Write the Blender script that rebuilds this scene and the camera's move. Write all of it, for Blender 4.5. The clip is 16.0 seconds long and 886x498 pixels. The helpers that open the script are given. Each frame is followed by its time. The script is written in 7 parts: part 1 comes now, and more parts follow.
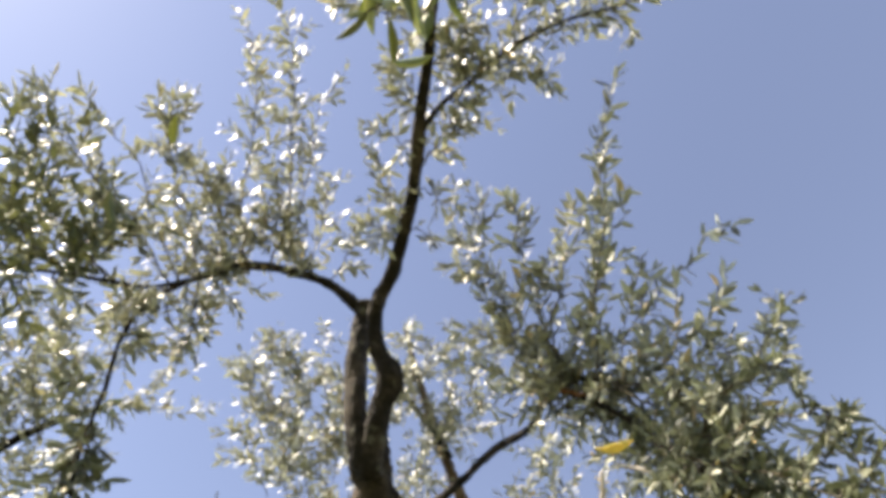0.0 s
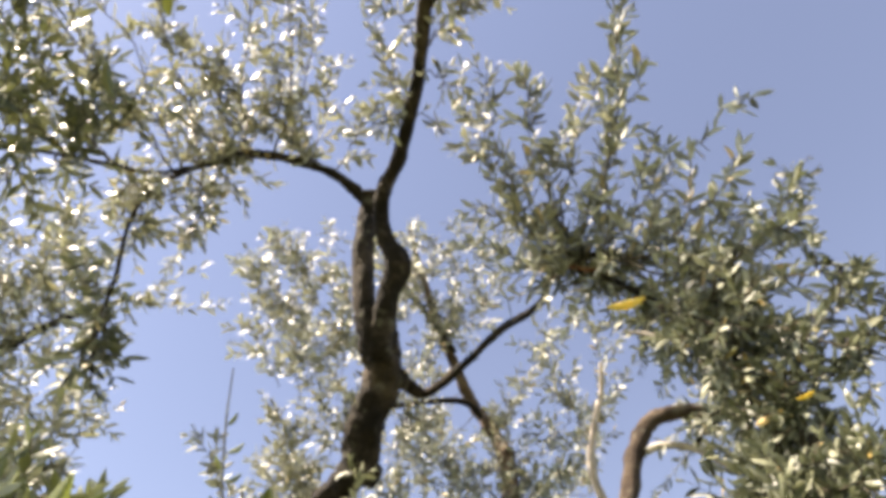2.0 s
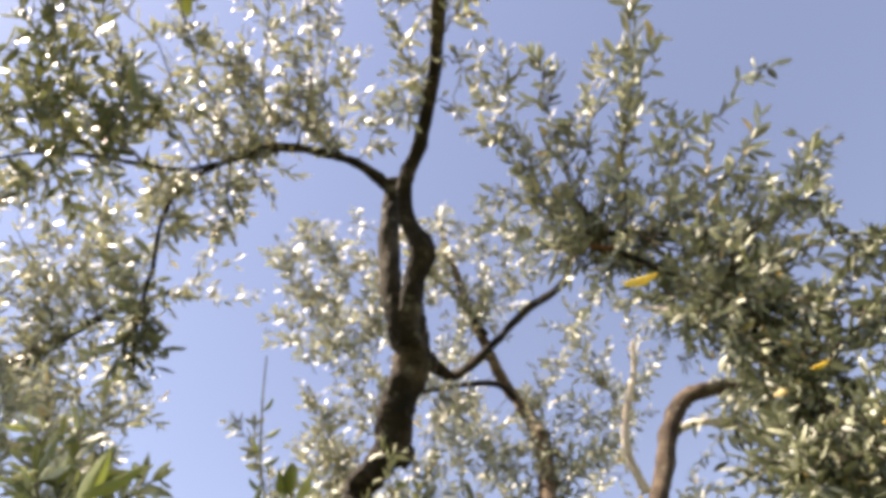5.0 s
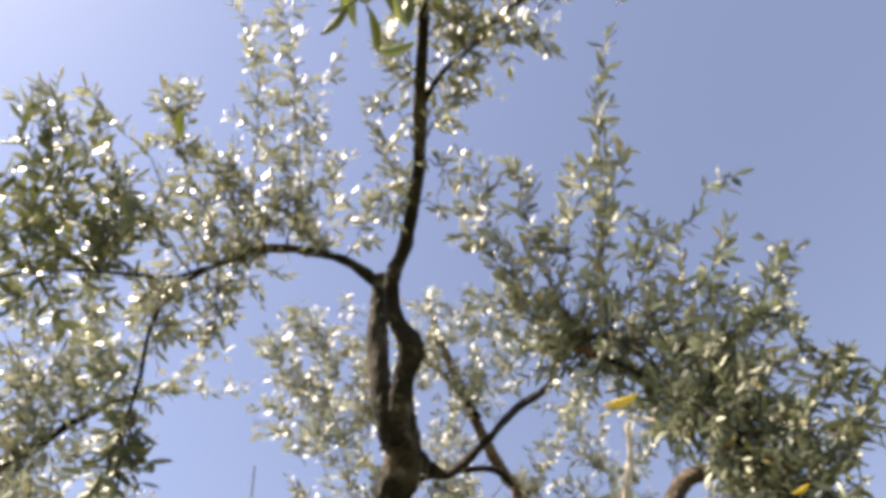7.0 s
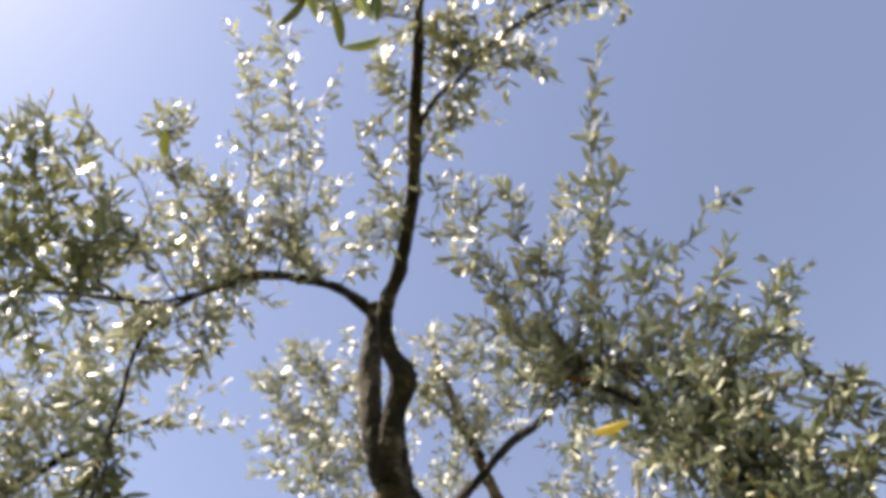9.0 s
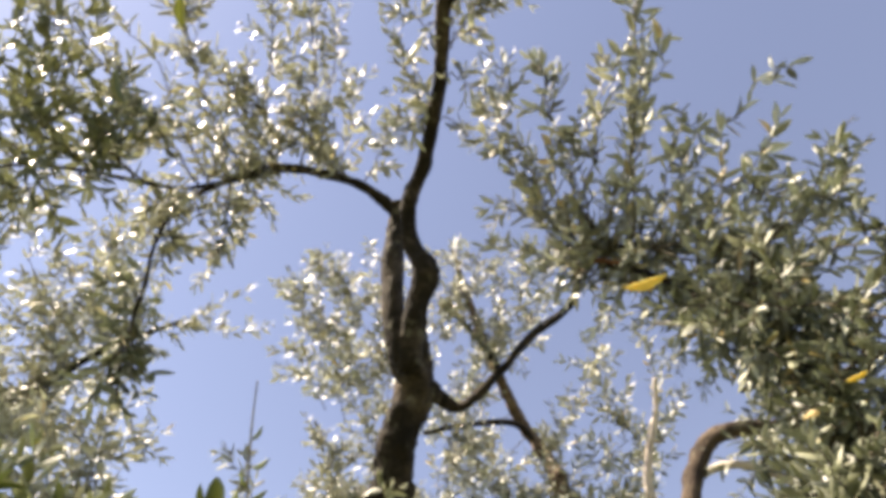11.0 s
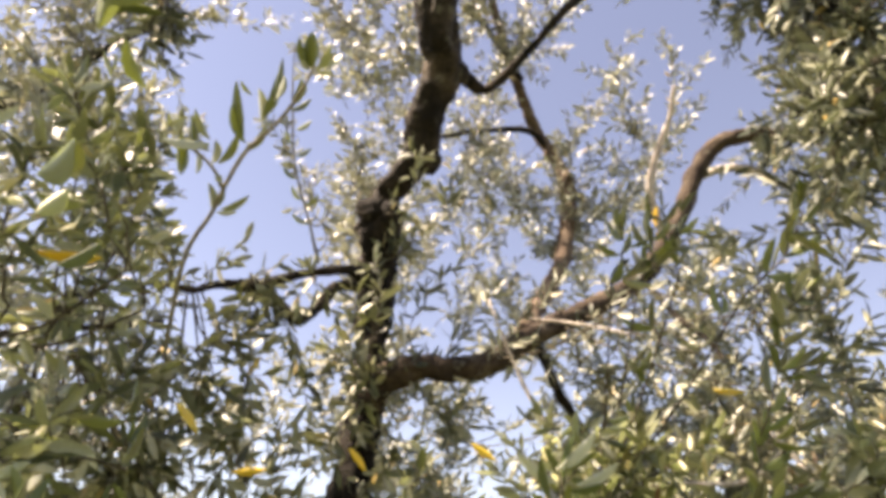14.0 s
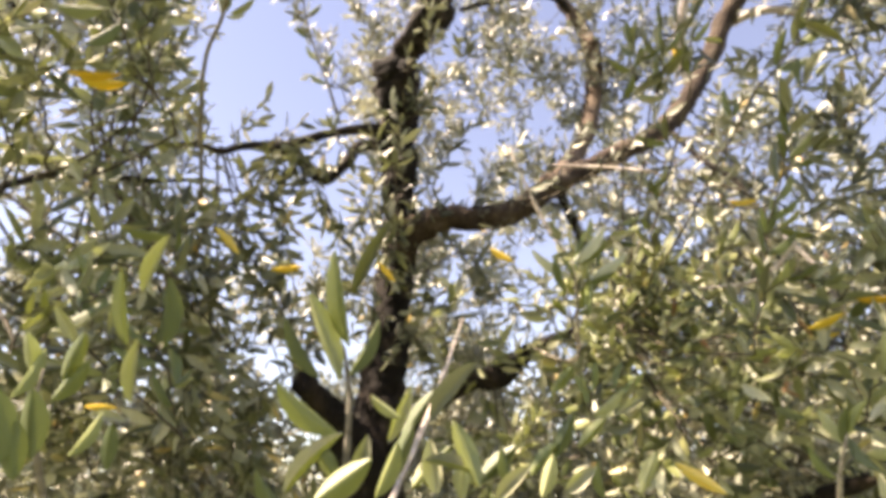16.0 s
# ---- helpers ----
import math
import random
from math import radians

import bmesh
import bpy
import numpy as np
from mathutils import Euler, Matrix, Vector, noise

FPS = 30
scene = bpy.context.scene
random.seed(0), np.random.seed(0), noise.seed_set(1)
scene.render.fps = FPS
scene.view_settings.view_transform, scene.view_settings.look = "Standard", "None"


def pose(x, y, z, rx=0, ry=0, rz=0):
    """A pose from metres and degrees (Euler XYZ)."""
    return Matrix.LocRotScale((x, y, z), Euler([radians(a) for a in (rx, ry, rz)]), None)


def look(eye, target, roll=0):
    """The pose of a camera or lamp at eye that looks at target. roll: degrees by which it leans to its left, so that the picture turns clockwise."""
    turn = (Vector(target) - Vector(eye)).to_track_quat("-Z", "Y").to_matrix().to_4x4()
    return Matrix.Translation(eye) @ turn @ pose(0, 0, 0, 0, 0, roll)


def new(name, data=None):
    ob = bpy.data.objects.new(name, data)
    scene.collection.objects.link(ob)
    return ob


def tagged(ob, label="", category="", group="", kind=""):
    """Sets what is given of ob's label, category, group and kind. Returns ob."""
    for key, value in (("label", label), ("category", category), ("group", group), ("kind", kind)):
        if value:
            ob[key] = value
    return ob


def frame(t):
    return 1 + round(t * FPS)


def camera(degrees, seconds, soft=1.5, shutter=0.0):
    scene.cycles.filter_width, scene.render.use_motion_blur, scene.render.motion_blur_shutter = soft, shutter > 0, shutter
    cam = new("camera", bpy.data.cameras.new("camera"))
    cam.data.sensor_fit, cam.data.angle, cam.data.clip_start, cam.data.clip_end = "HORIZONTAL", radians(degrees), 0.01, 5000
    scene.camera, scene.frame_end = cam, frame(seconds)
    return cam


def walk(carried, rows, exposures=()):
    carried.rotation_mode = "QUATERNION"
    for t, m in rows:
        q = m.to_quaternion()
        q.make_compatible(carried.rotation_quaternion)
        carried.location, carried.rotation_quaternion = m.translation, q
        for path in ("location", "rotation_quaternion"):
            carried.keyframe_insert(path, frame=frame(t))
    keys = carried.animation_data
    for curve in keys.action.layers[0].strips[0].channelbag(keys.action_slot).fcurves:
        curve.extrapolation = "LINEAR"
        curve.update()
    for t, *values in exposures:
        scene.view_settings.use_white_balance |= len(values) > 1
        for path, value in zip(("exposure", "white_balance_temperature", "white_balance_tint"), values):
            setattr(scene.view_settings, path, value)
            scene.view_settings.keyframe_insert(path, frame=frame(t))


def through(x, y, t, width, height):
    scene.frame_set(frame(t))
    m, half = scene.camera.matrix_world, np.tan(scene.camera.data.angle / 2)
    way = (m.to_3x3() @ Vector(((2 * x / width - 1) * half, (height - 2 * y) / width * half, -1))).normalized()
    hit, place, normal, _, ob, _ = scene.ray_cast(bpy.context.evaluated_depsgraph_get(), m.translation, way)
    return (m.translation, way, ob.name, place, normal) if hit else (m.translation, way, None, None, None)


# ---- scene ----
cam = camera(71.1, 16.0, soft=4.6)
PATH = [
    (0.0, -0.039, -0.174, 1.765, 152.97, 3.61, -6.56),
    (0.5, -0.037, -0.173, 1.763, 152.81, 3.65, -7.15),
    (1.0, -0.037, -0.157, 1.761, 151.92, 3.49, -6.83),
    (1.5, -0.038, -0.138, 1.755, 149.59, 3.89, -6.11),
    (2.0, -0.049, -0.107, 1.742, 144.62, 3.57, -6.35),
    (2.5, -0.070, -0.082, 1.728, 139.38, 3.25, -5.75),
    (3.0, -0.068, -0.083, 1.721, 140.69, 2.83, -4.86),
    (5.5, -0.021, -0.138, 1.722, 144.52, 2.51, -2.75),
    (6.0, -0.020, -0.160, 1.724, 146.11, 2.75, -2.71),
    (6.5, -0.019, -0.188, 1.731, 147.51, 3.30, -2.44),
    (7.0, -0.018, -0.206, 1.741, 150.01, 4.13, -1.95),
    (7.5, -0.008, -0.204, 1.749, 150.83, 4.09, -1.47),
    (8.0, 0.006, -0.190, 1.757, 153.11, 3.49, -0.38),
    (10.5, 0.057, -0.063, 1.776, 153.63, 2.53, -4.39),
    (11.0, 0.033, -0.028, 1.760, 147.19, 0.62, -1.92),
    (11.5, 0.009, -0.010, 1.749, 141.13, 0.40, -1.20),
    (12.0, -0.008, -0.007, 1.718, 135.58, -0.09, -2.88),
    (12.5, -0.013, -0.008, 1.682, 131.29, -1.14, -1.29),
    (13.0, -0.013, -0.003, 1.656, 126.68, -1.29, -2.96),
    (13.5, -0.014, 0.008, 1.633, 124.41, -0.80, -4.13),
    (14.0, -0.009, 0.005, 1.599, 122.24, -1.66, -2.60),
    (14.5, -0.001, 0.004, 1.558, 119.85, -2.56, -1.53),
    (15.0, 0.010, 0.020, 1.518, 116.57, -0.70, 0.13),
    (15.5, 0.016, 0.025, 1.495, 115.34, 1.03, 0.81),
    (16.0, 0.023, 0.026, 1.457, 112.89, 0.27, 1.88),
]
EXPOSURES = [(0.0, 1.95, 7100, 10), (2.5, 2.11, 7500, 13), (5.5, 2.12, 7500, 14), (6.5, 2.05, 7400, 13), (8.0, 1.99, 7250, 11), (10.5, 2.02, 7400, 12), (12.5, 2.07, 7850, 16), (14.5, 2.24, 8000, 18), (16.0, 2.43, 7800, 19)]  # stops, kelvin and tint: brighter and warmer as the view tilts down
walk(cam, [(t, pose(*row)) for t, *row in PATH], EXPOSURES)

# ---- light ----
SUN = Vector((-0.56, -0.12, 0.82)).normalized()  # towards the sun
world = bpy.data.worlds.new("world")
scene.world = world
world.use_nodes = True
wt = world.node_tree
sky = wt.nodes.new("ShaderNodeTexSky")
sky.sky_type, sky.sun_disc = "NISHITA", False
sky.sun_elevation, sky.sun_rotation = math.asin(SUN.z), math.atan2(SUN.x, SUN.y)
sky.air_density, sky.dust_density, sky.ozone_density = 1.0, 0.2, 1.0
haze = wt.nodes.new("ShaderNodeHueSaturation")  # thin summer haze pales the blue
haze.inputs["Saturation"].default_value = 0.87
haze.inputs["Hue"].default_value = 0.512
wt.links.new(sky.outputs[0], haze.inputs["Color"])
wt.links.new(haze.outputs[0], wt.nodes["Background"].inputs[0])
wt.nodes["Background"].inputs[1].default_value = 0.064
lamp = bpy.data.lights.new("sun", "SUN")
lamp.energy, lamp.angle, lamp.color = 5.0, radians(0.6), (1.0, 0.93, 0.82)
sun = new("sun", lamp)
sun.matrix_world = look(SUN * 50, (0, 0, 0))

# ---- materials ----


def nodes_of(name):
    m = bpy.data.materials.new(name)
    m.use_nodes = True
    t = m.node_tree
    return m, t, t.nodes["Principled BSDF"], t.nodes["Material Output"]


def node(t, kind, **values):
    n = t.nodes.new("ShaderNode" + kind)
    for key, value in values.items():
        n.inputs[key.replace("_", " ")].default_value = value
    return n


def ramp(t, source, *stops):
    n = t.nodes.new("ShaderNodeValToRGB")
    while len(n.color_ramp.elements) < len(stops):
        n.color_ramp.elements.new(0.5)
    for e, (place, colour) in zip(n.color_ramp.elements, stops):
        e.position, e.color = place, (*colour, 1)
    t.links.new(source, n.inputs[0])
    return n.outputs[0]


def mixed(t, factor, a, b, blend="MIX"):
    n = t.nodes.new("ShaderNodeMix")
    n.data_type, n.blend_type = "RGBA", blend
    for socket, value in zip((n.inputs[0], n.inputs[6], n.inputs[7]), (factor, a, b)):
        if hasattr(value, "is_linked"):
            t.links.new(value, socket)
        else:
            socket.default_value = value if isinstance(value, (int, float)) else (*value, 1)
    return n.outputs[2]


def leaf_material(name, stops, gloss, glow, through, share, single=False, wax=0.5):
    """A leaf's face: tones by leaf, mottled, with light let through."""
    m, t, b, out = nodes_of(name)
    if single:
        chance = t.nodes.new("ShaderNodeObjectInfo").outputs["Random"]
    else:
        chance = t.nodes.new("ShaderNodeNewGeometry").outputs["Random Per Island"]
    tone = ramp(t, chance, *stops)
    spots = node(t, "TexNoise", Scale=140.0, Detail=3.0)
    patches = node(t, "TexNoise", Scale=3.0, Detail=2.0)
    tone = mixed(t, 0.35, tone, ramp(t, spots.outputs[0], (0.3, (0.55, 0.55, 0.5)), (0.7, (1.2, 1.2, 1.15))), "MULTIPLY")
    tone = mixed(t, 0.4, tone, ramp(t, patches.outputs[0], (0.35, (0.75, 0.8, 0.7)), (0.65, (1.2, 1.15, 1.1))), "MULTIPLY")
    t.links.new(tone, b.inputs["Base Color"])
    b.inputs["Roughness"].default_value = gloss
    b.inputs["Specular IOR Level"].default_value = glow
    b.inputs["Coat Weight"].default_value, b.inputs["Coat Roughness"].default_value = wax, 0.42
    bump = node(t, "Bump", Strength=0.25, Distance=0.001)
    t.links.new(spots.outputs[0], bump.inputs["Height"])
    t.links.new(bump.outputs[0], b.inputs["Normal"])
    lucent = t.nodes.new("ShaderNodeBsdfTranslucent")
    veins = ramp(t, spots.outputs[0], (0.3, (0.75, 0.75, 0.7)), (0.7, (1.1, 1.1, 1.1)))
    own = ramp(t, chance, (0.0, tuple(0.35 * c for c in through)), (1.0, through))
    t.links.new(mixed(t, 0.6, own, veins, "MULTIPLY"), lucent.inputs[0])
    mix = t.nodes.new("ShaderNodeMixShader")
    mix.inputs[0].default_value = share
    t.links.new(b.outputs[0], mix.inputs[1])
    t.links.new(lucent.outputs[0], mix.inputs[2])
    t.links.new(mix.outputs[0], out.inputs[0])
    return m


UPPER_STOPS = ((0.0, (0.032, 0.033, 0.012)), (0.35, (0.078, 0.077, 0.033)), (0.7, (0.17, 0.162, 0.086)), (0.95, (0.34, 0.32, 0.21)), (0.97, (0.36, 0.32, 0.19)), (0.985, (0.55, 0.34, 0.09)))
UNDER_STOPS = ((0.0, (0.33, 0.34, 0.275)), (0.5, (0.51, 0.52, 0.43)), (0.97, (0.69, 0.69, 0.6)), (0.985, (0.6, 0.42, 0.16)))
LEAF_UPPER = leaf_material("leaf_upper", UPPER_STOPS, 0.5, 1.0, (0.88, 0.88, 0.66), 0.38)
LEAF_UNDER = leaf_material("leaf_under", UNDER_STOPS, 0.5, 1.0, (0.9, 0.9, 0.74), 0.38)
# greener leaves, their tone also lowered to carry shade
GREEN_STOPS = ((0.0, (0.024, 0.03, 0.008)), (0.4, (0.05, 0.06, 0.016)), (0.75, (0.1, 0.112, 0.036)), (0.92, (0.21, 0.22, 0.1)), (0.955, (0.36, 0.28, 0.13)), (0.985, (0.5, 0.33, 0.08)))
GREEN_UPPER = leaf_material("green_leaf_upper", GREEN_STOPS, 0.5, 0.7, (0.78, 0.82, 0.42), 0.25, wax=0.2)
GREEN_UNDER_STOPS = ((0.0, (0.18, 0.19, 0.115)), (0.5, (0.285, 0.285, 0.19)), (1.0, (0.47, 0.455, 0.34)))
GREEN_UNDER = leaf_material("green_leaf_under", GREEN_UNDER_STOPS, 0.52, 0.7, (0.8, 0.83, 0.55), 0.25, wax=0.15)
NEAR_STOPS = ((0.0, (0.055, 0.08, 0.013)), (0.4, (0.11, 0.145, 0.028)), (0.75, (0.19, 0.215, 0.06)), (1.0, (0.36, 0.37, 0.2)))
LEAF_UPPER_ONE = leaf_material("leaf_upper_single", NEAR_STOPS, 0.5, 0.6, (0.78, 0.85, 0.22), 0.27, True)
LEAF_UNDER_ONE = leaf_material("leaf_under_single", GREEN_UNDER_STOPS, 0.48, 0.8, (0.82, 0.88, 0.4), 0.27, True)
# silvery on both faces: sunlight on these single leaves is put into the colour
LEAF_LIT_ONE = leaf_material("leaf_lit_single", ((0.0, (0.38, 0.41, 0.3)), (0.5, (0.5, 0.52, 0.42)), (1.0, (0.6, 0.62, 0.53))), 0.5, 0.8, (0.85, 0.88, 0.7), 0.3, True)
# grey-green leaves: the shade on their branches is put into the tone
SHADED_STOPS = ((0.0, (0.02, 0.027, 0.011)), (0.4, (0.042, 0.05, 0.022)), (0.75, (0.085, 0.093, 0.046)), (0.93, (0.19, 0.195, 0.12)), (0.96, (0.3, 0.25, 0.13)), (0.985, (0.45, 0.3, 0.08)))
SHADED_UPPER = leaf_material("shaded_leaf_upper", SHADED_STOPS, 0.5, 0.7, (0.6, 0.66, 0.44), 0.24, wax=0.2)
SHADED_UNDER = leaf_material("shaded_leaf_under", ((0.0, (0.165, 0.175, 0.12)), (0.5, (0.27, 0.275, 0.2)), (1.0, (0.42, 0.42, 0.33))), 0.52, 0.7, (0.64, 0.7, 0.5), 0.24, wax=0.15)
# fresh green leaves, made paler to stand in for sunlight on them
SUNLIT_STOPS = ((0.0, (0.03, 0.042, 0.008)), (0.4, (0.08, 0.1, 0.024)), (0.75, (0.18, 0.195, 0.065)), (0.95, (0.36, 0.36, 0.19)), (0.975, (0.45, 0.36, 0.13)))
SUNLIT_UPPER = leaf_material("sunlit_leaf_upper", SUNLIT_STOPS, 0.5, 0.7, (0.82, 0.88, 0.38), 0.3, wax=0.25)
SUNLIT_UNDER = leaf_material("sunlit_leaf_under", ((0.0, (0.2, 0.215, 0.12)), (0.5, (0.33, 0.335, 0.215)), (1.0, (0.55, 0.54, 0.4))), 0.52, 0.7, (0.84, 0.88, 0.5), 0.3, wax=0.2)
YELLOW = leaf_material("leaf_yellow", ((0.0, (0.85, 0.50, 0.03)), (0.5, (0.9, 0.66, 0.06)), (1.0, (0.84, 0.7, 0.2))), 0.45, 0.4, (1.0, 0.78, 0.16), 0.4, True)
DRY = leaf_material("leaf_dry", ((0.0, (0.2, 0.1, 0.05)), (0.5, (0.34, 0.2, 0.11)), (1.0, (0.5, 0.36, 0.24))), 0.7, 0.2, (0.7, 0.4, 0.2), 0.2, True, wax=0.0)


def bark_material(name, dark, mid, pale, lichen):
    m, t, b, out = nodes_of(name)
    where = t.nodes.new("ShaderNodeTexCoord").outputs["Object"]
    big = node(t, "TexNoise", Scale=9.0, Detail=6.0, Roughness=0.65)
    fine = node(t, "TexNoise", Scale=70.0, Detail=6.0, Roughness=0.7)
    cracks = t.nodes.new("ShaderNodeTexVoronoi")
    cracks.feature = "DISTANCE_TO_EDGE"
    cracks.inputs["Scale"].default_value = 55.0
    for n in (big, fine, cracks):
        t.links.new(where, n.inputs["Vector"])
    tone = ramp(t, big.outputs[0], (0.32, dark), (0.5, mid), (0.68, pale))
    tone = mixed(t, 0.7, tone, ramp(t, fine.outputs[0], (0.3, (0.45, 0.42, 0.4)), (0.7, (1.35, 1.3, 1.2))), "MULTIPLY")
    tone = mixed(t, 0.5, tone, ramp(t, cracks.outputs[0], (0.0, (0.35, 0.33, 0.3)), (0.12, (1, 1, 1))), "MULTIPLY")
    spots = node(t, "TexNoise", Scale=24.0, Detail=4.0)
    t.links.new(where, spots.inputs["Vector"])
    tone = mixed(t, ramp(t, spots.outputs[0], (0.6, (0, 0, 0)), (0.72, (lichen, lichen, lichen))), tone, (0.36, 0.35, 0.27))
    t.links.new(tone, b.inputs["Base Color"])
    b.inputs["Roughness"].default_value = 0.9
    b.inputs["Specular IOR Level"].default_value = 0.2
    height = t.nodes.new("ShaderNodeMath")
    height.operation = "ADD"
    t.links.new(fine.outputs[0], height.inputs[0])
    t.links.new(cracks.outputs[0], height.inputs[1])
    bump = node(t, "Bump", Strength=0.8, Distance=0.006)
    t.links.new(height.outputs[0], bump.inputs["Height"])
    t.links.new(bump.outputs[0], b.inputs["Normal"])
    return m


# near black: the shade on the wood is put into its colour
SHADED_BARK = bark_material("bark", (0.006, 0.0045, 0.0035), (0.0115, 0.0085, 0.0065), (0.042, 0.031, 0.023), 0.08)
# lighter copy of the bark, its tone raised as if sunlit
LIT_BARK = bark_material("lit_bark", (0.008, 0.006, 0.005), (0.02, 0.0155, 0.0125), (0.085, 0.068, 0.056), 0.2)
BARE_BARK = bark_material("bare_bark", (0.4, 0.345, 0.31), (0.57, 0.51, 0.465), (0.7, 0.64, 0.6), 0.2)
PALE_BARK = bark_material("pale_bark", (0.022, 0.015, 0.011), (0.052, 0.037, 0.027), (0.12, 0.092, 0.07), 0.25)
# brown bark with sunlight put into the tone, for the back stem
LIT_BROWN_BARK = bark_material("lit_brown_bark", (0.05, 0.034, 0.026), (0.115, 0.083, 0.062), (0.23, 0.18, 0.14), 0.2)
RED_BARK = bark_material("red_bark", (0.1, 0.045, 0.025), (0.19, 0.09, 0.05), (0.28, 0.15, 0.09), 0.1)
TWIG = bark_material("twig_bark", (0.045, 0.038, 0.027), (0.085, 0.073, 0.053), (0.15, 0.13, 0.1), 0.2)
SHOOT_BARK = bark_material("shoot_bark", (0.12, 0.11, 0.085), (0.22, 0.2, 0.16), (0.34, 0.31, 0.25), 0.3)


def soil_material():
    m, t, b, out = nodes_of("dry_grass_soil")
    where = t.nodes.new("ShaderNodeTexCoord").outputs["Object"]
    big = node(t, "TexNoise", Scale=0.6, Detail=8.0, Roughness=0.6)
    fine = node(t, "TexNoise", Scale=30.0, Detail=8.0, Roughness=0.7)
    for n in (big, fine):
        t.links.new(where, n.inputs["Vector"])
    tone = ramp(t, big.outputs[0], (0.35, (0.06, 0.08, 0.03)), (0.55, (0.1, 0.11, 0.055)), (0.72, (0.19, 0.17, 0.1)))
    tone = mixed(t, 0.7, tone, ramp(t, fine.outputs[0], (0.3, (0.5, 0.5, 0.45)), (0.7, (1.3, 1.3, 1.2))), "MULTIPLY")
    t.links.new(tone, b.inputs["Base Color"])
    b.inputs["Roughness"].default_value = 0.95
    bump = node(t, "Bump", Strength=0.7, Distance=0.03)
    t.links.new(fine.outputs[0], bump.inputs["Height"])
    t.links.new(bump.outputs[0], b.inputs["Normal"])
    return m


SOIL = soil_material()

# ---- ground ----
bm = bmesh.new()
rings = [0.0, 2, 4, 7, 12, 25, 60, 200, 900, 3000]
before = [bm.verts.new((0, 0, 0))]
for r in rings[1:]:
    ring = []
    for k in range(48):
        a = k * math.tau / 48
        x, y = r * math.cos(a), r * math.sin(a)
        ring.append(bm.verts.new((x, y, 0.05 * noise.noise((x * 0.5, y * 0.5, 0)) if r < 100 else 0)))
    for k in range(48):
        if len(before) == 1:
            bm.faces.new((before[0], ring[k], ring[(k + 1) % 48]))
        else:
            bm.faces.new((before[k], ring[k], ring[(k + 1) % 48], before[(k + 1) % 48]))
    before = ring
ground_mesh = bpy.data.meshes.new("ground")
bm.to_mesh(ground_mesh)
bm.free()
ground_mesh.materials.append(SOIL)
tagged(new("ground", ground_mesh), "grassy ground of the olive grove, dry in patches", "ground", kind="structure")

# ---- trees: wood ----


def glide(points, steps):
    """Points along a smooth curve through the given ones."""
    p = np.array(points, float)
    p = np.vstack([2 * p[0] - p[1], p, 2 * p[-1] - p[-2]])
    out = []
    for i in range(1, len(p) - 2):
        for s in range(steps):
            u = s / steps
            out.append(0.5 * (2 * p[i] + (p[i + 1] - p[i - 1]) * u + (2 * p[i - 1] - 5 * p[i] + 4 * p[i + 1] - p[i + 2]) * u * u
                              + (3 * p[i] - p[i - 1] - 3 * p[i + 1] + p[i + 2]) * u ** 3))
    out.append(p[-2])
    return np.array(out)


def tube(verts, faces, path, radii, sides, rough=0.0):
    """Adds a rounded, uneven stem along a path to the lists of vertices and faces."""
    start = len(verts)
    path = np.asarray(path)
    along = np.gradient(path, axis=0)
    along /= np.linalg.norm(along, axis=1)[:, None] + 1e-9
    side = np.cross(along[0], (0.3, 0.9, 0.2))
    n = len(path)
    for i in range(n):
        side = side - along[i] * (side @ along[i])
        side /= np.linalg.norm(side) + 1e-9
        other = np.cross(along[i], side)
        for k in range(sides):
            a = k * math.tau / sides
            way = side * math.cos(a) + other * math.sin(a)
            r = radii[i]
            if rough:
                q = Vector(path[i] + way * r)
                r *= 1 + rough * (noise.noise(q * 14) + 0.9 * noise.noise(q * 37) + 0.6 * noise.noise(q * 75) + 0.5 * noise.noise(q * 5))
            verts.append(tuple(path[i] + way * r))
    for i in range(n - 1):
        for k in range(sides):
            a, b = start + i * sides + k, start + i * sides + (k + 1) % sides
            faces.append((a, b, b + sides, a + sides))
    for end, flip, out in ((0, True, -1), (n - 1, False, 1)):
        tip = len(verts)
        verts.append(tuple(path[end] + along[end] * radii[end] * 0.35 * out))
        for k in range(sides):
            a, b = start + end * sides + k, start + end * sides + (k + 1) % sides
            faces.append((b, a, tip) if flip else (a, b, tip))


def mesh_of(name, verts, faces, material, smooth=True):
    mesh = bpy.data.meshes.new(name)
    mesh.from_pydata(verts, [], faces)
    mesh.materials.append(material)
    if smooth:
        mesh.polygons.foreach_set("use_smooth", [True] * len(mesh.polygons))
    mesh.update()
    return mesh


def tree(label, base):
    ob = new("olive_tree")
    ob.empty_display_size = 0.3
    ob.location = base
    return tagged(ob, label, "tree", "olive trees")


def under(ob, parent):
    """Hangs ob under parent without moving it."""
    ob.parent = parent
    if parent.parent is None:
        ob.matrix_parent_inverse = Matrix.Translation(-parent.location)
    return ob


WOOD = {}      # limb object: points along its middle
SPRAYS = {}    # limb object: shoots to be grown


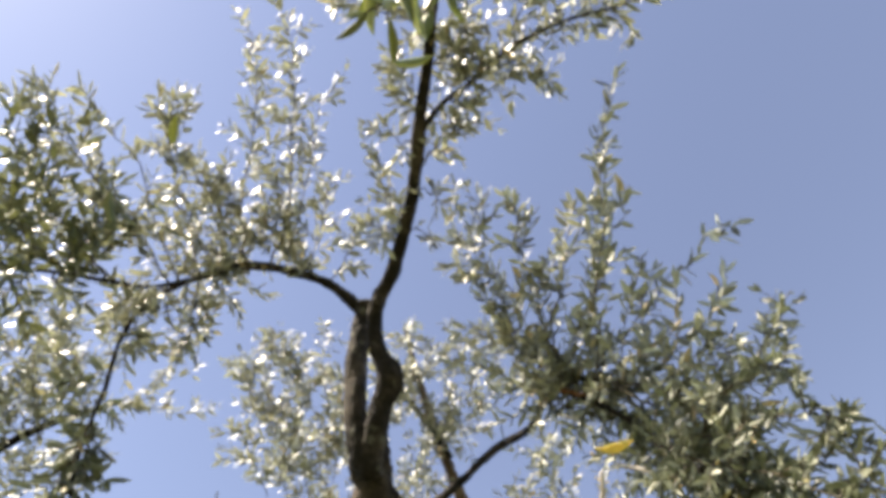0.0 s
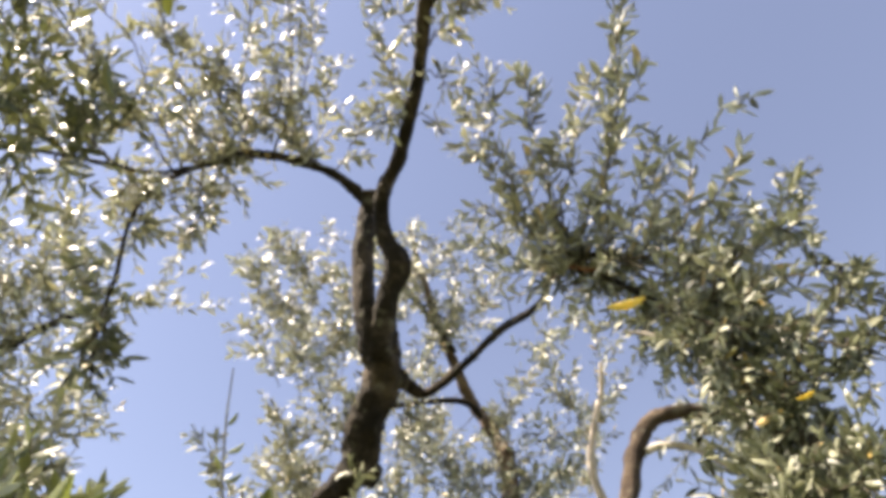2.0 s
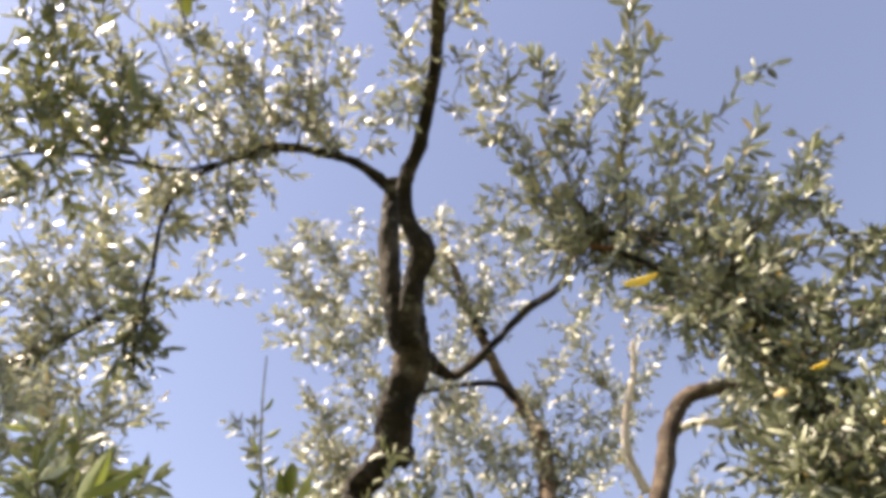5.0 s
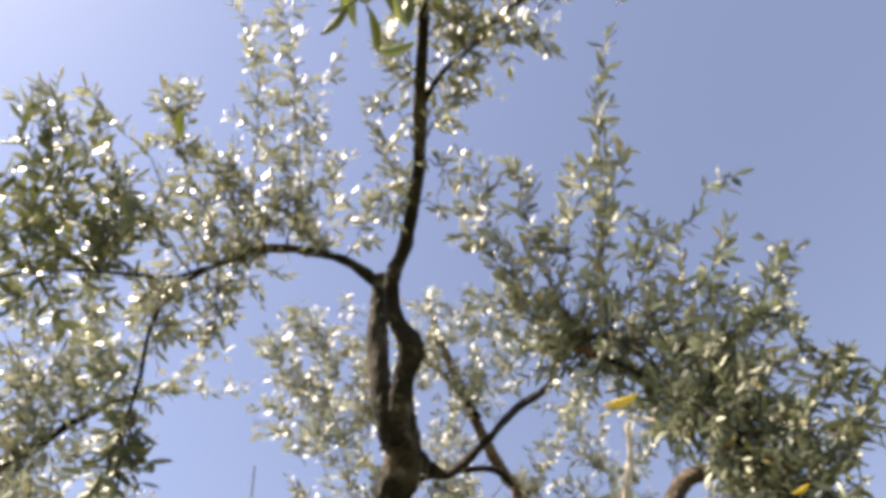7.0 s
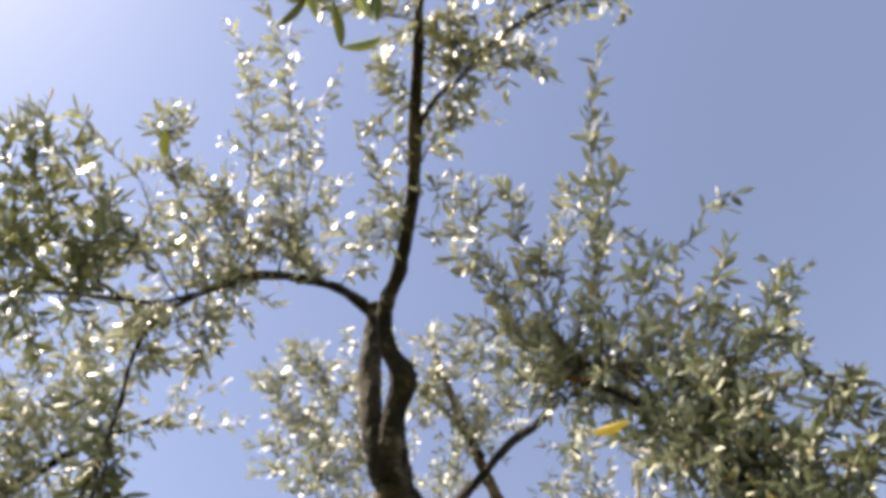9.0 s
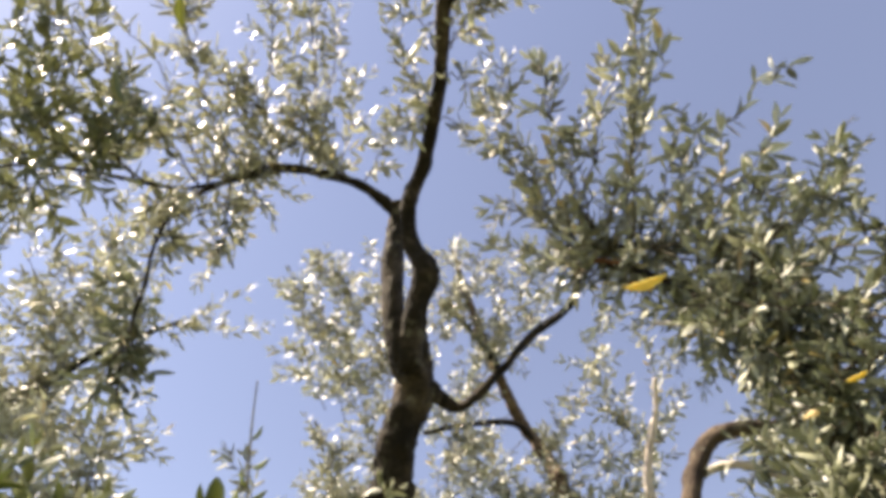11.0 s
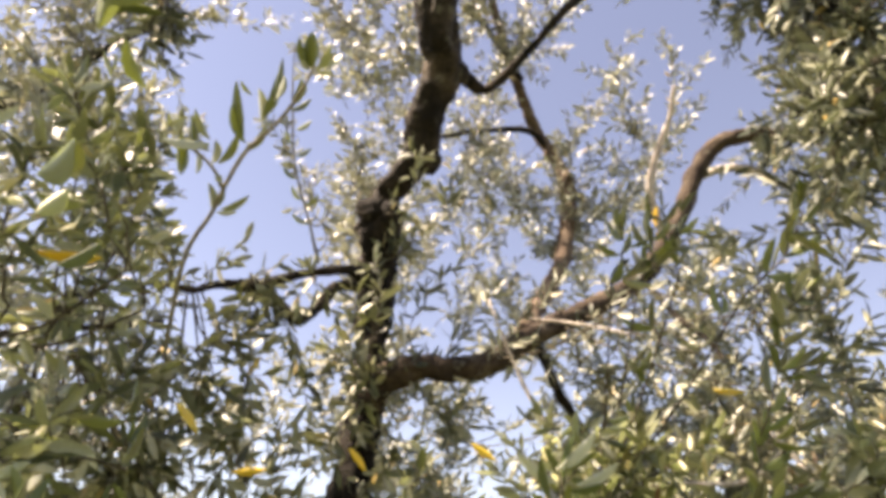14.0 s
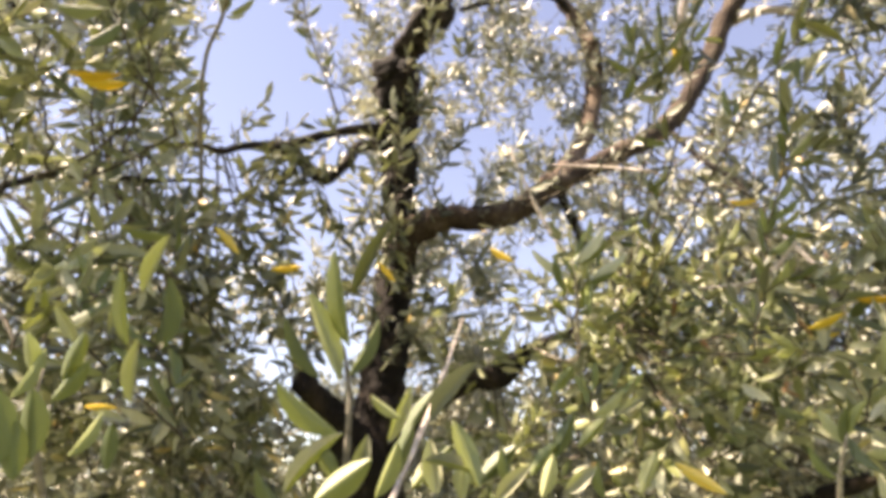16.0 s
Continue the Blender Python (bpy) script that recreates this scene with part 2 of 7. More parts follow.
def burl(verts, faces, centre, r):
    """A knob of old wood: an uneven ball grown into its limb."""
    start, rows, round_ = len(verts), 9, 14
    for i in range(rows + 1):
        for k in range(round_):
            a, c = k * math.tau / round_, math.pi * i / rows
            way = Vector((math.sin(c) * math.cos(a), math.sin(c) * math.sin(a), math.cos(c)))
            q = Vector(centre) + way * r
            verts.append(tuple(Vector(centre) + way * r * (1 + 0.4 * noise.noise(q * 22) + 0.25 * noise.noise(q * 55))))
    for i in range(rows):
        for k in range(round_):
            a, b = start + i * round_ + k, start + i * round_ + (k + 1) % round_
            faces.append((a, b, b + round_, a + round_))


def limb(owner, points, radii, label="", name="limb", burls=(), bark=SHADED_BARK):
    steps = max(4, int(max(radii) * 120) + 4)
    path = glide(points, steps)
    thick = np.interp(np.linspace(0, len(points) - 1, len(path)), range(len(points)), radii)
    verts, faces = [], []
    sides = 8 if max(radii) < 0.012 else 16 if max(radii) < 0.02 else 28
    tube(verts, faces, path, thick, sides, 0.0 if max(radii) < 0.006 else 0.22 if max(radii) > 0.02 else 0.15)
    for x, y, z, r in burls:
        burl(verts, faces, (x, y, z), r)
    ob = new(name, mesh_of(name, verts, faces, bark))
    under(ob, owner)
    if label:
        ob["label"] = label
    WOOD[ob], SPRAYS[ob] = path, []
    return ob


olive_tree = tree("gnarled olive tree with dark trunk and silvery green crown", (-0.35, 1.95, 0.0))
far_tree = tree("silvery olive tree standing farther off, only branches seen", (-4.6, 2.5, 0.0))
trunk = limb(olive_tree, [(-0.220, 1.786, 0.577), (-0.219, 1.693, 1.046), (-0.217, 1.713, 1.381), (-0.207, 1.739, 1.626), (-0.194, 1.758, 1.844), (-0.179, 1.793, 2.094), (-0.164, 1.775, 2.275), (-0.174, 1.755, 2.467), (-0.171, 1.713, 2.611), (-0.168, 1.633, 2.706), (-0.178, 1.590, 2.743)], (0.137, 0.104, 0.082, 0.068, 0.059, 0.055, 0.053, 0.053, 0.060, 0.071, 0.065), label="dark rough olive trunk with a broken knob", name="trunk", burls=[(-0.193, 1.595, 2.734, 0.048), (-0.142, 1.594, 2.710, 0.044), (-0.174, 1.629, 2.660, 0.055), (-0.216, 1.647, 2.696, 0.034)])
leader = limb(olive_tree, [(-0.179, 1.754, 2.819), (-0.152, 1.692, 2.879), (-0.110, 1.626, 2.890), (-0.055, 1.519, 2.902), (-0.043, 1.447, 2.958), (-0.014, 1.375, 3.036), (0.008, 1.319, 3.105), (-0.012, 1.261, 3.171), (-0.022, 1.200, 3.246)], (0.048, 0.047, 0.048, 0.053, 0.056, 0.058, 0.064, 0.059, 0.057), burls=[(-0.026, 1.519, 2.870, 0.042), (0.044, 1.344, 3.095, 0.043)], bark=LIT_BARK)
stub = limb(olive_tree, [(-0.011, 1.243, 3.076), (-0.043, 1.193, 3.157), (-0.064, 1.155, 3.260), (-0.074, 1.109, 3.427), (-0.067, 1.076, 3.575), (-0.060, 1.039, 3.647), (-0.059, 1.016, 3.673)], (0.03, 0.04, 0.036, 0.034, 0.033, 0.034, 0.036), bark=LIT_BARK)
stem = limb(olive_tree, [(-0.013, 1.233, 3.087), (0.005, 1.118, 3.198), (0.032, 1.030, 3.271), (-0.016, 0.978, 3.374), (-0.023, 0.898, 3.452), (0.013, 0.803, 3.484), (0.043, 0.668, 3.520), (0.066, 0.519, 3.582), (0.067, 0.336, 3.640), (0.073, 0.155, 3.679), (0.075, -0.018, 3.701), (0.063, -0.237, 3.706)], (0.039, 0.035, 0.040, 0.027, 0.025, 0.024, 0.023, 0.021, 0.020, 0.016, 0.013, 0.010), burls=[(0.048, 1.024, 3.275, 0.026), (0.049, 0.638, 3.533, 0.018), (-0.018, 0.867, 3.448, 0.020)], bark=LIT_BARK)
arch = limb(olive_tree, [(-0.060, 1.064, 3.666), (-0.130, 1.010, 3.687), (-0.202, 0.958, 3.690), (-0.297, 0.910, 3.661), (-0.438, 0.861, 3.606), (-0.560, 0.856, 3.519), (-0.651, 0.864, 3.424), (-0.714, 0.887, 3.321)], (0.023, 0.021, 0.018, 0.016, 0.014, 0.011, 0.007, 0.005), bark=LIT_BARK)
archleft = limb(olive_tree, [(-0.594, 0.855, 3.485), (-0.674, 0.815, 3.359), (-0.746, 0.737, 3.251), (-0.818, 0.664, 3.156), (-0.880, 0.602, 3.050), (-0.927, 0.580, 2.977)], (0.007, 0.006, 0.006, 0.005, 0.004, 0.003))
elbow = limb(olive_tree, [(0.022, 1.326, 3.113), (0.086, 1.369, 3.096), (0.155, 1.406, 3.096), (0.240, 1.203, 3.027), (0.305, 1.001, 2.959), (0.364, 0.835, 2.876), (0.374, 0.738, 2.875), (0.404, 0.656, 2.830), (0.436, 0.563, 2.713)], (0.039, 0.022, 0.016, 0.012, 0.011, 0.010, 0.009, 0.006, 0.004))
elbow_low = limb(olive_tree, [(0.385, 0.700, 2.855), (0.440, 0.620, 2.700), (0.500, 0.560, 2.520), (0.540, 0.530, 2.360), (0.560, 0.510, 2.260)], (0.007, 0.006, 0.005, 0.004, 0.003))
topbranch = limb(olive_tree, [(0.076, 0.360, 3.633), (0.133, 0.274, 3.661), (0.222, 0.199, 3.677), (0.330, 0.089, 3.687), (0.464, -0.000, 3.666), (0.623, -0.068, 3.622)], (0.010, 0.008, 0.007, 0.006, 0.005, 0.003), bark=LIT_BARK)
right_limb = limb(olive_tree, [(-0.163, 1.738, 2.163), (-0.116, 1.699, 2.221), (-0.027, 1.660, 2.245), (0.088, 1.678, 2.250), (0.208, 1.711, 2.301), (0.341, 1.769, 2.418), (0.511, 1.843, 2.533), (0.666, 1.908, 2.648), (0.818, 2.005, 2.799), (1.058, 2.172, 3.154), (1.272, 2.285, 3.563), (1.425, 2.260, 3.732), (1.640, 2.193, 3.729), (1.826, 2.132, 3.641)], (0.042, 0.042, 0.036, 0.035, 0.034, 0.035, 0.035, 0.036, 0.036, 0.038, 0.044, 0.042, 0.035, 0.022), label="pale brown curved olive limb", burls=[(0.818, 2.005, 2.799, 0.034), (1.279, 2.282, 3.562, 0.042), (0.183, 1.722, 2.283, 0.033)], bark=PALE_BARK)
backstem = limb(olive_tree, [(0.310, 1.840, 2.450), (0.470, 2.420, 2.830), (0.629, 2.870, 3.175), (0.807, 3.188, 3.579), (0.889, 3.303, 3.937), (0.905, 3.314, 4.265), (0.827, 3.350, 4.568), (0.715, 3.326, 4.777), (0.574, 3.134, 5.000), (0.438, 2.901, 5.226), (0.314, 2.655, 5.428), (0.229, 2.433, 5.583)], (0.028, 0.037, 0.045, 0.049, 0.052, 0.055, 0.045, 0.042, 0.038, 0.034, 0.025, 0.015), label="brown upright olive stem, lightened as if sunlit", burls=[(0.912, 3.301, 4.279, 0.055)], bark=LIT_BROWN_BARK)
low_back = limb(olive_tree, [(0.375, 2.090, 2.615), (0.600, 2.500, 2.420), (0.950, 2.900, 2.250), (1.350, 3.150, 2.100), (1.700, 3.250, 1.900)], (0.022, 0.018, 0.014, 0.010, 0.005))
backtwig = limb(olive_tree, [(0.814, 3.339, 4.585), (0.653, 3.276, 4.696), (0.351, 3.313, 4.706), (0.045, 3.287, 4.606)], (0.018, 0.023, 0.018, 0.014))
backfork = limb(olive_tree, [(0.595, 3.062, 4.972), (0.429, 2.929, 5.128), (0.279, 2.810, 5.251), (0.132, 2.744, 5.316)], (0.023, 0.021, 0.019, 0.015))
pale = limb(olive_tree, [(1.244, 2.723, 3.490), (1.193, 2.672, 3.596), (1.167, 2.601, 3.709), (1.202, 2.517, 3.876), (1.260, 2.426, 4.023), (1.264, 2.294, 4.151)], (0.026, 0.024, 0.024, 0.021, 0.016, 0.010), label="pale grey bare olive branch", bark=BARE_BARK)
pale_side = limb(olive_tree, [(1.362, 2.424, 3.636), (1.450, 2.364, 3.645), (1.562, 2.320, 3.611), (1.658, 2.307, 3.545), (1.767, 2.307, 3.442)], (0.020, 0.020, 0.019, 0.016, 0.012), label="pale grey bare olive branch", bark=BARE_BARK)
pale_fork = limb(olive_tree, [(1.601, 2.311, 3.591), (1.636, 2.246, 3.638), (1.706, 2.175, 3.658)], (0.012, 0.012, 0.011))
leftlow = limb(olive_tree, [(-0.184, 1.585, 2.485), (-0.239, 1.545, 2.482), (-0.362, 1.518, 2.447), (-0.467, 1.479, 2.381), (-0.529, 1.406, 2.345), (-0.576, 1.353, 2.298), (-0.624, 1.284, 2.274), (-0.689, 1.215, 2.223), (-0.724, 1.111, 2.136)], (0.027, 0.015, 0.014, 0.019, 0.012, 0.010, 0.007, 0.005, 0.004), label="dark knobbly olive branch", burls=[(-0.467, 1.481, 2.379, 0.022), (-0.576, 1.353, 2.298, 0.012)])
leftloop = limb(olive_tree, [(-0.463, 1.530, 2.411), (-0.396, 1.552, 2.353), (-0.356, 1.561, 2.328), (-0.300, 1.569, 2.387), (-0.272, 1.581, 2.446), (-0.220, 1.645, 2.491)], (0.018, 0.017, 0.019, 0.016, 0.016, 0.019))
left_near = limb(olive_tree, [(-0.605, 1.312, 2.192), (-0.637, 1.156, 2.104), (-0.642, 1.000, 2.029), (-0.652, 0.892, 1.967), (-0.662, 0.790, 1.879)], (0.005, 0.006, 0.007, 0.007, 0.006))
lowright = limb(olive_tree, [(-0.167, 1.748, 1.643), (-0.066, 1.678, 1.710), (0.037, 1.612, 1.757), (0.121, 1.586, 1.770), (0.201, 1.566, 1.831), (0.300, 1.543, 1.865), (0.408, 1.514, 1.883)], (0.040, 0.026, 0.025, 0.032, 0.018, 0.013, 0.007), label="dark broken olive branch", burls=[(0.117, 1.586, 1.770, 0.029)])
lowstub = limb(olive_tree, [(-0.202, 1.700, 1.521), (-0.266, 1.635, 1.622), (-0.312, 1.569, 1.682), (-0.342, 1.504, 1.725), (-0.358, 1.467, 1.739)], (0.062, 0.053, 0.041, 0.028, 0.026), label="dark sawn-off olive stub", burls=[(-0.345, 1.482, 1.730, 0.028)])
lowfar = limb(olive_tree, [(0.585, 1.501, 1.379), (0.685, 1.350, 1.466), (0.717, 1.219, 1.497), (0.749, 1.079, 1.521)], (0.022, 0.016, 0.013, 0.008))
limbtwig = limb(olive_tree, [(0.791, 1.937, 2.698), (0.845, 1.876, 2.554), (0.888, 1.794, 2.441), (0.912, 1.724, 2.313)], (0.011, 0.010, 0.009, 0.006))
dead_one = limb(olive_tree, [(0.296, 1.659, 2.414), (0.438, 1.621, 2.383), (0.582, 1.568, 2.331)], (0.003, 0.006, 0.003), label="pale bare dead twig", bark=BARE_BARK)
dead_two = limb(olive_tree, [(0.497, 1.217, 1.865), (0.574, 1.163, 1.856), (0.615, 1.123, 1.876), (0.629, 1.081, 1.904)], (0.003, 0.004, 0.004, 0.003), label="pale bare curved twig", bark=BARE_BARK)
dead_three = limb(olive_tree, [(0.660, 1.165, 1.955), (0.690, 1.147, 1.893), (0.717, 1.134, 1.805), (0.727, 1.141, 1.754)], (0.003, 0.004, 0.004, 0.002), label="dry bare brown twig", bark=BARE_BARK)
near_twig = limb(olive_tree, [(-0.073, 0.754, 1.429), (-0.052, 0.807, 1.493), (-0.023, 0.863, 1.573), (0.004, 0.910, 1.658), (0.024, 0.944, 1.727)], (0.004, 0.004, 0.004, 0.003, 0.002), label="pale bare slanting twig", bark=BARE_BARK)
low_twig = limb(olive_tree, [(0.165, 1.552, 2.414), (0.264, 1.601, 2.184), (0.307, 1.578, 2.089), (0.314, 1.567, 1.959)], (0.003, 0.006, 0.005, 0.003), label="thin bare grey twig", bark=BARE_BARK)
red_twig = limb(olive_tree, [(0.330, 0.700, 2.780), (0.370, 0.650, 2.780), (0.410, 0.630, 2.750), (0.450, 0.580, 2.740)], (0.005, 0.005, 0.004, 0.003), label="thin reddish brown twig", bark=RED_BARK)
pale_twig = limb(olive_tree, [(0.400, 0.600, 2.530), (0.430, 0.570, 2.490), (0.450, 0.560, 2.470), (0.470, 0.550, 2.450)], (0.004, 0.004, 0.005, 0.005), label="short pale bare twig", bark=BARE_BARK)
hang = limb(olive_tree, [(-0.714, 0.887, 3.321), (-0.728, 0.938, 3.213), (-0.727, 0.995, 3.126), (-0.734, 1.039, 3.025), (-0.732, 1.093, 2.926), (-0.720, 1.131, 2.857)], (0.006, 0.006, 0.006, 0.005, 0.004, 0.003))
far_left = limb(far_tree, [(-3.706, 2.830, 3.914), (-2.600, 2.631, 3.994), (-2.085, 2.464, 4.151), (-1.860, 2.382, 4.249), (-1.745, 2.359, 4.352), (-1.594, 2.346, 4.457), (-1.378, 2.331, 4.584)], (0.142, 0.068, 0.037, 0.026, 0.022, 0.016, 0.009), label="thin dark olive branch")
shoot_near = limb(olive_tree, [(-0.182, 1.508, 0.644), (-0.099, 0.767, 1.231), (-0.056, 0.464, 1.430), (-0.049, 0.424, 1.498), (-0.049, 0.421, 1.526), (-0.053, 0.416, 1.554)], (0.007, 0.003, 0.003, 0.002, 0.002, 0.001), label="slim green shoot with long leaves", bark=SHOOT_BARK)
shoot_tall = limb(olive_tree, [(-0.461, 1.043, 2.000), (-0.315, 0.684, 1.986), (-0.261, 0.599, 2.006), (-0.237, 0.559, 2.021), (-0.210, 0.520, 2.034), (-0.181, 0.495, 2.044), (-0.158, 0.469, 2.050), (-0.136, 0.435, 2.054), (-0.126, 0.417, 2.057)], (0.004, 0.0028, 0.0026, 0.0025, 0.0025, 0.0023, 0.002, 0.0016, 0.0012), label="thin pale shoot with sparse leaves", bark=SHOOT_BARK)
shoot_side = limb(olive_tree, [(-0.243, 0.564, 2.019), (-0.248, 0.549, 2.028), (-0.259, 0.538, 2.037), (-0.269, 0.530, 2.042), (-0.276, 0.524, 2.044)], (0.0026, 0.002, 0.0018, 0.0015, 0.001), label="thin pale shoot with sparse leaves", bark=SHOOT_BARK)
shoot_left = limb(olive_tree, [(-0.480, 1.117, 1.158), (-0.323, 0.621, 1.399), (-0.300, 0.522, 1.476), (-0.301, 0.495, 1.525), (-0.299, 0.491, 1.559)], (0.005, 0.003, 0.003, 0.002, 0.001), label="slim green shoot with long leaves", bark=SHOOT_BARK)
shoot_fan = limb(olive_tree, [(0.201, 1.566, 1.831), (0.218, 1.113, 1.698), (0.215, 1.028, 1.745), (0.206, 0.962, 1.791), (0.200, 0.950, 1.823)], (0.005, 0.0028, 0.0024, 0.002, 0.001), label="slim green shoot with long leaves", bark=SHOOT_BARK)
shoot_right = limb(olive_tree, [(0.473, 1.127, 1.148), (0.357, 0.673, 1.407), (0.336, 0.585, 1.484), (0.340, 0.569, 1.514)], (0.005, 0.003, 0.002, 0.001), label="slim green shoot with long leaves", bark=SHOOT_BARK)
shoot_thin = limb(olive_tree, [(-0.316, 1.509, 2.479), (-0.344, 1.444, 2.569), (-0.386, 1.342, 2.686), (-0.394, 1.227, 2.807), (-0.391, 1.163, 2.867), (-0.387, 1.120, 2.905)], (0.005, 0.004, 0.003, 0.003, 0.002, 0.002), label="thin bare shoot with sparse leaves", bark=SHOOT_BARK)
far_trunk = limb(far_tree, [(-4.6, 2.5, -0.1), (-4.62, 2.55, 0.9), (-4.5, 2.62, 1.9), (-4.32, 2.68, 2.7), (-4.05, 2.76, 3.4), (-3.706, 2.830, 3.914)], (0.15, 0.11, 0.095, 0.08, 0.068, 0.058), name="trunk")
# unseen limb, added to hold the crown that shades the left branches
shade_limb = limb(far_tree, [(-4.05, 2.76, 3.4), (-3.5, 2.15, 3.9), (-2.9, 1.5, 4.15), (-2.4, 1.05, 4.2)], (0.05, 0.04, 0.026, 0.012), label="thin dark olive branch")

# ---- trees: shoots and leaves ----
def leaf_shape(rows, columns):
    """One leaf, 1 long and 1 wide, as (along, across, up) with its faces and their sides: arched over the midrib, two skins thick."""
    points, faces, skins = [], [], []
    for skin in (0, 1):
        first = len(points)
        points.append((0.0, 0.0, 0.0, skin))
        for i in range(rows):
            u = (i + 1) / (rows + 1)
            w = math.sin(math.pi * u ** 0.92) ** 0.8
            for j in range(columns):
                v = j / (columns - 1) - 0.5
                points.append((u, v * w, -abs(v) ** 1.3 * w * 0.5, skin))
        points.append((1.0, 0.0, 0.0, skin))
        grid = [[first + 1 + columns * i + j for j in range(columns)] for i in range(rows)]
        end = first + 1 + columns * rows
        made = []
        for j in range(columns - 1):
            made += [(first, grid[0][j + 1], grid[0][j]), (grid[-1][j], grid[-1][j + 1], end)]
            made += [(p[j], p[j + 1], q[j + 1], q[j]) for p, q in zip(grid, grid[1:])]
        faces += [f if skin == 0 else f[::-1] for f in made]
        skins += [skin] * len(made)
    return np.array(points), faces, skins


FAR_LEAF, CROWD_LEAF, SINGLE_LEAF = leaf_shape(2, 3), leaf_shape(3, 3), leaf_shape(9, 5)


def leaves_mesh(name, leaves, materials, shape=None):
    """Many leaves in one mesh. A leaf: foot, direction, normal, length, width, curl."""
    foot, way, up, size, wide, curl = (np.array(x, float) for x in zip(*leaves))
    across = np.cross(up, way)
    shape_points, shape_faces, shape_skins = shape or CROWD_LEAF
    u, v, w, skin = shape_points.T
    place = (foot[:, None] + way[:, None] * (u * 1.0)[None, :, None] * size[:, None, None]
             + across[:, None] * v[None, :, None] * wide[:, None, None]
             + up[:, None] * (w[None, :] * wide[:, None] - curl[:, None] * size[:, None] * u[None, :] ** 2 - skin[None, :] * 0.0005)[:, :, None])
    n, k = len(leaves), len(shape_points)
    corners, starts, totals, at_corner = [], [], [], 0
    for f in shape_faces:
        starts.append(at_corner)
        totals.append(len(f))
        corners += f
        at_corner += len(f)
    corners = (np.array(corners)[None, :] + k * np.arange(n)[:, None]).ravel()
    starts = (np.array(starts)[None, :] + at_corner * np.arange(n)[:, None]).ravel()
    mesh = bpy.data.meshes.new(name)
    mesh.vertices.add(n * k)
    mesh.vertices.foreach_set("co", place.astype(np.float32).ravel())
    mesh.loops.add(len(corners))
    mesh.loops.foreach_set("vertex_index", corners.astype(np.int32))
    mesh.polygons.add(n * len(shape_faces))
    mesh.polygons.foreach_set("loop_start", starts.astype(np.int32))
    mesh.polygons.foreach_set("material_index", np.tile(shape_skins, n).astype(np.int32))
    mesh.polygons.foreach_set("use_smooth", np.ones(n * len(shape_faces), bool))
    for m in materials:
        mesh.materials.append(m)
    mesh.update(calc_edges=True)
    mesh.validate()
    return mesh


def spray(owner, points, shoots, reach, leaf=0.06, near=False, sunny=1.3):
    """Leafy twigs along the points. near: long slim leaves, each a part of its own. sunny: how firmly the blades face the sun."""
    SPRAYS[owner].append((points, shoots, reach, leaf, near, sunny))


def unit(v):
    return v / (np.linalg.norm(v) + 1e-9)


SUNWARD = np.array((-0.88, -0.47, 0.0))  # most blades hang with a face to the afternoon sun


def shoot(rnd, leaves, path, leaf, gap, near, slim, sunny):
    """Leaves in opposite pairs along a shoot, each pair turned against the last."""
    length = np.concatenate([[0], np.cumsum(np.linalg.norm(np.diff(path, axis=0), axis=1))])
    s, turn = gap * rnd.uniform(0.4, 1.0), rnd.uniform(0, math.tau)
    total = length[-1]
    while s < total + 1e-6:
        p = np.array([np.interp(s, length, path[:, i]) for i in range(3)])
        q = np.array([np.interp(min(total, s + 0.01), length, path[:, i]) for i in range(3)])
        back = np.array([np.interp(max(0, s - 0.01), length, path[:, i]) for i in range(3)])
        along = unit(q - back)
        side = unit(np.cross(along, (0.31, 0.2, 0.93)))
        other = np.cross(along, side)
        last = s + gap > total
        for half in (0, 1):
            if rnd.random() < 0.1:
                continue
            a = turn + half * math.pi + rnd.uniform(-0.35, 0.35)
            out = side * math.cos(a) + other * math.sin(a)
            lean = (rnd.uniform(0.25, 0.75) if near else rnd.uniform(0.45, 1.15)) * (0.6 if last else 1)
            way = unit(along * math.cos(lean) + out * math.sin(lean) + np.array((0, 0, rnd.uniform(-0.15, 0.1))))
            up = unit(0.35 * unit(np.cross(np.cross(way, along + np.array((0, 0, 0.5))), way)) + rnd.gauss(0, sunny) * SUNWARD + np.array([rnd.gauss(0, 0.55), rnd.gauss(0, 0.55), rnd.gauss(0, 0.35)]))
            up = unit(up - way * (up @ way))
            size = leaf * rnd.choice((0.6, 0.8, 0.9, 1.0, 1.0, 1.1)) * (0.75 if last else 1)
            leaves.append((p, way, up, size, size * (rnd.uniform(0.18, 0.26) if slim else rnd.uniform(0.24, 0.35)), rnd.uniform(-0.25, 0.45)))
        s += gap * rnd.uniform(0.75, 1.3)
        turn += math.pi / 2 + rnd.uniform(-0.3, 0.3)


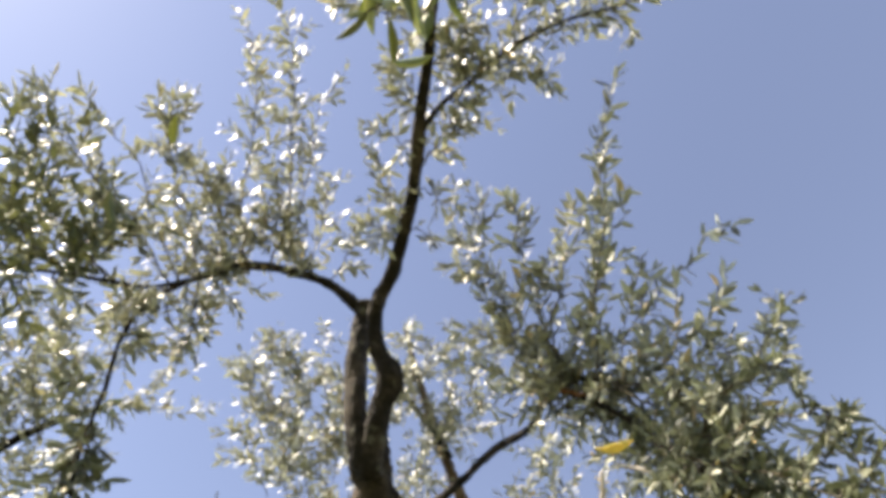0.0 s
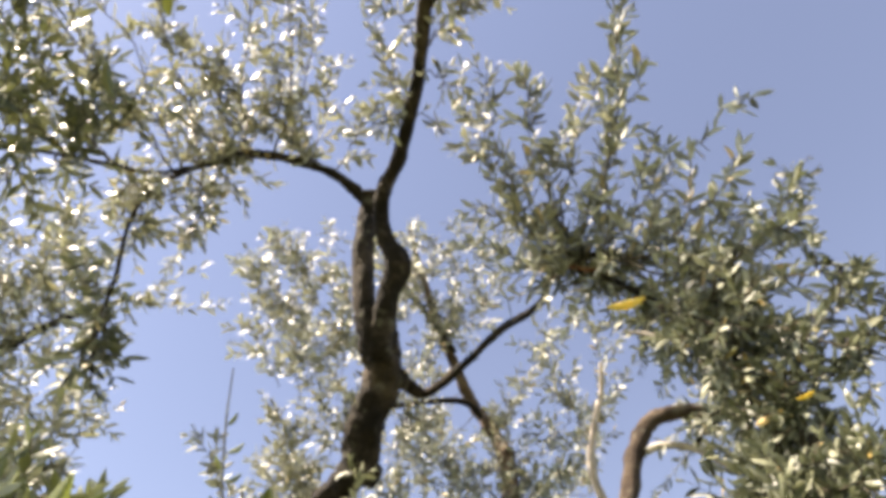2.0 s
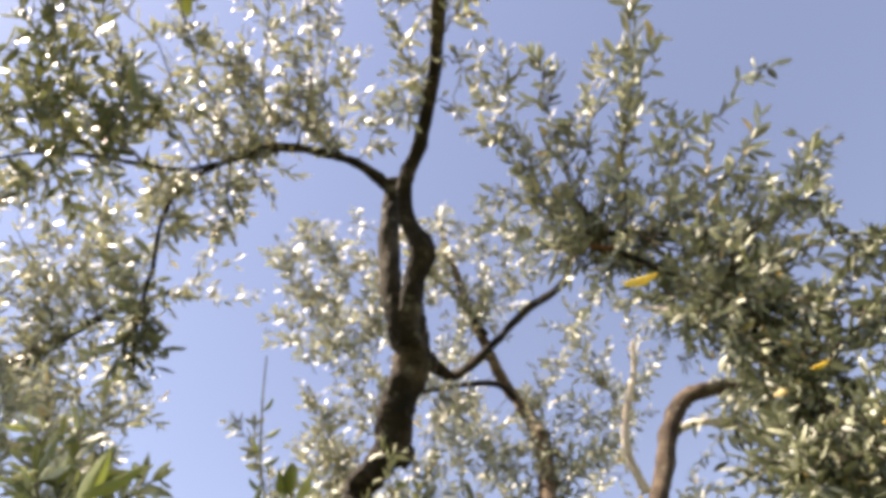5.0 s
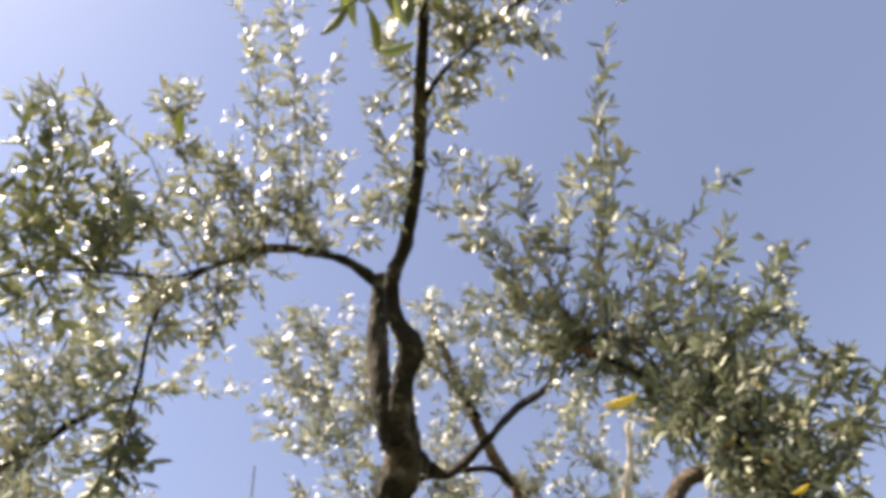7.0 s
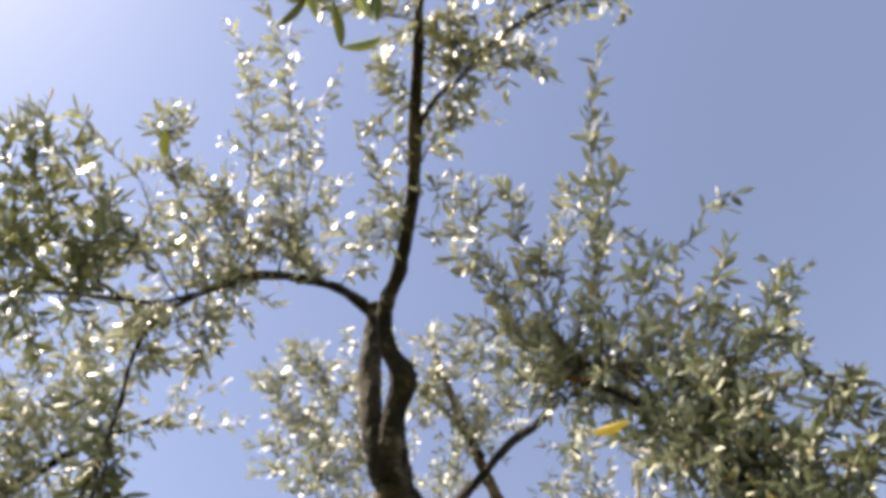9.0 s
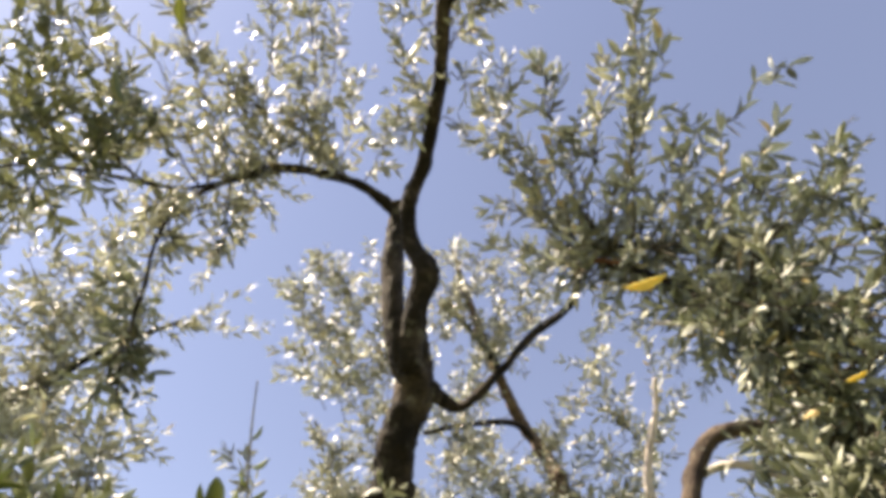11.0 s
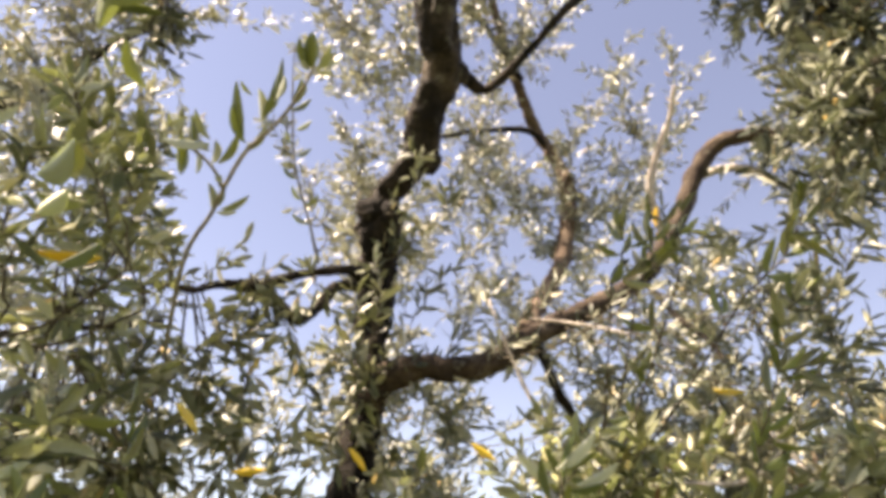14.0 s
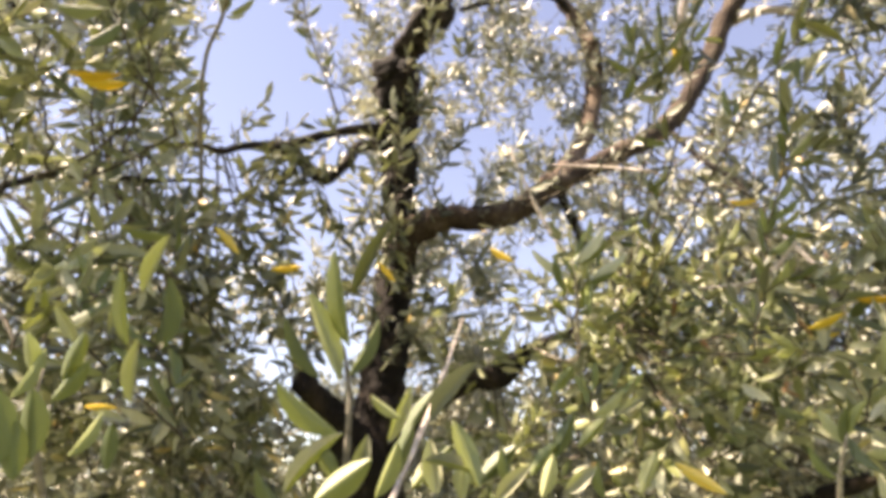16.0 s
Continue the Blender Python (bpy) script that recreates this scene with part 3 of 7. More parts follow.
def grow(rnd, owner, points, shoots, reach, leaf, near, sunny, verts, faces):
    leaves, slim = [], near or owner is right_limb
    path = glide(points, 5)
    path = path + np.array([[rnd.gauss(0, 0.006) for _ in range(3)] for _ in path])
    # the twig runs on to the nearest wood of its limb
    wood = WOOD[owner]
    reachable = np.linalg.norm(wood - path[0], axis=1)
    if 0.015 < reachable.min() < 0.75:
        root = wood[int(reachable.argmin())]
        mid = (root + path[0]) / 2 + np.array((0, 0, -0.03))
        path = np.vstack([glide([root, mid, path[0]], 4)[:-1], path])
    foot = 0.0015 + 0.00004 * shoots
    tube(verts, faces, path, np.linspace(foot * 1.6, 0.0009, len(path)), 5)
    gap = leaf * (0.5 if near else 0.4)
    shoot(rnd, leaves, path[int(len(path) * 0.45):], leaf, gap * 1.2, near, slim, sunny)
    for k in range(shoots):
        u = (k + rnd.random()) / shoots
        u = 0.12 + 0.86 * u
        i = u * (len(path) - 1)
        a, b = path[int(i)], path[min(len(path) - 1, int(i) + 1)]
        start = a + (b - a) * (i - int(i))
        along = unit(path[min(len(path) - 1, int(i) + 2)] - path[max(0, int(i) - 1)])
        out = unit(np.cross(along, np.array([rnd.gauss(0, 1) for _ in range(3)])))
        way = unit(along * rnd.uniform(0.3, 1.0) + out + np.array((0, 0, rnd.uniform(-0.1, 0.5))))
        size = reach * rnd.uniform(0.5, 1.1) * (1.15 - 0.5 * u)
        bend = np.array([rnd.gauss(0, 0.45), rnd.gauss(0, 0.45), rnd.uniform(-0.5, 0.4)])
        steps = np.linspace(0, 1, 6)
        line = start + np.outer(steps, way) * size + np.outer(steps ** 2, bend) * size * 0.5
        tube(verts, faces, line, np.linspace(0.0014, 0.0007, 6), 4)
        shoot(rnd, leaves, line, leaf, gap, near, slim, sunny)
    return leaves


spray(arch, [(-0.65, 0.86, 3.43), (-0.74, 0.66, 3.44), (-0.84, 0.47, 3.42), (-0.92, 0.26, 3.39)], 22, 0.20, leaf=0.05)
spray(arch, [(-0.54, 0.85, 3.53), (-0.64, 0.66, 3.60), (-0.69, 0.48, 3.65), (-0.69, 0.38, 3.68)], 21, 0.20, leaf=0.05)
spray(arch, [(-0.46, 0.86, 3.60), (-0.49, 0.65, 3.70), (-0.46, 0.39, 3.79), (-0.49, 0.14, 3.84)], 27, 0.15, leaf=0.05)
spray(arch, [(-0.38, 0.87, 3.61), (-0.35, 0.67, 3.77), (-0.35, 0.40, 3.86), (-0.37, 0.09, 3.92)], 32, 0.15, leaf=0.05)
spray(arch, [(-0.28, 0.91, 3.66), (-0.23, 0.76, 3.75), (-0.21, 0.59, 3.82)], 16, 0.15, leaf=0.05)
spray(arch, [(-0.28, 0.58, 3.82), (-0.27, 0.41, 3.87), (-0.17, 0.24, 3.92)], 8, 0.05, leaf=0.05)
spray(arch, [(-0.71, 0.89, 3.32), (-0.72, 0.93, 3.29), (-0.72, 0.96, 3.23)], 14, 0.12, leaf=0.05)
spray(arch, [(-0.58, 0.86, 3.51), (-0.58, 0.95, 3.43), (-0.59, 1.02, 3.34)], 15, 0.10, leaf=0.05)
spray(arch, [(-0.52, 0.86, 3.56), (-0.51, 0.91, 3.50), (-0.47, 0.95, 3.49)], 10, 0.10, leaf=0.05)
spray(arch, [(-0.73, 0.49, 3.52), (-0.81, 0.39, 3.52), (-0.88, 0.28, 3.52)], 6, 0.05, leaf=0.05)
spray(arch, [(-0.59, 0.85, 3.51), (-0.69, 0.73, 3.49), (-0.79, 0.62, 3.44)], 21, 0.18, leaf=0.05)
spray(arch, [(-0.44, 0.86, 3.61), (-0.52, 0.76, 3.61), (-0.58, 0.55, 3.66)], 21, 0.18, leaf=0.05)
spray(arch, [(-0.24, 0.93, 3.68), (-0.36, 0.81, 3.70), (-0.43, 0.69, 3.75)], 20, 0.18, leaf=0.05)
spray(arch, [(-0.65, 0.85, 3.43), (-0.69, 0.84, 3.36), (-0.75, 0.83, 3.28)], 16, 0.14, leaf=0.05)
spray(arch, [(-0.48, 0.85, 3.57), (-0.44, 0.79, 3.70), (-0.27, 0.61, 3.91)], 16, 0.17, leaf=0.05)
spray(arch, [(-0.20, 0.96, 3.69), (-0.13, 0.86, 3.76), (-0.10, 0.75, 3.81)], 14, 0.13, leaf=0.05)
spray(archleft, [(-0.74, 0.75, 3.27), (-0.80, 0.59, 3.21), (-0.87, 0.46, 3.23), (-0.89, 0.31, 3.21)], 19, 0.20, leaf=0.054)
spray(archleft, [(-0.80, 0.67, 3.16), (-0.82, 0.55, 3.09), (-0.85, 0.46, 3.05)], 15, 0.20, leaf=0.054)
spray(archleft, [(-0.84, 0.63, 3.10), (-0.85, 0.64, 3.02), (-0.89, 0.66, 2.98)], 11, 0.15, leaf=0.054)
spray(archleft, [(-0.75, 0.74, 3.25), (-0.76, 0.59, 3.23), (-0.72, 0.46, 3.25)], 15, 0.17, leaf=0.054)
spray(archleft, [(-0.84, 0.60, 3.05), (-0.88, 0.46, 2.97), (-0.91, 0.29, 3.02)], 14, 0.20, leaf=0.054)
spray(hang, [(-0.73, 0.94, 3.21), (-0.73, 0.99, 3.13), (-0.73, 1.04, 3.02), (-0.73, 1.10, 2.92)], 12, 0.09)
spray(hang, [(-0.73, 1.04, 3.02), (-0.76, 1.08, 2.93), (-0.77, 1.13, 2.86)], 7, 0.09)
spray(far_left, [(-1.86, 2.38, 4.25), (-1.82, 2.19, 4.46), (-1.81, 2.01, 4.61)], 11, 0.32, leaf=0.074)
spray(far_left, [(-1.75, 2.36, 4.35), (-1.64, 2.21, 4.55), (-1.62, 2.05, 4.69)], 11, 0.30, leaf=0.074)
spray(far_left, [(-1.59, 2.35, 4.46), (-1.38, 2.34, 4.57), (-1.15, 2.42, 4.60), (-0.93, 2.45, 4.65)], 10, 0.20, leaf=0.074)
spray(far_left, [(-1.55, 2.35, 4.48), (-1.30, 2.31, 4.64), (-1.03, 2.24, 4.80)], 5, 0.08, leaf=0.074)
spray(far_left, [(-1.93, 2.39, 4.18), (-1.72, 2.52, 4.20), (-1.48, 2.61, 4.25)], 11, 0.30, leaf=0.074)
spray(far_left, [(-2.02, 2.17, 4.33), (-1.93, 2.05, 4.50), (-1.88, 1.97, 4.60)], 11, 0.30, leaf=0.074)
spray(far_left, [(-1.92, 2.38, 4.21), (-1.85, 2.27, 4.37), (-1.68, 2.27, 4.48)], 10, 0.30, leaf=0.074)
spray(far_left, [(-2.03, 2.41, 4.08), (-1.89, 2.64, 3.93), (-1.65, 2.81, 3.90)], 14, 0.35, leaf=0.074)
spray(far_left, [(-2.03, 2.41, 4.08), (-1.75, 2.63, 4.05), (-1.45, 2.79, 4.05)], 14, 0.35, leaf=0.074)
spray(far_left, [(-2.01, 2.42, 3.81), (-2.04, 2.09, 3.96), (-1.94, 1.89, 4.21)], 10, 0.30, leaf=0.074)
spray(far_left, [(-1.72, 2.54, 3.15), (-1.59, 2.42, 3.46), (-1.47, 2.33, 3.68)], 11, 0.28, leaf=0.074)
spray(far_left, [(-1.92, 2.38, 3.17), (-1.87, 2.23, 3.44), (-1.68, 2.22, 3.64)], 11, 0.28, leaf=0.074)
spray(backstem, [(0.04, 3.26, 4.89), (-0.33, 2.83, 5.02), (-0.63, 2.22, 5.20)], 22, 0.32, leaf=0.074)
spray(backstem, [(0.01, 3.43, 4.71), (-0.40, 3.06, 4.79), (-0.70, 2.70, 4.95)], 22, 0.32, leaf=0.074)
spray(backstem, [(-0.04, 3.63, 3.69), (-0.35, 3.32, 3.82), (-0.54, 3.06, 3.99)], 20, 0.30, leaf=0.074)
spray(backstem, [(0.30, 2.75, 5.21), (0.40, 2.46, 5.29), (0.39, 2.29, 5.29)], 17, 0.28, leaf=0.074)
spray(backstem, [(0.49, 2.99, 5.11), (0.69, 2.58, 5.15), (0.69, 2.25, 5.26)], 20, 0.33, leaf=0.074)
spray(backstem, [(0.17, 3.32, 4.52), (0.32, 3.37, 4.27), (0.39, 3.46, 3.94)], 19, 0.33, leaf=0.074)
spray(backstem, [(0.85, 3.30, 4.23), (0.59, 3.30, 3.96), (0.30, 3.38, 3.70)], 22, 0.33, leaf=0.074)
spray(backstem, [(0.89, 3.31, 4.53), (1.09, 2.98, 4.67), (1.20, 2.55, 4.89)], 19, 0.30, leaf=0.074)
spray(backstem, [(1.35, 2.91, 4.31), (1.18, 2.81, 4.51), (1.14, 2.61, 4.72)], 17, 0.30, leaf=0.074)
spray(backstem, [(1.45, 2.93, 4.23), (1.46, 2.74, 4.45), (1.42, 2.48, 4.71)], 17, 0.30, leaf=0.074)
spray(backstem, [(0.89, 3.41, 3.87), (1.08, 3.16, 3.96), (1.28, 2.94, 3.98)], 20, 0.30, leaf=0.074)
spray(backstem, [(0.05, 2.64, 5.18), (0.00, 2.40, 5.25), (-0.08, 2.19, 5.27)], 14, 0.28, leaf=0.074)
spray(backstem, [(-0.23, 3.22, 4.63), (-0.17, 2.83, 4.90), (-0.18, 2.47, 5.07)], 19, 0.30, leaf=0.074)
spray(backstem, [(-0.46, 3.04, 4.66), (-0.47, 2.64, 4.90), (-0.70, 2.22, 5.19)], 14, 0.22, leaf=0.074)
spray(backstem, [(-0.55, 2.82, 4.87), (-0.61, 2.64, 4.89), (-0.76, 2.57, 4.92)], 10, 0.16, leaf=0.074)
spray(elbow, [(0.35, 0.73, 2.83), (0.28, 0.64, 2.92), (0.22, 0.55, 2.99), (0.14, 0.48, 3.04)], 5, 0.11, leaf=0.042)
spray(elbow, [(0.35, 0.73, 2.83), (0.35, 0.58, 2.87), (0.29, 0.42, 2.99), (0.25, 0.32, 3.04)], 7, 0.12, leaf=0.042)
spray(elbow, [(0.36, 0.68, 2.80), (0.41, 0.52, 2.83), (0.42, 0.39, 2.90), (0.37, 0.29, 2.96)], 8, 0.12, leaf=0.042)
spray(elbow, [(0.42, 0.50, 2.84), (0.43, 0.32, 2.92), (0.41, 0.19, 2.99), (0.42, 0.02, 3.02)], 7, 0.06, leaf=0.042)
spray(elbow, [(0.39, 0.66, 2.80), (0.48, 0.51, 2.80), (0.50, 0.36, 2.88)], 8, 0.12, leaf=0.042)
spray(elbow, [(0.48, 0.52, 2.80), (0.57, 0.41, 2.85), (0.64, 0.33, 2.88), (0.69, 0.28, 2.89)], 3, 0.05, leaf=0.042)
spray(elbow, [(0.40, 0.66, 2.77), (0.52, 0.54, 2.73), (0.59, 0.44, 2.72), (0.65, 0.35, 2.80)], 3, 0.07, leaf=0.042)
spray(elbow_low, [(0.39, 0.69, 2.78), (0.48, 0.57, 2.62), (0.56, 0.41, 2.55), (0.61, 0.28, 2.53)], 17, 0.13, leaf=0.03, sunny=0.1)
spray(elbow_low, [(0.46, 0.56, 2.57), (0.53, 0.46, 2.46), (0.56, 0.33, 2.38), (0.56, 0.32, 2.31)], 17, 0.10, leaf=0.028, sunny=0.1)
spray(elbow, [(0.35, 0.74, 2.89), (0.26, 0.61, 3.00), (0.19, 0.48, 3.09), (0.20, 0.37, 3.14)], 5, 0.09, leaf=0.042)
spray(elbow_low, [(0.46, 0.51, 2.47), (0.50, 0.42, 2.36), (0.54, 0.38, 2.27), (0.58, 0.34, 2.26)], 25, 0.13, leaf=0.028, sunny=0.1)
spray(elbow, [(0.35, 0.75, 2.88), (0.27, 0.75, 2.97), (0.17, 0.78, 3.03)], 5, 0.11, leaf=0.042)
spray(elbow, [(0.38, 0.62, 2.84), (0.33, 0.54, 2.90), (0.33, 0.46, 2.96)], 7, 0.11, leaf=0.042)
spray(elbow, [(0.50, 0.51, 2.58), (0.53, 0.44, 2.62), (0.58, 0.36, 2.57)], 7, 0.11, leaf=0.038)
spray(elbow, [(0.42, 0.65, 2.73), (0.48, 0.57, 2.70), (0.53, 0.46, 2.68)], 15, 0.12, leaf=0.038)
spray(elbow_low, [(0.52, 0.47, 2.53), (0.56, 0.37, 2.51), (0.58, 0.32, 2.45)], 17, 0.10, leaf=0.028, sunny=0.1)
spray(elbow, [(0.40, 0.64, 2.84), (0.49, 0.66, 2.69), (0.55, 0.60, 2.57)], 17, 0.15, leaf=0.038)
spray(elbow, [(0.44, 0.56, 2.71), (0.51, 0.49, 2.59), (0.55, 0.46, 2.45)], 17, 0.15, leaf=0.038)
spray(elbow_low, [(0.56, 0.74, 2.67), (0.62, 0.69, 2.53), (0.64, 0.61, 2.41)], 22, 0.15, leaf=0.028, sunny=0.1)
spray(elbow_low, [(0.62, 0.70, 2.59), (0.66, 0.71, 2.47), (0.69, 0.69, 2.38)], 21, 0.13, leaf=0.028, sunny=0.1)
spray(elbow, [(0.45, 0.54, 2.72), (0.53, 0.42, 2.68), (0.57, 0.39, 2.54)], 8, 0.14, leaf=0.038)
spray(elbow_low, [(0.52, 0.50, 2.29), (0.54, 0.43, 2.26), (0.56, 0.36, 2.25)], 15, 0.08, leaf=0.028, sunny=0.1)
spray(elbow_low, [(0.46, 0.55, 2.19), (0.49, 0.47, 2.17), (0.53, 0.40, 2.16)], 24, 0.09, leaf=0.028, sunny=0.1)
spray(elbow_low, [(0.46, 0.54, 2.14), (0.49, 0.47, 2.13), (0.52, 0.41, 2.11)], 24, 0.10, leaf=0.028, sunny=0.1)
spray(elbow_low, [(0.47, 0.52, 2.11), (0.50, 0.48, 2.10), (0.53, 0.42, 2.08)], 20, 0.10, leaf=0.028, sunny=0.1)
spray(elbow_low, [(0.57, 0.40, 2.34), (0.59, 0.35, 2.36), (0.60, 0.32, 2.37)], 6, 0.04, leaf=0.028, sunny=0.1)
spray(elbow_low, [(0.57, 0.52, 2.54), (0.58, 0.51, 2.44), (0.58, 0.48, 2.34)], 33, 0.10, leaf=0.028, sunny=0.1)
spray(elbow_low, [(0.55, 0.57, 2.44), (0.58, 0.56, 2.36), (0.60, 0.52, 2.28)], 38, 0.10, leaf=0.028, sunny=0.1)
spray(elbow_low, [(0.57, 0.63, 2.38), (0.59, 0.60, 2.31), (0.61, 0.56, 2.23)], 38, 0.10, leaf=0.028, sunny=0.1)
spray(elbow_low, [(0.59, 0.68, 2.31), (0.61, 0.65, 2.24), (0.61, 0.61, 2.18)], 33, 0.10, leaf=0.028, sunny=0.1)
spray(elbow_low, [(0.55, 0.60, 2.57), (0.59, 0.58, 2.48), (0.61, 0.54, 2.42)], 25, 0.10, leaf=0.028, sunny=0.1)
spray(elbow_low, [(0.64, 0.76, 2.25), (0.66, 0.68, 2.23), (0.63, 0.57, 2.20)], 26, 0.10, leaf=0.028, sunny=0.1)
spray(elbow, [(0.53, 0.59, 2.65), (0.56, 0.57, 2.58), (0.58, 0.53, 2.52)], 17, 0.10, leaf=0.038)
spray(topbranch, [(0.13, 0.27, 3.66), (0.22, 0.20, 3.68), (0.33, 0.09, 3.69), (0.46, -0.00, 3.67)], 23, 0.13, leaf=0.054)
spray(topbranch, [(0.28, 0.13, 3.68), (0.37, 0.16, 3.66), (0.47, 0.17, 3.63)], 14, 0.09, leaf=0.054)
spray(topbranch, [(0.39, 0.04, 3.68), (0.49, -0.02, 3.66), (0.62, -0.08, 3.62)], 14, 0.11, leaf=0.054)
spray(topbranch, [(0.21, 0.21, 3.68), (0.17, 0.07, 3.70), (0.22, -0.12, 3.71)], 20, 0.15, leaf=0.054)
spray(topbranch, [(0.16, 0.25, 3.66), (0.20, 0.28, 3.65), (0.22, 0.35, 3.63)], 8, 0.07, leaf=0.054)
spray(topbranch, [(0.33, 0.09, 3.69), (0.34, -0.05, 3.70), (0.42, -0.18, 3.69)], 16, 0.14, leaf=0.054)
spray(topbranch, [(0.58, -0.05, 3.63), (0.64, -0.01, 3.61), (0.66, 0.02, 3.60)], 5, 0.05, leaf=0.054)
spray(stem, [(0.08, 0.06, 3.69), (-0.05, 0.04, 3.70), (-0.17, 0.01, 3.70), (-0.26, -0.01, 3.69)], 18, 0.12, leaf=0.054)
spray(stem, [(0.06, 0.40, 3.62), (-0.01, 0.39, 3.63), (-0.11, 0.35, 3.64)], 9, 0.07, leaf=0.054)
spray(stem, [(0.07, 0.47, 3.60), (0.14, 0.36, 3.63), (0.18, 0.26, 3.65)], 10, 0.08, leaf=0.054)
spray(stem, [(0.06, 0.59, 3.56), (-0.00, 0.65, 3.55), (-0.07, 0.70, 3.56)], 10, 0.10, leaf=0.054)
spray(stem, [(0.07, 0.52, 3.58), (0.14, 0.53, 3.52), (0.21, 0.55, 3.48)], 9, 0.08, leaf=0.054)
spray(stem, [(0.05, 0.65, 3.53), (-0.02, 0.56, 3.57), (-0.07, 0.44, 3.61)], 8, 0.07, leaf=0.054)
spray(stem, [(0.07, 0.27, 3.66), (0.01, 0.23, 3.67), (-0.04, 0.17, 3.68)], 10, 0.08, leaf=0.054)
spray(stem, [(0.07, -0.05, 3.70), (-0.04, -0.10, 3.71), (-0.14, -0.13, 3.71)], 17, 0.13, leaf=0.054)
spray(stem, [(0.07, -0.08, 3.70), (0.14, -0.17, 3.70), (0.22, -0.27, 3.69)], 17, 0.13, leaf=0.054)
spray(stem, [(0.05, 0.63, 3.53), (0.11, 0.66, 3.52), (0.15, 0.67, 3.51)], 5, 0.06, leaf=0.054)
spray(stem, [(0.06, 0.19, 3.67), (0.13, 0.12, 3.68), (0.18, 0.02, 3.69)], 13, 0.10, leaf=0.054)
spray(stem, [(0.01, -0.21, 2.56), (-0.02, -0.15, 2.49), (-0.05, -0.10, 2.46)], 5, 0.05, leaf=0.062, near=True)
spray(stem, [(0.06, -0.20, 2.60), (0.02, -0.14, 2.54), (-0.01, -0.09, 2.50)], 5, 0.05, leaf=0.056, near=True)
spray(leftlow, [(-0.50, 1.37, 2.17), (-0.51, 1.33, 1.99), (-0.56, 1.24, 1.84)], 9, 0.15, leaf=0.062, sunny=0.5)
spray(leftlow, [(-0.44, 1.40, 2.16), (-0.41, 1.42, 1.99), (-0.45, 1.39, 1.85)], 8, 0.14, leaf=0.062, sunny=0.5)
spray(leftlow, [(-0.35, 1.54, 2.26), (-0.31, 1.57, 2.10), (-0.36, 1.56, 1.94)], 8, 0.12, leaf=0.062, sunny=0.4)
spray(leftlow, [(-0.45, 1.30, 1.78), (-0.50, 1.24, 1.70), (-0.54, 1.18, 1.59)], 11, 0.15, leaf=0.062, sunny=0.5)
spray(leftlow, [(-0.41, 1.38, 1.72), (-0.43, 1.39, 1.63), (-0.46, 1.33, 1.56)], 12, 0.13, leaf=0.062, sunny=0.4)
spray(leftlow, [(-0.55, 1.32, 1.96), (-0.60, 1.22, 2.00), (-0.63, 1.15, 2.00)], 8, 0.15, leaf=0.062, sunny=0.5)
spray(leftlow, [(-0.58, 1.35, 1.82), (-0.62, 1.26, 1.87), (-0.67, 1.16, 1.91)], 8, 0.16, leaf=0.062, sunny=0.5)
spray(leftlow, [(-0.60, 1.26, 1.70), (-0.66, 1.21, 1.76), (-0.70, 1.11, 1.81)], 8, 0.16, leaf=0.062, sunny=0.5)
spray(leftlow, [(-0.55, 1.38, 2.11), (-0.59, 1.29, 2.13), (-0.64, 1.23, 2.09)], 7, 0.12, leaf=0.062, sunny=0.5)
spray(leftlow, [(-0.40, 1.51, 1.89), (-0.48, 1.46, 1.98), (-0.51, 1.36, 2.06)], 6, 0.13, leaf=0.062, sunny=0.5)
spray(leftlow, [(-0.32, 1.49, 2.44), (-0.36, 1.49, 2.34), (-0.39, 1.49, 2.24)], 8, 0.10, leaf=0.062, sunny=0.4)
spray(leftlow, [(-0.46, 1.43, 2.39), (-0.49, 1.43, 2.29), (-0.51, 1.43, 2.19)], 8, 0.10, leaf=0.062, sunny=0.4)
spray(leftlow, [(-0.55, 1.35, 2.35), (-0.52, 1.34, 2.38), (-0.48, 1.33, 2.41)], 5, 0.06, leaf=0.062, sunny=0.4)
spray(leftlow, [(-0.59, 1.26, 2.30), (-0.62, 1.21, 2.32), (-0.59, 1.19, 2.37)], 5, 0.07, leaf=0.062, sunny=0.4)
spray(leftlow, [(-0.43, 1.44, 2.39), (-0.41, 1.47, 2.31), (-0.44, 1.48, 2.23)], 6, 0.09, leaf=0.062, sunny=0.4)
spray(left_near, [(-0.65, 0.89, 1.97), (-0.59, 0.78, 2.00), (-0.56, 0.68, 2.07), (-0.49, 0.60, 2.12)], 7, 0.12, leaf=0.058, sunny=0.5)
spray(left_near, [(-0.64, 1.00, 2.03), (-0.56, 0.82, 2.08), (-0.48, 0.72, 2.18)], 7, 0.12, leaf=0.058, sunny=0.5)
spray(left_near, [(-0.64, 1.16, 2.10), (-0.60, 0.99, 2.20), (-0.53, 0.89, 2.29), (-0.48, 0.84, 2.36)], 7, 0.12, leaf=0.058, sunny=0.5)
spray(left_near, [(-0.56, 1.19, 2.22), (-0.60, 1.01, 2.06), (-0.62, 0.85, 1.96)], 8, 0.13, leaf=0.058, sunny=0.5)
spray(left_near, [(-0.55, 1.09, 1.95), (-0.58, 1.05, 1.87), (-0.61, 1.00, 1.77)], 8, 0.14, leaf=0.058, sunny=0.5)
spray(left_near, [(-0.63, 0.80, 1.92), (-0.58, 0.66, 1.97), (-0.52, 0.57, 2.04)], 7, 0.13, leaf=0.058, sunny=0.5)
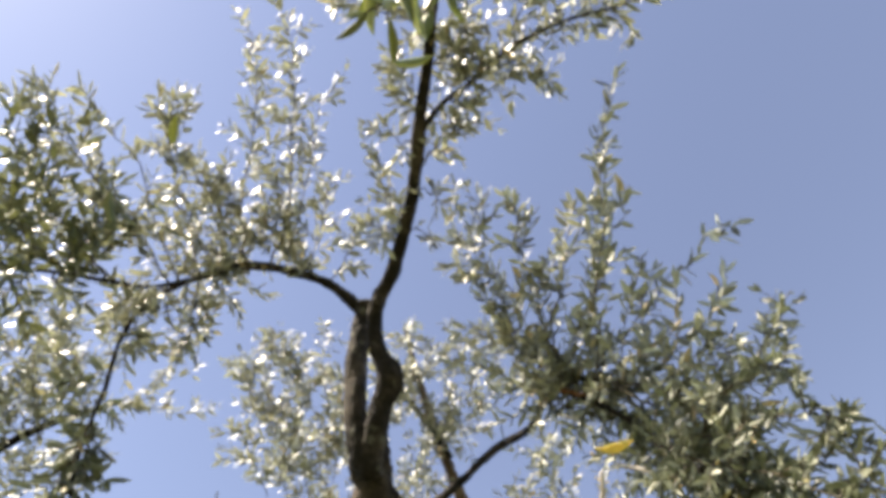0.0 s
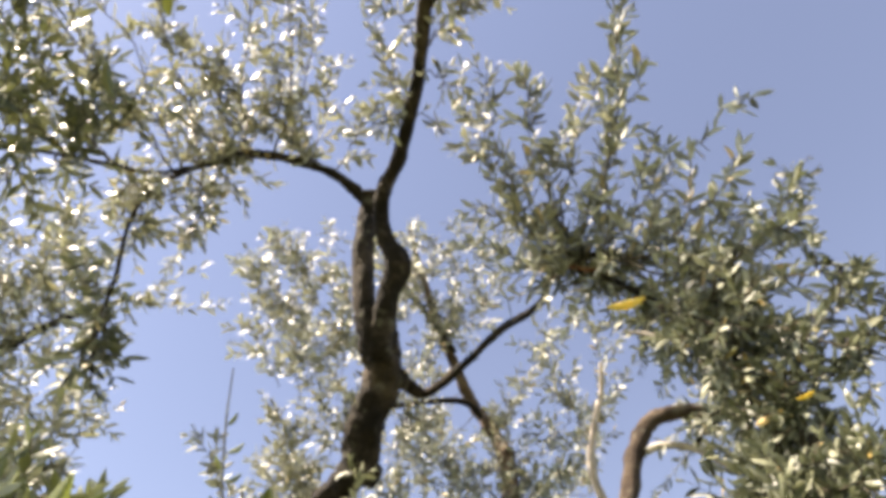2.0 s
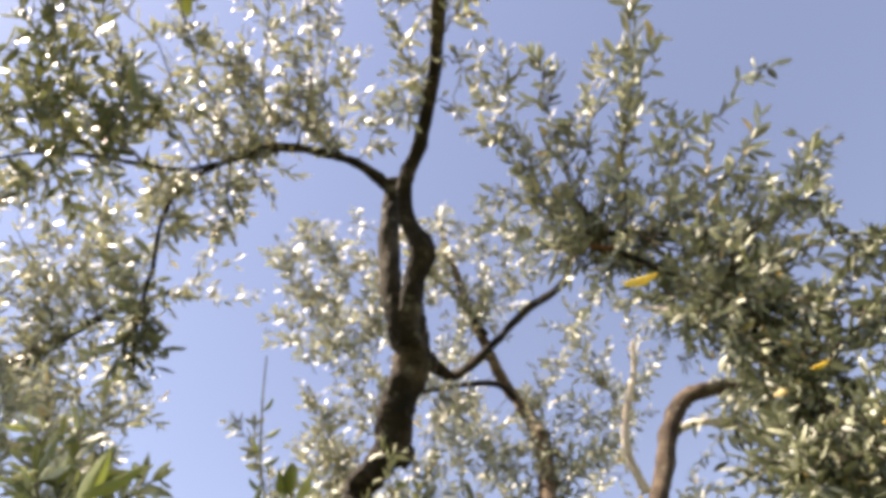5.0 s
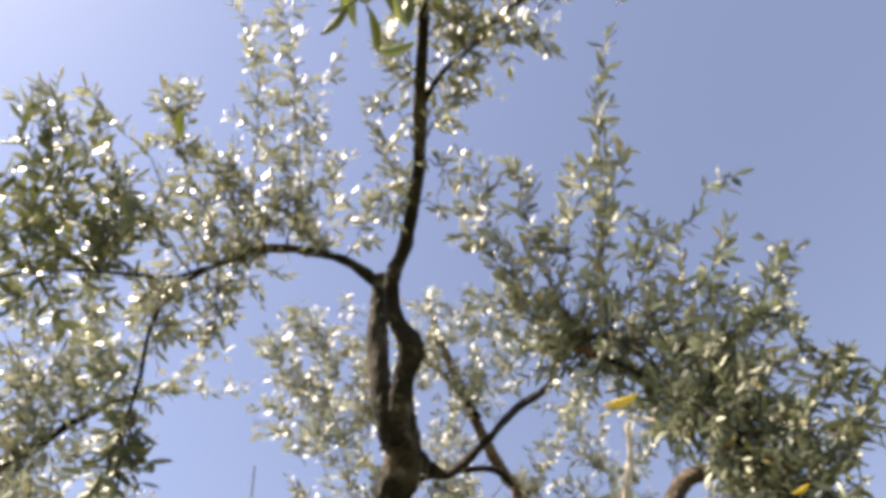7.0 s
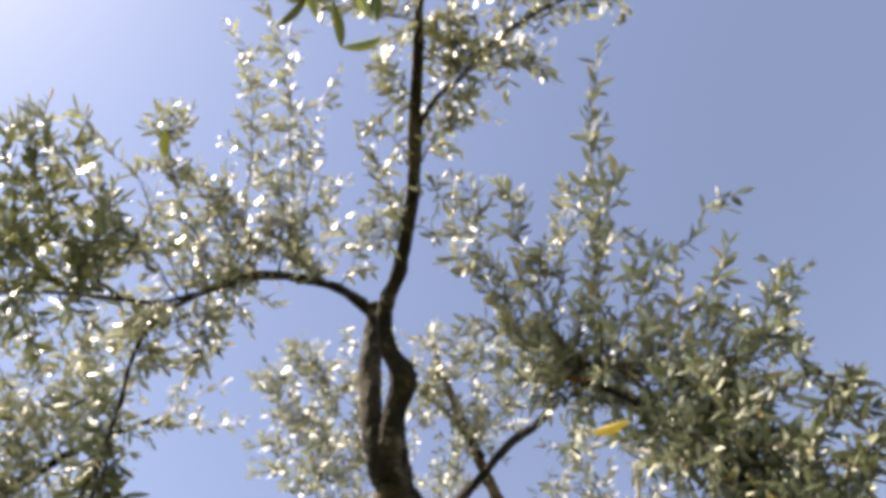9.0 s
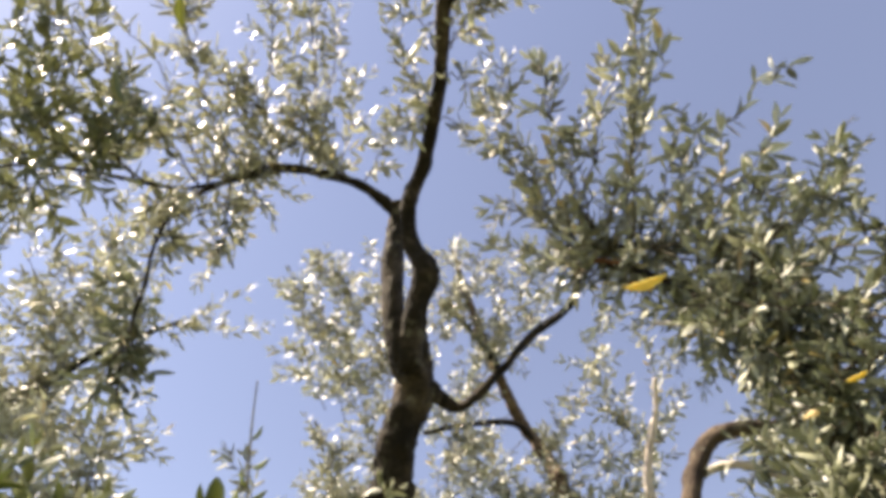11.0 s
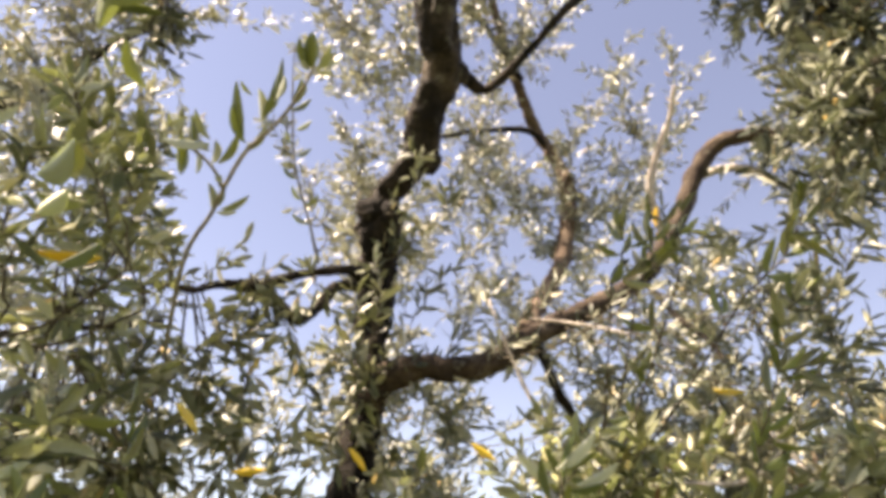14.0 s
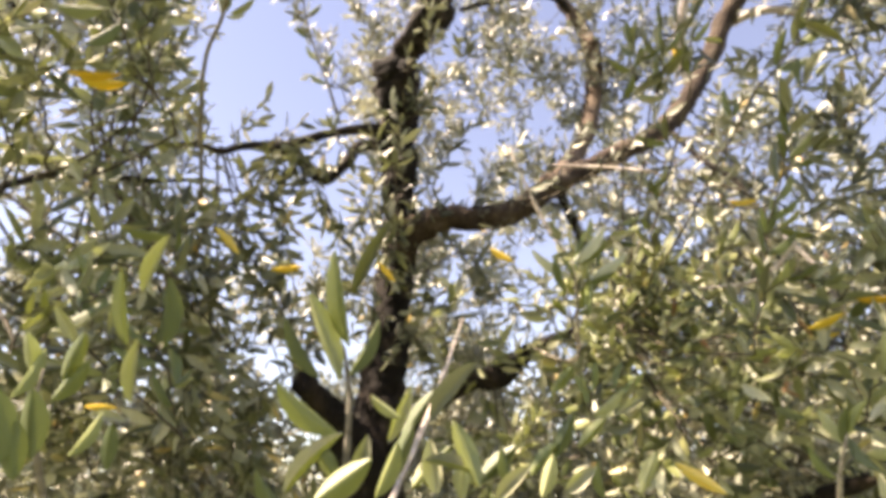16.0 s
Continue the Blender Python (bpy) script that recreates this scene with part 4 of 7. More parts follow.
spray(left_near, [(-0.57, 0.78, 1.74), (-0.48, 0.77, 1.77), (-0.43, 0.78, 1.83)], 8, 0.12, leaf=0.058, sunny=0.5)
spray(left_near, [(-0.45, 0.66, 1.61), (-0.41, 0.67, 1.65), (-0.40, 0.72, 1.72)], 6, 0.09, near=True, sunny=0.5)
spray(left_near, [(-0.34, 0.84, 1.55), (-0.37, 0.82, 1.63), (-0.40, 0.79, 1.69)], 5, 0.08, near=True, sunny=0.5)
spray(left_near, [(-0.40, 0.88, 1.77), (-0.40, 0.86, 1.81), (-0.40, 0.84, 1.87)], 3, 0.06, near=True, sunny=0.5)
spray(far_left, [(-1.58, 2.44, 2.23), (-1.50, 2.39, 2.51), (-1.40, 2.25, 2.91)], 10, 0.28, leaf=0.074, sunny=0.7)
spray(far_left, [(-1.18, 2.75, 1.82), (-1.25, 2.62, 2.27), (-1.19, 2.46, 2.74)], 10, 0.28, leaf=0.074, sunny=0.7)
spray(far_left, [(-1.82, 2.21, 3.13), (-1.67, 2.10, 3.41), (-1.54, 1.98, 3.64)], 11, 0.28, leaf=0.074)
spray(far_left, [(-1.70, 2.41, 2.05), (-1.68, 2.34, 2.34), (-1.65, 2.23, 2.64)], 10, 0.28, leaf=0.074, sunny=0.7)
spray(far_left, [(-0.79, 2.69, 1.63), (-0.91, 2.63, 1.89), (-0.88, 2.57, 2.20)], 7, 0.25, leaf=0.074, sunny=0.7)
spray(lowright, [(0.23, 1.39, 1.88), (0.29, 1.31, 1.93), (0.34, 1.22, 1.99)], 8, 0.10, leaf=0.062, sunny=1.0)
spray(lowright, [(0.41, 1.41, 1.86), (0.51, 1.30, 1.92), (0.60, 1.20, 1.96)], 11, 0.15, leaf=0.062, sunny=1.0)
spray(lowright, [(0.43, 1.33, 1.74), (0.55, 1.21, 1.80), (0.65, 1.09, 1.85)], 11, 0.15, leaf=0.062, sunny=1.0)
spray(lowright, [(0.43, 1.24, 1.61), (0.55, 1.13, 1.66), (0.65, 1.01, 1.70)], 11, 0.15, leaf=0.062, sunny=1.0)
spray(lowright, [(0.27, 1.47, 1.72), (0.36, 1.36, 1.63), (0.42, 1.30, 1.54)], 10, 0.15, leaf=0.062, sunny=1.0)
spray(lowright, [(0.68, 1.16, 1.77), (0.71, 1.06, 1.83), (0.76, 0.99, 1.91)], 10, 0.15, leaf=0.062, sunny=1.0)
spray(lowright, [(0.16, 1.57, 1.82), (0.29, 1.50, 1.83), (0.40, 1.43, 1.78)], 10, 0.14, leaf=0.062, sunny=1.0)
spray(lowright, [(0.12, 1.56, 1.58), (0.22, 1.49, 1.65), (0.27, 1.47, 1.74)], 10, 0.14, leaf=0.062, sunny=1.0)
spray(lowright, [(0.41, 1.50, 1.94), (0.52, 1.43, 1.86), (0.63, 1.35, 1.81)], 10, 0.15, leaf=0.062, sunny=1.0)
spray(lowright, [(0.47, 1.23, 1.54), (0.54, 1.15, 1.57), (0.62, 1.05, 1.59)], 10, 0.15, leaf=0.062, sunny=1.0)
spray(lowright, [(0.36, 1.54, 1.81), (0.46, 1.48, 1.71), (0.56, 1.39, 1.70)], 10, 0.15, leaf=0.062, sunny=1.0)
spray(lowright, [(0.66, 1.33, 1.78), (0.72, 1.26, 1.69), (0.78, 1.17, 1.66)], 10, 0.15, leaf=0.062, sunny=1.0)
spray(lowright, [(-0.01, 1.59, 1.77), (-0.02, 1.57, 1.88), (0.02, 1.53, 1.99)], 8, 0.11, leaf=0.062, sunny=1.0)
spray(lowright, [(0.06, 1.58, 1.80), (0.08, 1.60, 1.66), (0.01, 1.61, 1.56)], 7, 0.12, leaf=0.062, sunny=1.0)
spray(lowright, [(0.62, 1.05, 1.54), (0.66, 1.02, 1.62), (0.70, 0.97, 1.73)], 8, 0.13, leaf=0.062, sunny=1.0)
spray(lowright, [(0.52, 1.08, 1.70), (0.52, 0.99, 1.82), (0.53, 0.89, 1.95), (0.54, 0.79, 2.06)], 8, 0.10, near=True, sunny=1.0)
spray(lowright, [(0.16, 0.85, 1.51), (0.18, 0.81, 1.56), (0.18, 0.79, 1.60)], 4, 0.06, near=True, sunny=1.0)
spray(lowright, [(0.23, 1.16, 1.79), (0.25, 1.08, 1.85), (0.29, 1.01, 1.91)], 5, 0.06, leaf=0.06, near=True, sunny=1.0)
spray(right_limb, [(-0.07, 1.72, 2.32), (0.00, 1.73, 2.52), (0.14, 1.73, 2.70), (0.24, 1.70, 2.88)], 10, 0.15, leaf=0.066)
spray(right_limb, [(0.03, 1.74, 2.29), (0.13, 1.77, 2.44), (0.21, 1.80, 2.58)], 7, 0.14, leaf=0.066, sunny=0.8)
spray(right_limb, [(0.22, 1.91, 2.36), (0.35, 1.91, 2.55), (0.47, 1.91, 2.71)], 10, 0.17, leaf=0.066, sunny=0.8)
spray(right_limb, [(0.94, 1.80, 2.39), (0.92, 1.84, 2.56), (0.92, 1.85, 2.73)], 7, 0.14, leaf=0.066, sunny=0.8)
spray(right_limb, [(0.84, 1.37, 2.10), (0.92, 1.29, 2.16), (0.98, 1.21, 2.22)], 11, 0.17, leaf=0.066, sunny=0.8)
spray(right_limb, [(0.96, 1.22, 2.43), (0.86, 1.13, 2.45), (0.86, 0.98, 2.44)], 12, 0.20, leaf=0.066, sunny=0.8)
spray(right_limb, [(0.52, 1.97, 2.36), (0.63, 1.83, 2.34), (0.74, 1.73, 2.22)], 11, 0.16, leaf=0.066, sunny=0.8)
spray(right_limb, [(-0.04, 1.66, 2.22), (0.03, 1.65, 2.12), (0.12, 1.62, 2.04)], 7, 0.10, leaf=0.066, sunny=0.8)
spray(right_limb, [(1.66, 2.20, 3.68), (1.78, 2.15, 3.46), (1.88, 2.14, 3.19)], 19, 0.28, leaf=0.066)
spray(right_limb, [(1.57, 2.13, 3.65), (1.61, 1.91, 3.67), (1.72, 1.76, 3.56)], 16, 0.28, leaf=0.066)
spray(backstem, [(0.96, 4.16, 4.12), (0.66, 3.95, 4.51), (0.53, 3.57, 4.97)], 22, 0.30, leaf=0.074)
spray(backstem, [(1.25, 3.94, 3.97), (1.43, 3.62, 4.33), (1.57, 3.20, 4.72)], 22, 0.30, leaf=0.074)
spray(backstem, [(0.32, 3.88, 3.96), (0.21, 3.55, 4.42), (0.29, 3.24, 4.76)], 22, 0.30, leaf=0.074)
spray(backstem, [(-0.10, 3.84, 3.66), (-0.01, 3.67, 3.93), (-0.08, 3.44, 4.24)], 20, 0.28, leaf=0.074)
spray(backstem, [(0.05, 3.78, 3.36), (0.29, 3.66, 3.55), (0.59, 3.58, 3.63)], 20, 0.28, leaf=0.074)
spray(backstem, [(1.21, 3.87, 3.24), (1.49, 3.71, 3.37), (1.81, 3.57, 3.37)], 20, 0.28, leaf=0.074, sunny=0.8)
spray(trunk, [(-0.14, 1.72, 2.32), (-0.16, 1.66, 2.47), (-0.13, 1.60, 2.62)], 4, 0.06)
spray(trunk, [(-0.14, 1.65, 2.22), (-0.21, 1.65, 2.07), (-0.28, 1.63, 1.95)], 10, 0.10)
spray(trunk, [(-0.10, 1.66, 2.07), (-0.04, 1.65, 1.96), (0.02, 1.64, 1.93)], 9, 0.10)
spray(trunk, [(-0.15, 1.67, 2.17), (-0.23, 1.63, 2.25), (-0.30, 1.63, 2.21)], 9, 0.10)
spray(trunk, [(-0.15, 1.65, 1.93), (-0.07, 1.63, 1.84), (-0.04, 1.60, 1.71)], 10, 0.10)
spray(backstem, [(-0.16, 2.88, 4.93), (-0.34, 2.60, 5.17), (-0.33, 2.24, 5.31)], 19, 0.26, leaf=0.074)
spray(backstem, [(0.17, 2.70, 5.09), (0.23, 2.46, 5.28), (0.21, 2.25, 5.43)], 19, 0.26, leaf=0.074)
spray(backstem, [(0.49, 2.84, 4.93), (0.55, 2.55, 5.17), (0.55, 2.27, 5.38)], 19, 0.26, leaf=0.074)
spray(backstem, [(0.75, 2.70, 5.00), (0.85, 2.41, 5.21), (0.86, 2.13, 5.28)], 19, 0.26, leaf=0.074)
spray(backstem, [(-0.53, 2.90, 4.74), (-0.66, 2.64, 4.96), (-0.67, 2.24, 5.15)], 15, 0.20, leaf=0.074)
spray(backstem, [(-0.37, 3.04, 4.60), (-0.44, 2.80, 4.84), (-0.66, 2.57, 4.88)], 17, 0.24, leaf=0.074)
spray(backstem, [(0.35, 3.10, 4.68), (0.41, 2.90, 4.88), (0.32, 2.69, 5.08)], 17, 0.26, leaf=0.074)
spray(far_left, [(-1.85, 2.15, 2.56), (-1.77, 2.08, 2.66), (-1.69, 2.03, 2.77)], 10, 0.22, leaf=0.074)
spray(far_left, [(-1.31, 1.83, 2.36), (-1.28, 1.75, 2.43), (-1.27, 1.69, 2.51)], 13, 0.22, leaf=0.074, sunny=0.7)
spray(far_left, [(-1.43, 2.47, 2.72), (-1.44, 2.34, 2.81), (-1.47, 2.23, 2.90)], 10, 0.22, leaf=0.074)
spray(far_left, [(-1.15, 2.28, 2.71), (-1.11, 2.17, 2.80), (-1.08, 2.09, 2.89)], 10, 0.22, leaf=0.074)
spray(far_left, [(-1.67, 1.85, 2.28), (-1.61, 1.79, 2.36), (-1.54, 1.76, 2.46)], 7, 0.22, leaf=0.074, sunny=0.7)
spray(far_left, [(-1.65, 2.34, 2.49), (-1.65, 2.22, 2.58), (-1.67, 2.11, 2.66)], 7, 0.22, leaf=0.074, sunny=0.7)
spray(far_left, [(-1.15, 1.93, 2.31), (-1.09, 1.87, 2.40), (-1.03, 1.82, 2.49)], 7, 0.22, leaf=0.074, sunny=0.7)
spray(far_left, [(-1.37, 2.65, 2.60), (-1.29, 2.56, 2.71), (-1.20, 2.50, 2.84)], 6, 0.22, leaf=0.074)
spray(far_left, [(-1.77, 2.14, 2.01), (-1.72, 2.08, 2.11), (-1.69, 2.03, 2.21)], 7, 0.22, leaf=0.074, sunny=0.7)
spray(far_left, [(-1.69, 2.35, 2.07), (-1.62, 2.29, 2.17), (-1.54, 2.27, 2.29)], 7, 0.22, leaf=0.074, sunny=0.7)
spray(far_left, [(-1.25, 2.28, 2.16), (-1.26, 2.18, 2.26), (-1.29, 2.09, 2.35)], 7, 0.22, leaf=0.074, sunny=0.7)
spray(far_left, [(-1.14, 2.27, 2.20), (-1.11, 2.19, 2.30), (-1.08, 2.13, 2.40)], 7, 0.22, leaf=0.074, sunny=0.7)
spray(far_left, [(-1.69, 2.04, 1.83), (-1.67, 1.96, 1.91), (-1.68, 1.90, 2.00)], 7, 0.22, leaf=0.074, sunny=0.7)
spray(far_left, [(-1.42, 2.20, 1.88), (-1.40, 2.13, 1.98), (-1.39, 2.08, 2.08)], 7, 0.22, leaf=0.074, sunny=0.7)
spray(far_left, [(-1.51, 2.74, 2.07), (-1.54, 2.62, 2.18), (-1.60, 2.51, 2.29)], 7, 0.22, leaf=0.074, sunny=0.7)
spray(far_left, [(-0.94, 2.20, 1.81), (-0.89, 2.15, 1.90), (-0.85, 2.12, 2.01)], 7, 0.22, leaf=0.074, sunny=0.7)
spray(far_left, [(-1.47, 1.90, 1.63), (-1.47, 1.83, 1.71), (-1.50, 1.76, 1.79)], 13, 0.22, leaf=0.074, sunny=0.7)
spray(far_left, [(-1.42, 2.12, 1.59), (-1.39, 2.08, 1.68), (-1.36, 2.05, 1.78)], 13, 0.22, leaf=0.074, sunny=0.7)
spray(far_left, [(-1.20, 2.39, 1.60), (-1.20, 2.32, 1.70), (-1.22, 2.27, 1.81)], 13, 0.22, leaf=0.074, sunny=0.7)
spray(far_left, [(-0.99, 2.28, 1.62), (-0.95, 2.23, 1.72), (-0.91, 2.21, 1.82)], 13, 0.22, leaf=0.074, sunny=0.7)
spray(far_left, [(-1.40, 1.99, 1.42), (-1.36, 1.96, 1.51), (-1.31, 1.96, 1.59)], 13, 0.22, leaf=0.074, sunny=0.7)
spray(far_left, [(-1.61, 2.40, 1.49), (-1.56, 2.36, 1.60), (-1.50, 2.36, 1.71)], 13, 0.22, leaf=0.074, sunny=0.7)
spray(far_left, [(-1.34, 2.50, 1.39), (-1.35, 2.43, 1.50), (-1.37, 2.38, 1.60)], 13, 0.22, leaf=0.074, sunny=0.7)
spray(far_left, [(-1.00, 2.26, 1.51), (-1.02, 2.19, 1.61), (-1.06, 2.13, 1.70)], 13, 0.22, leaf=0.074, sunny=0.7)
spray(leftlow, [(-0.87, 1.29, 1.76), (-0.88, 1.23, 1.80), (-0.90, 1.18, 1.84)], 7, 0.15, leaf=0.062, sunny=0.5)
spray(leftlow, [(-0.81, 1.46, 1.84), (-0.81, 1.40, 1.89), (-0.82, 1.36, 1.94)], 7, 0.15, leaf=0.062, sunny=0.5)
spray(leftlow, [(-0.73, 1.53, 1.82), (-0.72, 1.48, 1.88), (-0.72, 1.44, 1.93)], 7, 0.15, leaf=0.062, sunny=0.5)
spray(leftlow, [(-0.57, 1.38, 1.78), (-0.56, 1.34, 1.82), (-0.55, 1.31, 1.87)], 7, 0.15, leaf=0.062, sunny=0.5)
spray(leftlow, [(-0.43, 1.76, 1.95), (-0.38, 1.71, 2.02), (-0.31, 1.68, 2.08)], 9, 0.15, leaf=0.062, sunny=0.4)
spray(leftlow, [(-0.86, 1.28, 1.66), (-0.85, 1.24, 1.71), (-0.85, 1.22, 1.75)], 9, 0.15, leaf=0.062, sunny=0.5)
spray(leftlow, [(-0.85, 1.40, 1.67), (-0.83, 1.36, 1.72), (-0.83, 1.33, 1.77)], 9, 0.15, leaf=0.062, sunny=0.5)
spray(leftlow, [(-0.78, 1.82, 1.73), (-0.77, 1.76, 1.79), (-0.77, 1.73, 1.86)], 7, 0.15, leaf=0.062, sunny=0.5)
spray(leftlow, [(-0.59, 1.62, 1.71), (-0.60, 1.57, 1.77), (-0.62, 1.53, 1.82)], 7, 0.15, leaf=0.062, sunny=0.5)
spray(leftlow, [(-0.44, 1.61, 1.77), (-0.39, 1.57, 1.83), (-0.33, 1.55, 1.89)], 7, 0.15, leaf=0.062, sunny=0.5)
spray(leftlow, [(-0.93, 1.48, 1.59), (-0.92, 1.44, 1.64), (-0.93, 1.40, 1.69)], 12, 0.15, leaf=0.062, sunny=0.4)
spray(leftlow, [(-0.97, 1.62, 1.63), (-0.94, 1.59, 1.69), (-0.90, 1.58, 1.75)], 12, 0.15, leaf=0.062, sunny=0.4)
spray(leftlow, [(-0.80, 1.71, 1.58), (-0.78, 1.67, 1.64), (-0.76, 1.65, 1.71)], 12, 0.15, leaf=0.062, sunny=0.4)
spray(leftlow, [(-0.55, 1.59, 1.57), (-0.52, 1.56, 1.63), (-0.50, 1.54, 1.69)], 12, 0.15, leaf=0.062, sunny=0.4)
spray(leftlow, [(-1.06, 1.67, 1.51), (-1.04, 1.63, 1.57), (-1.02, 1.61, 1.63)], 12, 0.15, leaf=0.062, sunny=0.4)
spray(leftlow, [(-0.85, 1.56, 1.53), (-0.86, 1.51, 1.58), (-0.87, 1.47, 1.64)], 12, 0.15, leaf=0.062, sunny=0.4)
spray(leftlow, [(-0.76, 1.75, 1.49), (-0.75, 1.72, 1.55), (-0.73, 1.70, 1.61)], 12, 0.15, leaf=0.062, sunny=0.4)
spray(leftlow, [(-0.57, 1.74, 1.49), (-0.54, 1.70, 1.55), (-0.52, 1.69, 1.62)], 12, 0.15, leaf=0.062, sunny=0.4)
spray(leftlow, [(-0.43, 1.88, 1.49), (-0.39, 1.85, 1.56), (-0.34, 1.83, 1.62)], 12, 0.15, leaf=0.062, sunny=0.4)
spray(leftlow, [(-1.03, 1.69, 1.32), (-1.02, 1.65, 1.38), (-1.02, 1.63, 1.43)], 12, 0.15, leaf=0.062, sunny=0.4)
spray(leftlow, [(-0.91, 1.69, 1.39), (-0.87, 1.67, 1.45), (-0.83, 1.67, 1.51)], 12, 0.15, leaf=0.062, sunny=0.4)
spray(leftlow, [(-0.75, 1.70, 1.34), (-0.72, 1.68, 1.40), (-0.70, 1.67, 1.45)], 12, 0.15, leaf=0.062, sunny=0.4)
spray(leftlow, [(-0.61, 1.68, 1.33), (-0.60, 1.65, 1.39), (-0.58, 1.64, 1.44)], 12, 0.15, leaf=0.062, sunny=0.4)
spray(leftlow, [(-0.46, 1.83, 1.33), (-0.45, 1.80, 1.39), (-0.43, 1.79, 1.46)], 12, 0.15, leaf=0.062, sunny=0.4)
spray(backstem, [(-0.14, 3.33, 4.24), (-0.14, 3.14, 4.32), (-0.15, 2.98, 4.43)], 15, 0.24, leaf=0.074)
spray(backstem, [(0.33, 3.70, 4.44), (0.36, 3.49, 4.54), (0.40, 3.31, 4.65)], 15, 0.24, leaf=0.074)
spray(backstem, [(0.55, 3.45, 4.13), (0.45, 3.26, 4.24), (0.31, 3.11, 4.36)], 15, 0.24, leaf=0.074)
spray(backstem, [(1.03, 3.33, 4.08), (0.94, 3.16, 4.18), (0.84, 3.02, 4.30)], 15, 0.24, leaf=0.074)
spray(backstem, [(1.46, 3.40, 4.05), (1.44, 3.21, 4.15), (1.44, 3.05, 4.26)], 15, 0.24, leaf=0.074)
spray(backstem, [(-0.24, 4.08, 4.22), (-0.34, 3.86, 4.35), (-0.50, 3.67, 4.49)], 15, 0.24, leaf=0.074)
spray(backstem, [(0.21, 3.77, 3.98), (0.13, 3.57, 4.11), (0.01, 3.41, 4.25)], 15, 0.24, leaf=0.074)
spray(backstem, [(0.82, 3.49, 3.73), (0.82, 3.31, 3.85), (0.84, 3.16, 3.97)], 15, 0.24, leaf=0.074)
spray(backstem, [(1.05, 3.68, 3.79), (1.04, 3.50, 3.91), (1.05, 3.34, 4.04)], 15, 0.24, leaf=0.074)
spray(backstem, [(1.79, 3.59, 3.61), (1.80, 3.40, 3.72), (1.85, 3.23, 3.83)], 15, 0.24, leaf=0.074)
spray(backstem, [(-0.20, 3.80, 3.52), (-0.17, 3.62, 3.66), (-0.13, 3.47, 3.81)], 15, 0.24, leaf=0.074)
spray(backstem, [(0.29, 4.48, 3.63), (0.31, 4.28, 3.80), (0.36, 4.11, 3.98)], 15, 0.24, leaf=0.074)
spray(backstem, [(0.63, 3.75, 3.28), (0.54, 3.59, 3.43), (0.42, 3.46, 3.60)], 15, 0.24, leaf=0.074, sunny=0.8)
spray(backstem, [(1.18, 3.71, 3.34), (1.18, 3.54, 3.48), (1.20, 3.39, 3.62)], 15, 0.24, leaf=0.074, sunny=0.8)
spray(backstem, [(1.78, 3.72, 3.41), (1.69, 3.57, 3.55), (1.60, 3.45, 3.72)], 15, 0.24, leaf=0.074)
spray(backstem, [(-0.37, 4.20, 3.06), (-0.26, 4.05, 3.23), (-0.09, 3.92, 3.41)], 15, 0.24, leaf=0.074, sunny=0.8)
spray(backstem, [(0.39, 4.08, 3.12), (0.49, 3.90, 3.28), (0.64, 3.75, 3.43)], 15, 0.24, leaf=0.074, sunny=0.8)
spray(backstem, [(0.72, 4.07, 3.17), (0.81, 3.88, 3.32), (0.96, 3.72, 3.47)], 15, 0.24, leaf=0.074, sunny=0.8)
spray(backstem, [(1.22, 4.08, 3.20), (1.12, 3.92, 3.37), (1.00, 3.81, 3.56)], 15, 0.24, leaf=0.074, sunny=0.8)
spray(backstem, [(1.65, 3.83, 3.02), (1.67, 3.65, 3.17), (1.72, 3.50, 3.31)], 15, 0.24, leaf=0.074, sunny=0.8)
spray(backstem, [(-0.17, 2.51, 2.38), (-0.19, 2.41, 2.49), (-0.23, 2.33, 2.59)], 15, 0.22, leaf=0.074, sunny=0.8)
spray(backstem, [(0.72, 2.44, 2.18), (0.73, 2.35, 2.28), (0.75, 2.28, 2.39)], 15, 0.22, leaf=0.074, sunny=0.8)
spray(backstem, [(0.98, 2.11, 2.05), (0.99, 2.02, 2.13), (1.02, 1.95, 2.22)], 15, 0.22, leaf=0.074, sunny=0.8)
spray(backstem, [(1.23, 2.14, 2.09), (1.19, 2.07, 2.19), (1.16, 2.03, 2.28)], 15, 0.22, leaf=0.074, sunny=0.8)
spray(backstem, [(1.48, 2.01, 2.06), (1.47, 1.93, 2.14), (1.48, 1.86, 2.22)], 15, 0.22, leaf=0.074, sunny=0.8)
spray(backstem, [(-0.22, 2.41, 2.04), (-0.22, 2.33, 2.15), (-0.23, 2.27, 2.25)], 15, 0.22, leaf=0.074, sunny=0.8)
spray(backstem, [(0.52, 2.61, 1.98), (0.54, 2.53, 2.09), (0.58, 2.46, 2.20)], 15, 0.22, leaf=0.074, sunny=0.8)
spray(backstem, [(0.88, 2.77, 1.99), (0.85, 2.69, 2.11), (0.83, 2.63, 2.23)], 15, 0.22, leaf=0.074, sunny=0.8)
spray(backstem, [(0.94, 2.24, 1.81), (0.91, 2.18, 1.91), (0.88, 2.14, 2.01)], 15, 0.22, leaf=0.074, sunny=0.8)
spray(backstem, [(1.49, 2.43, 2.00), (1.48, 2.34, 2.10), (1.50, 2.27, 2.19)], 15, 0.22, leaf=0.074, sunny=0.8)
spray(backstem, [(1.61, 2.32, 1.92), (1.62, 2.22, 2.01), (1.66, 2.13, 2.10)], 15, 0.22, leaf=0.074, sunny=0.8)
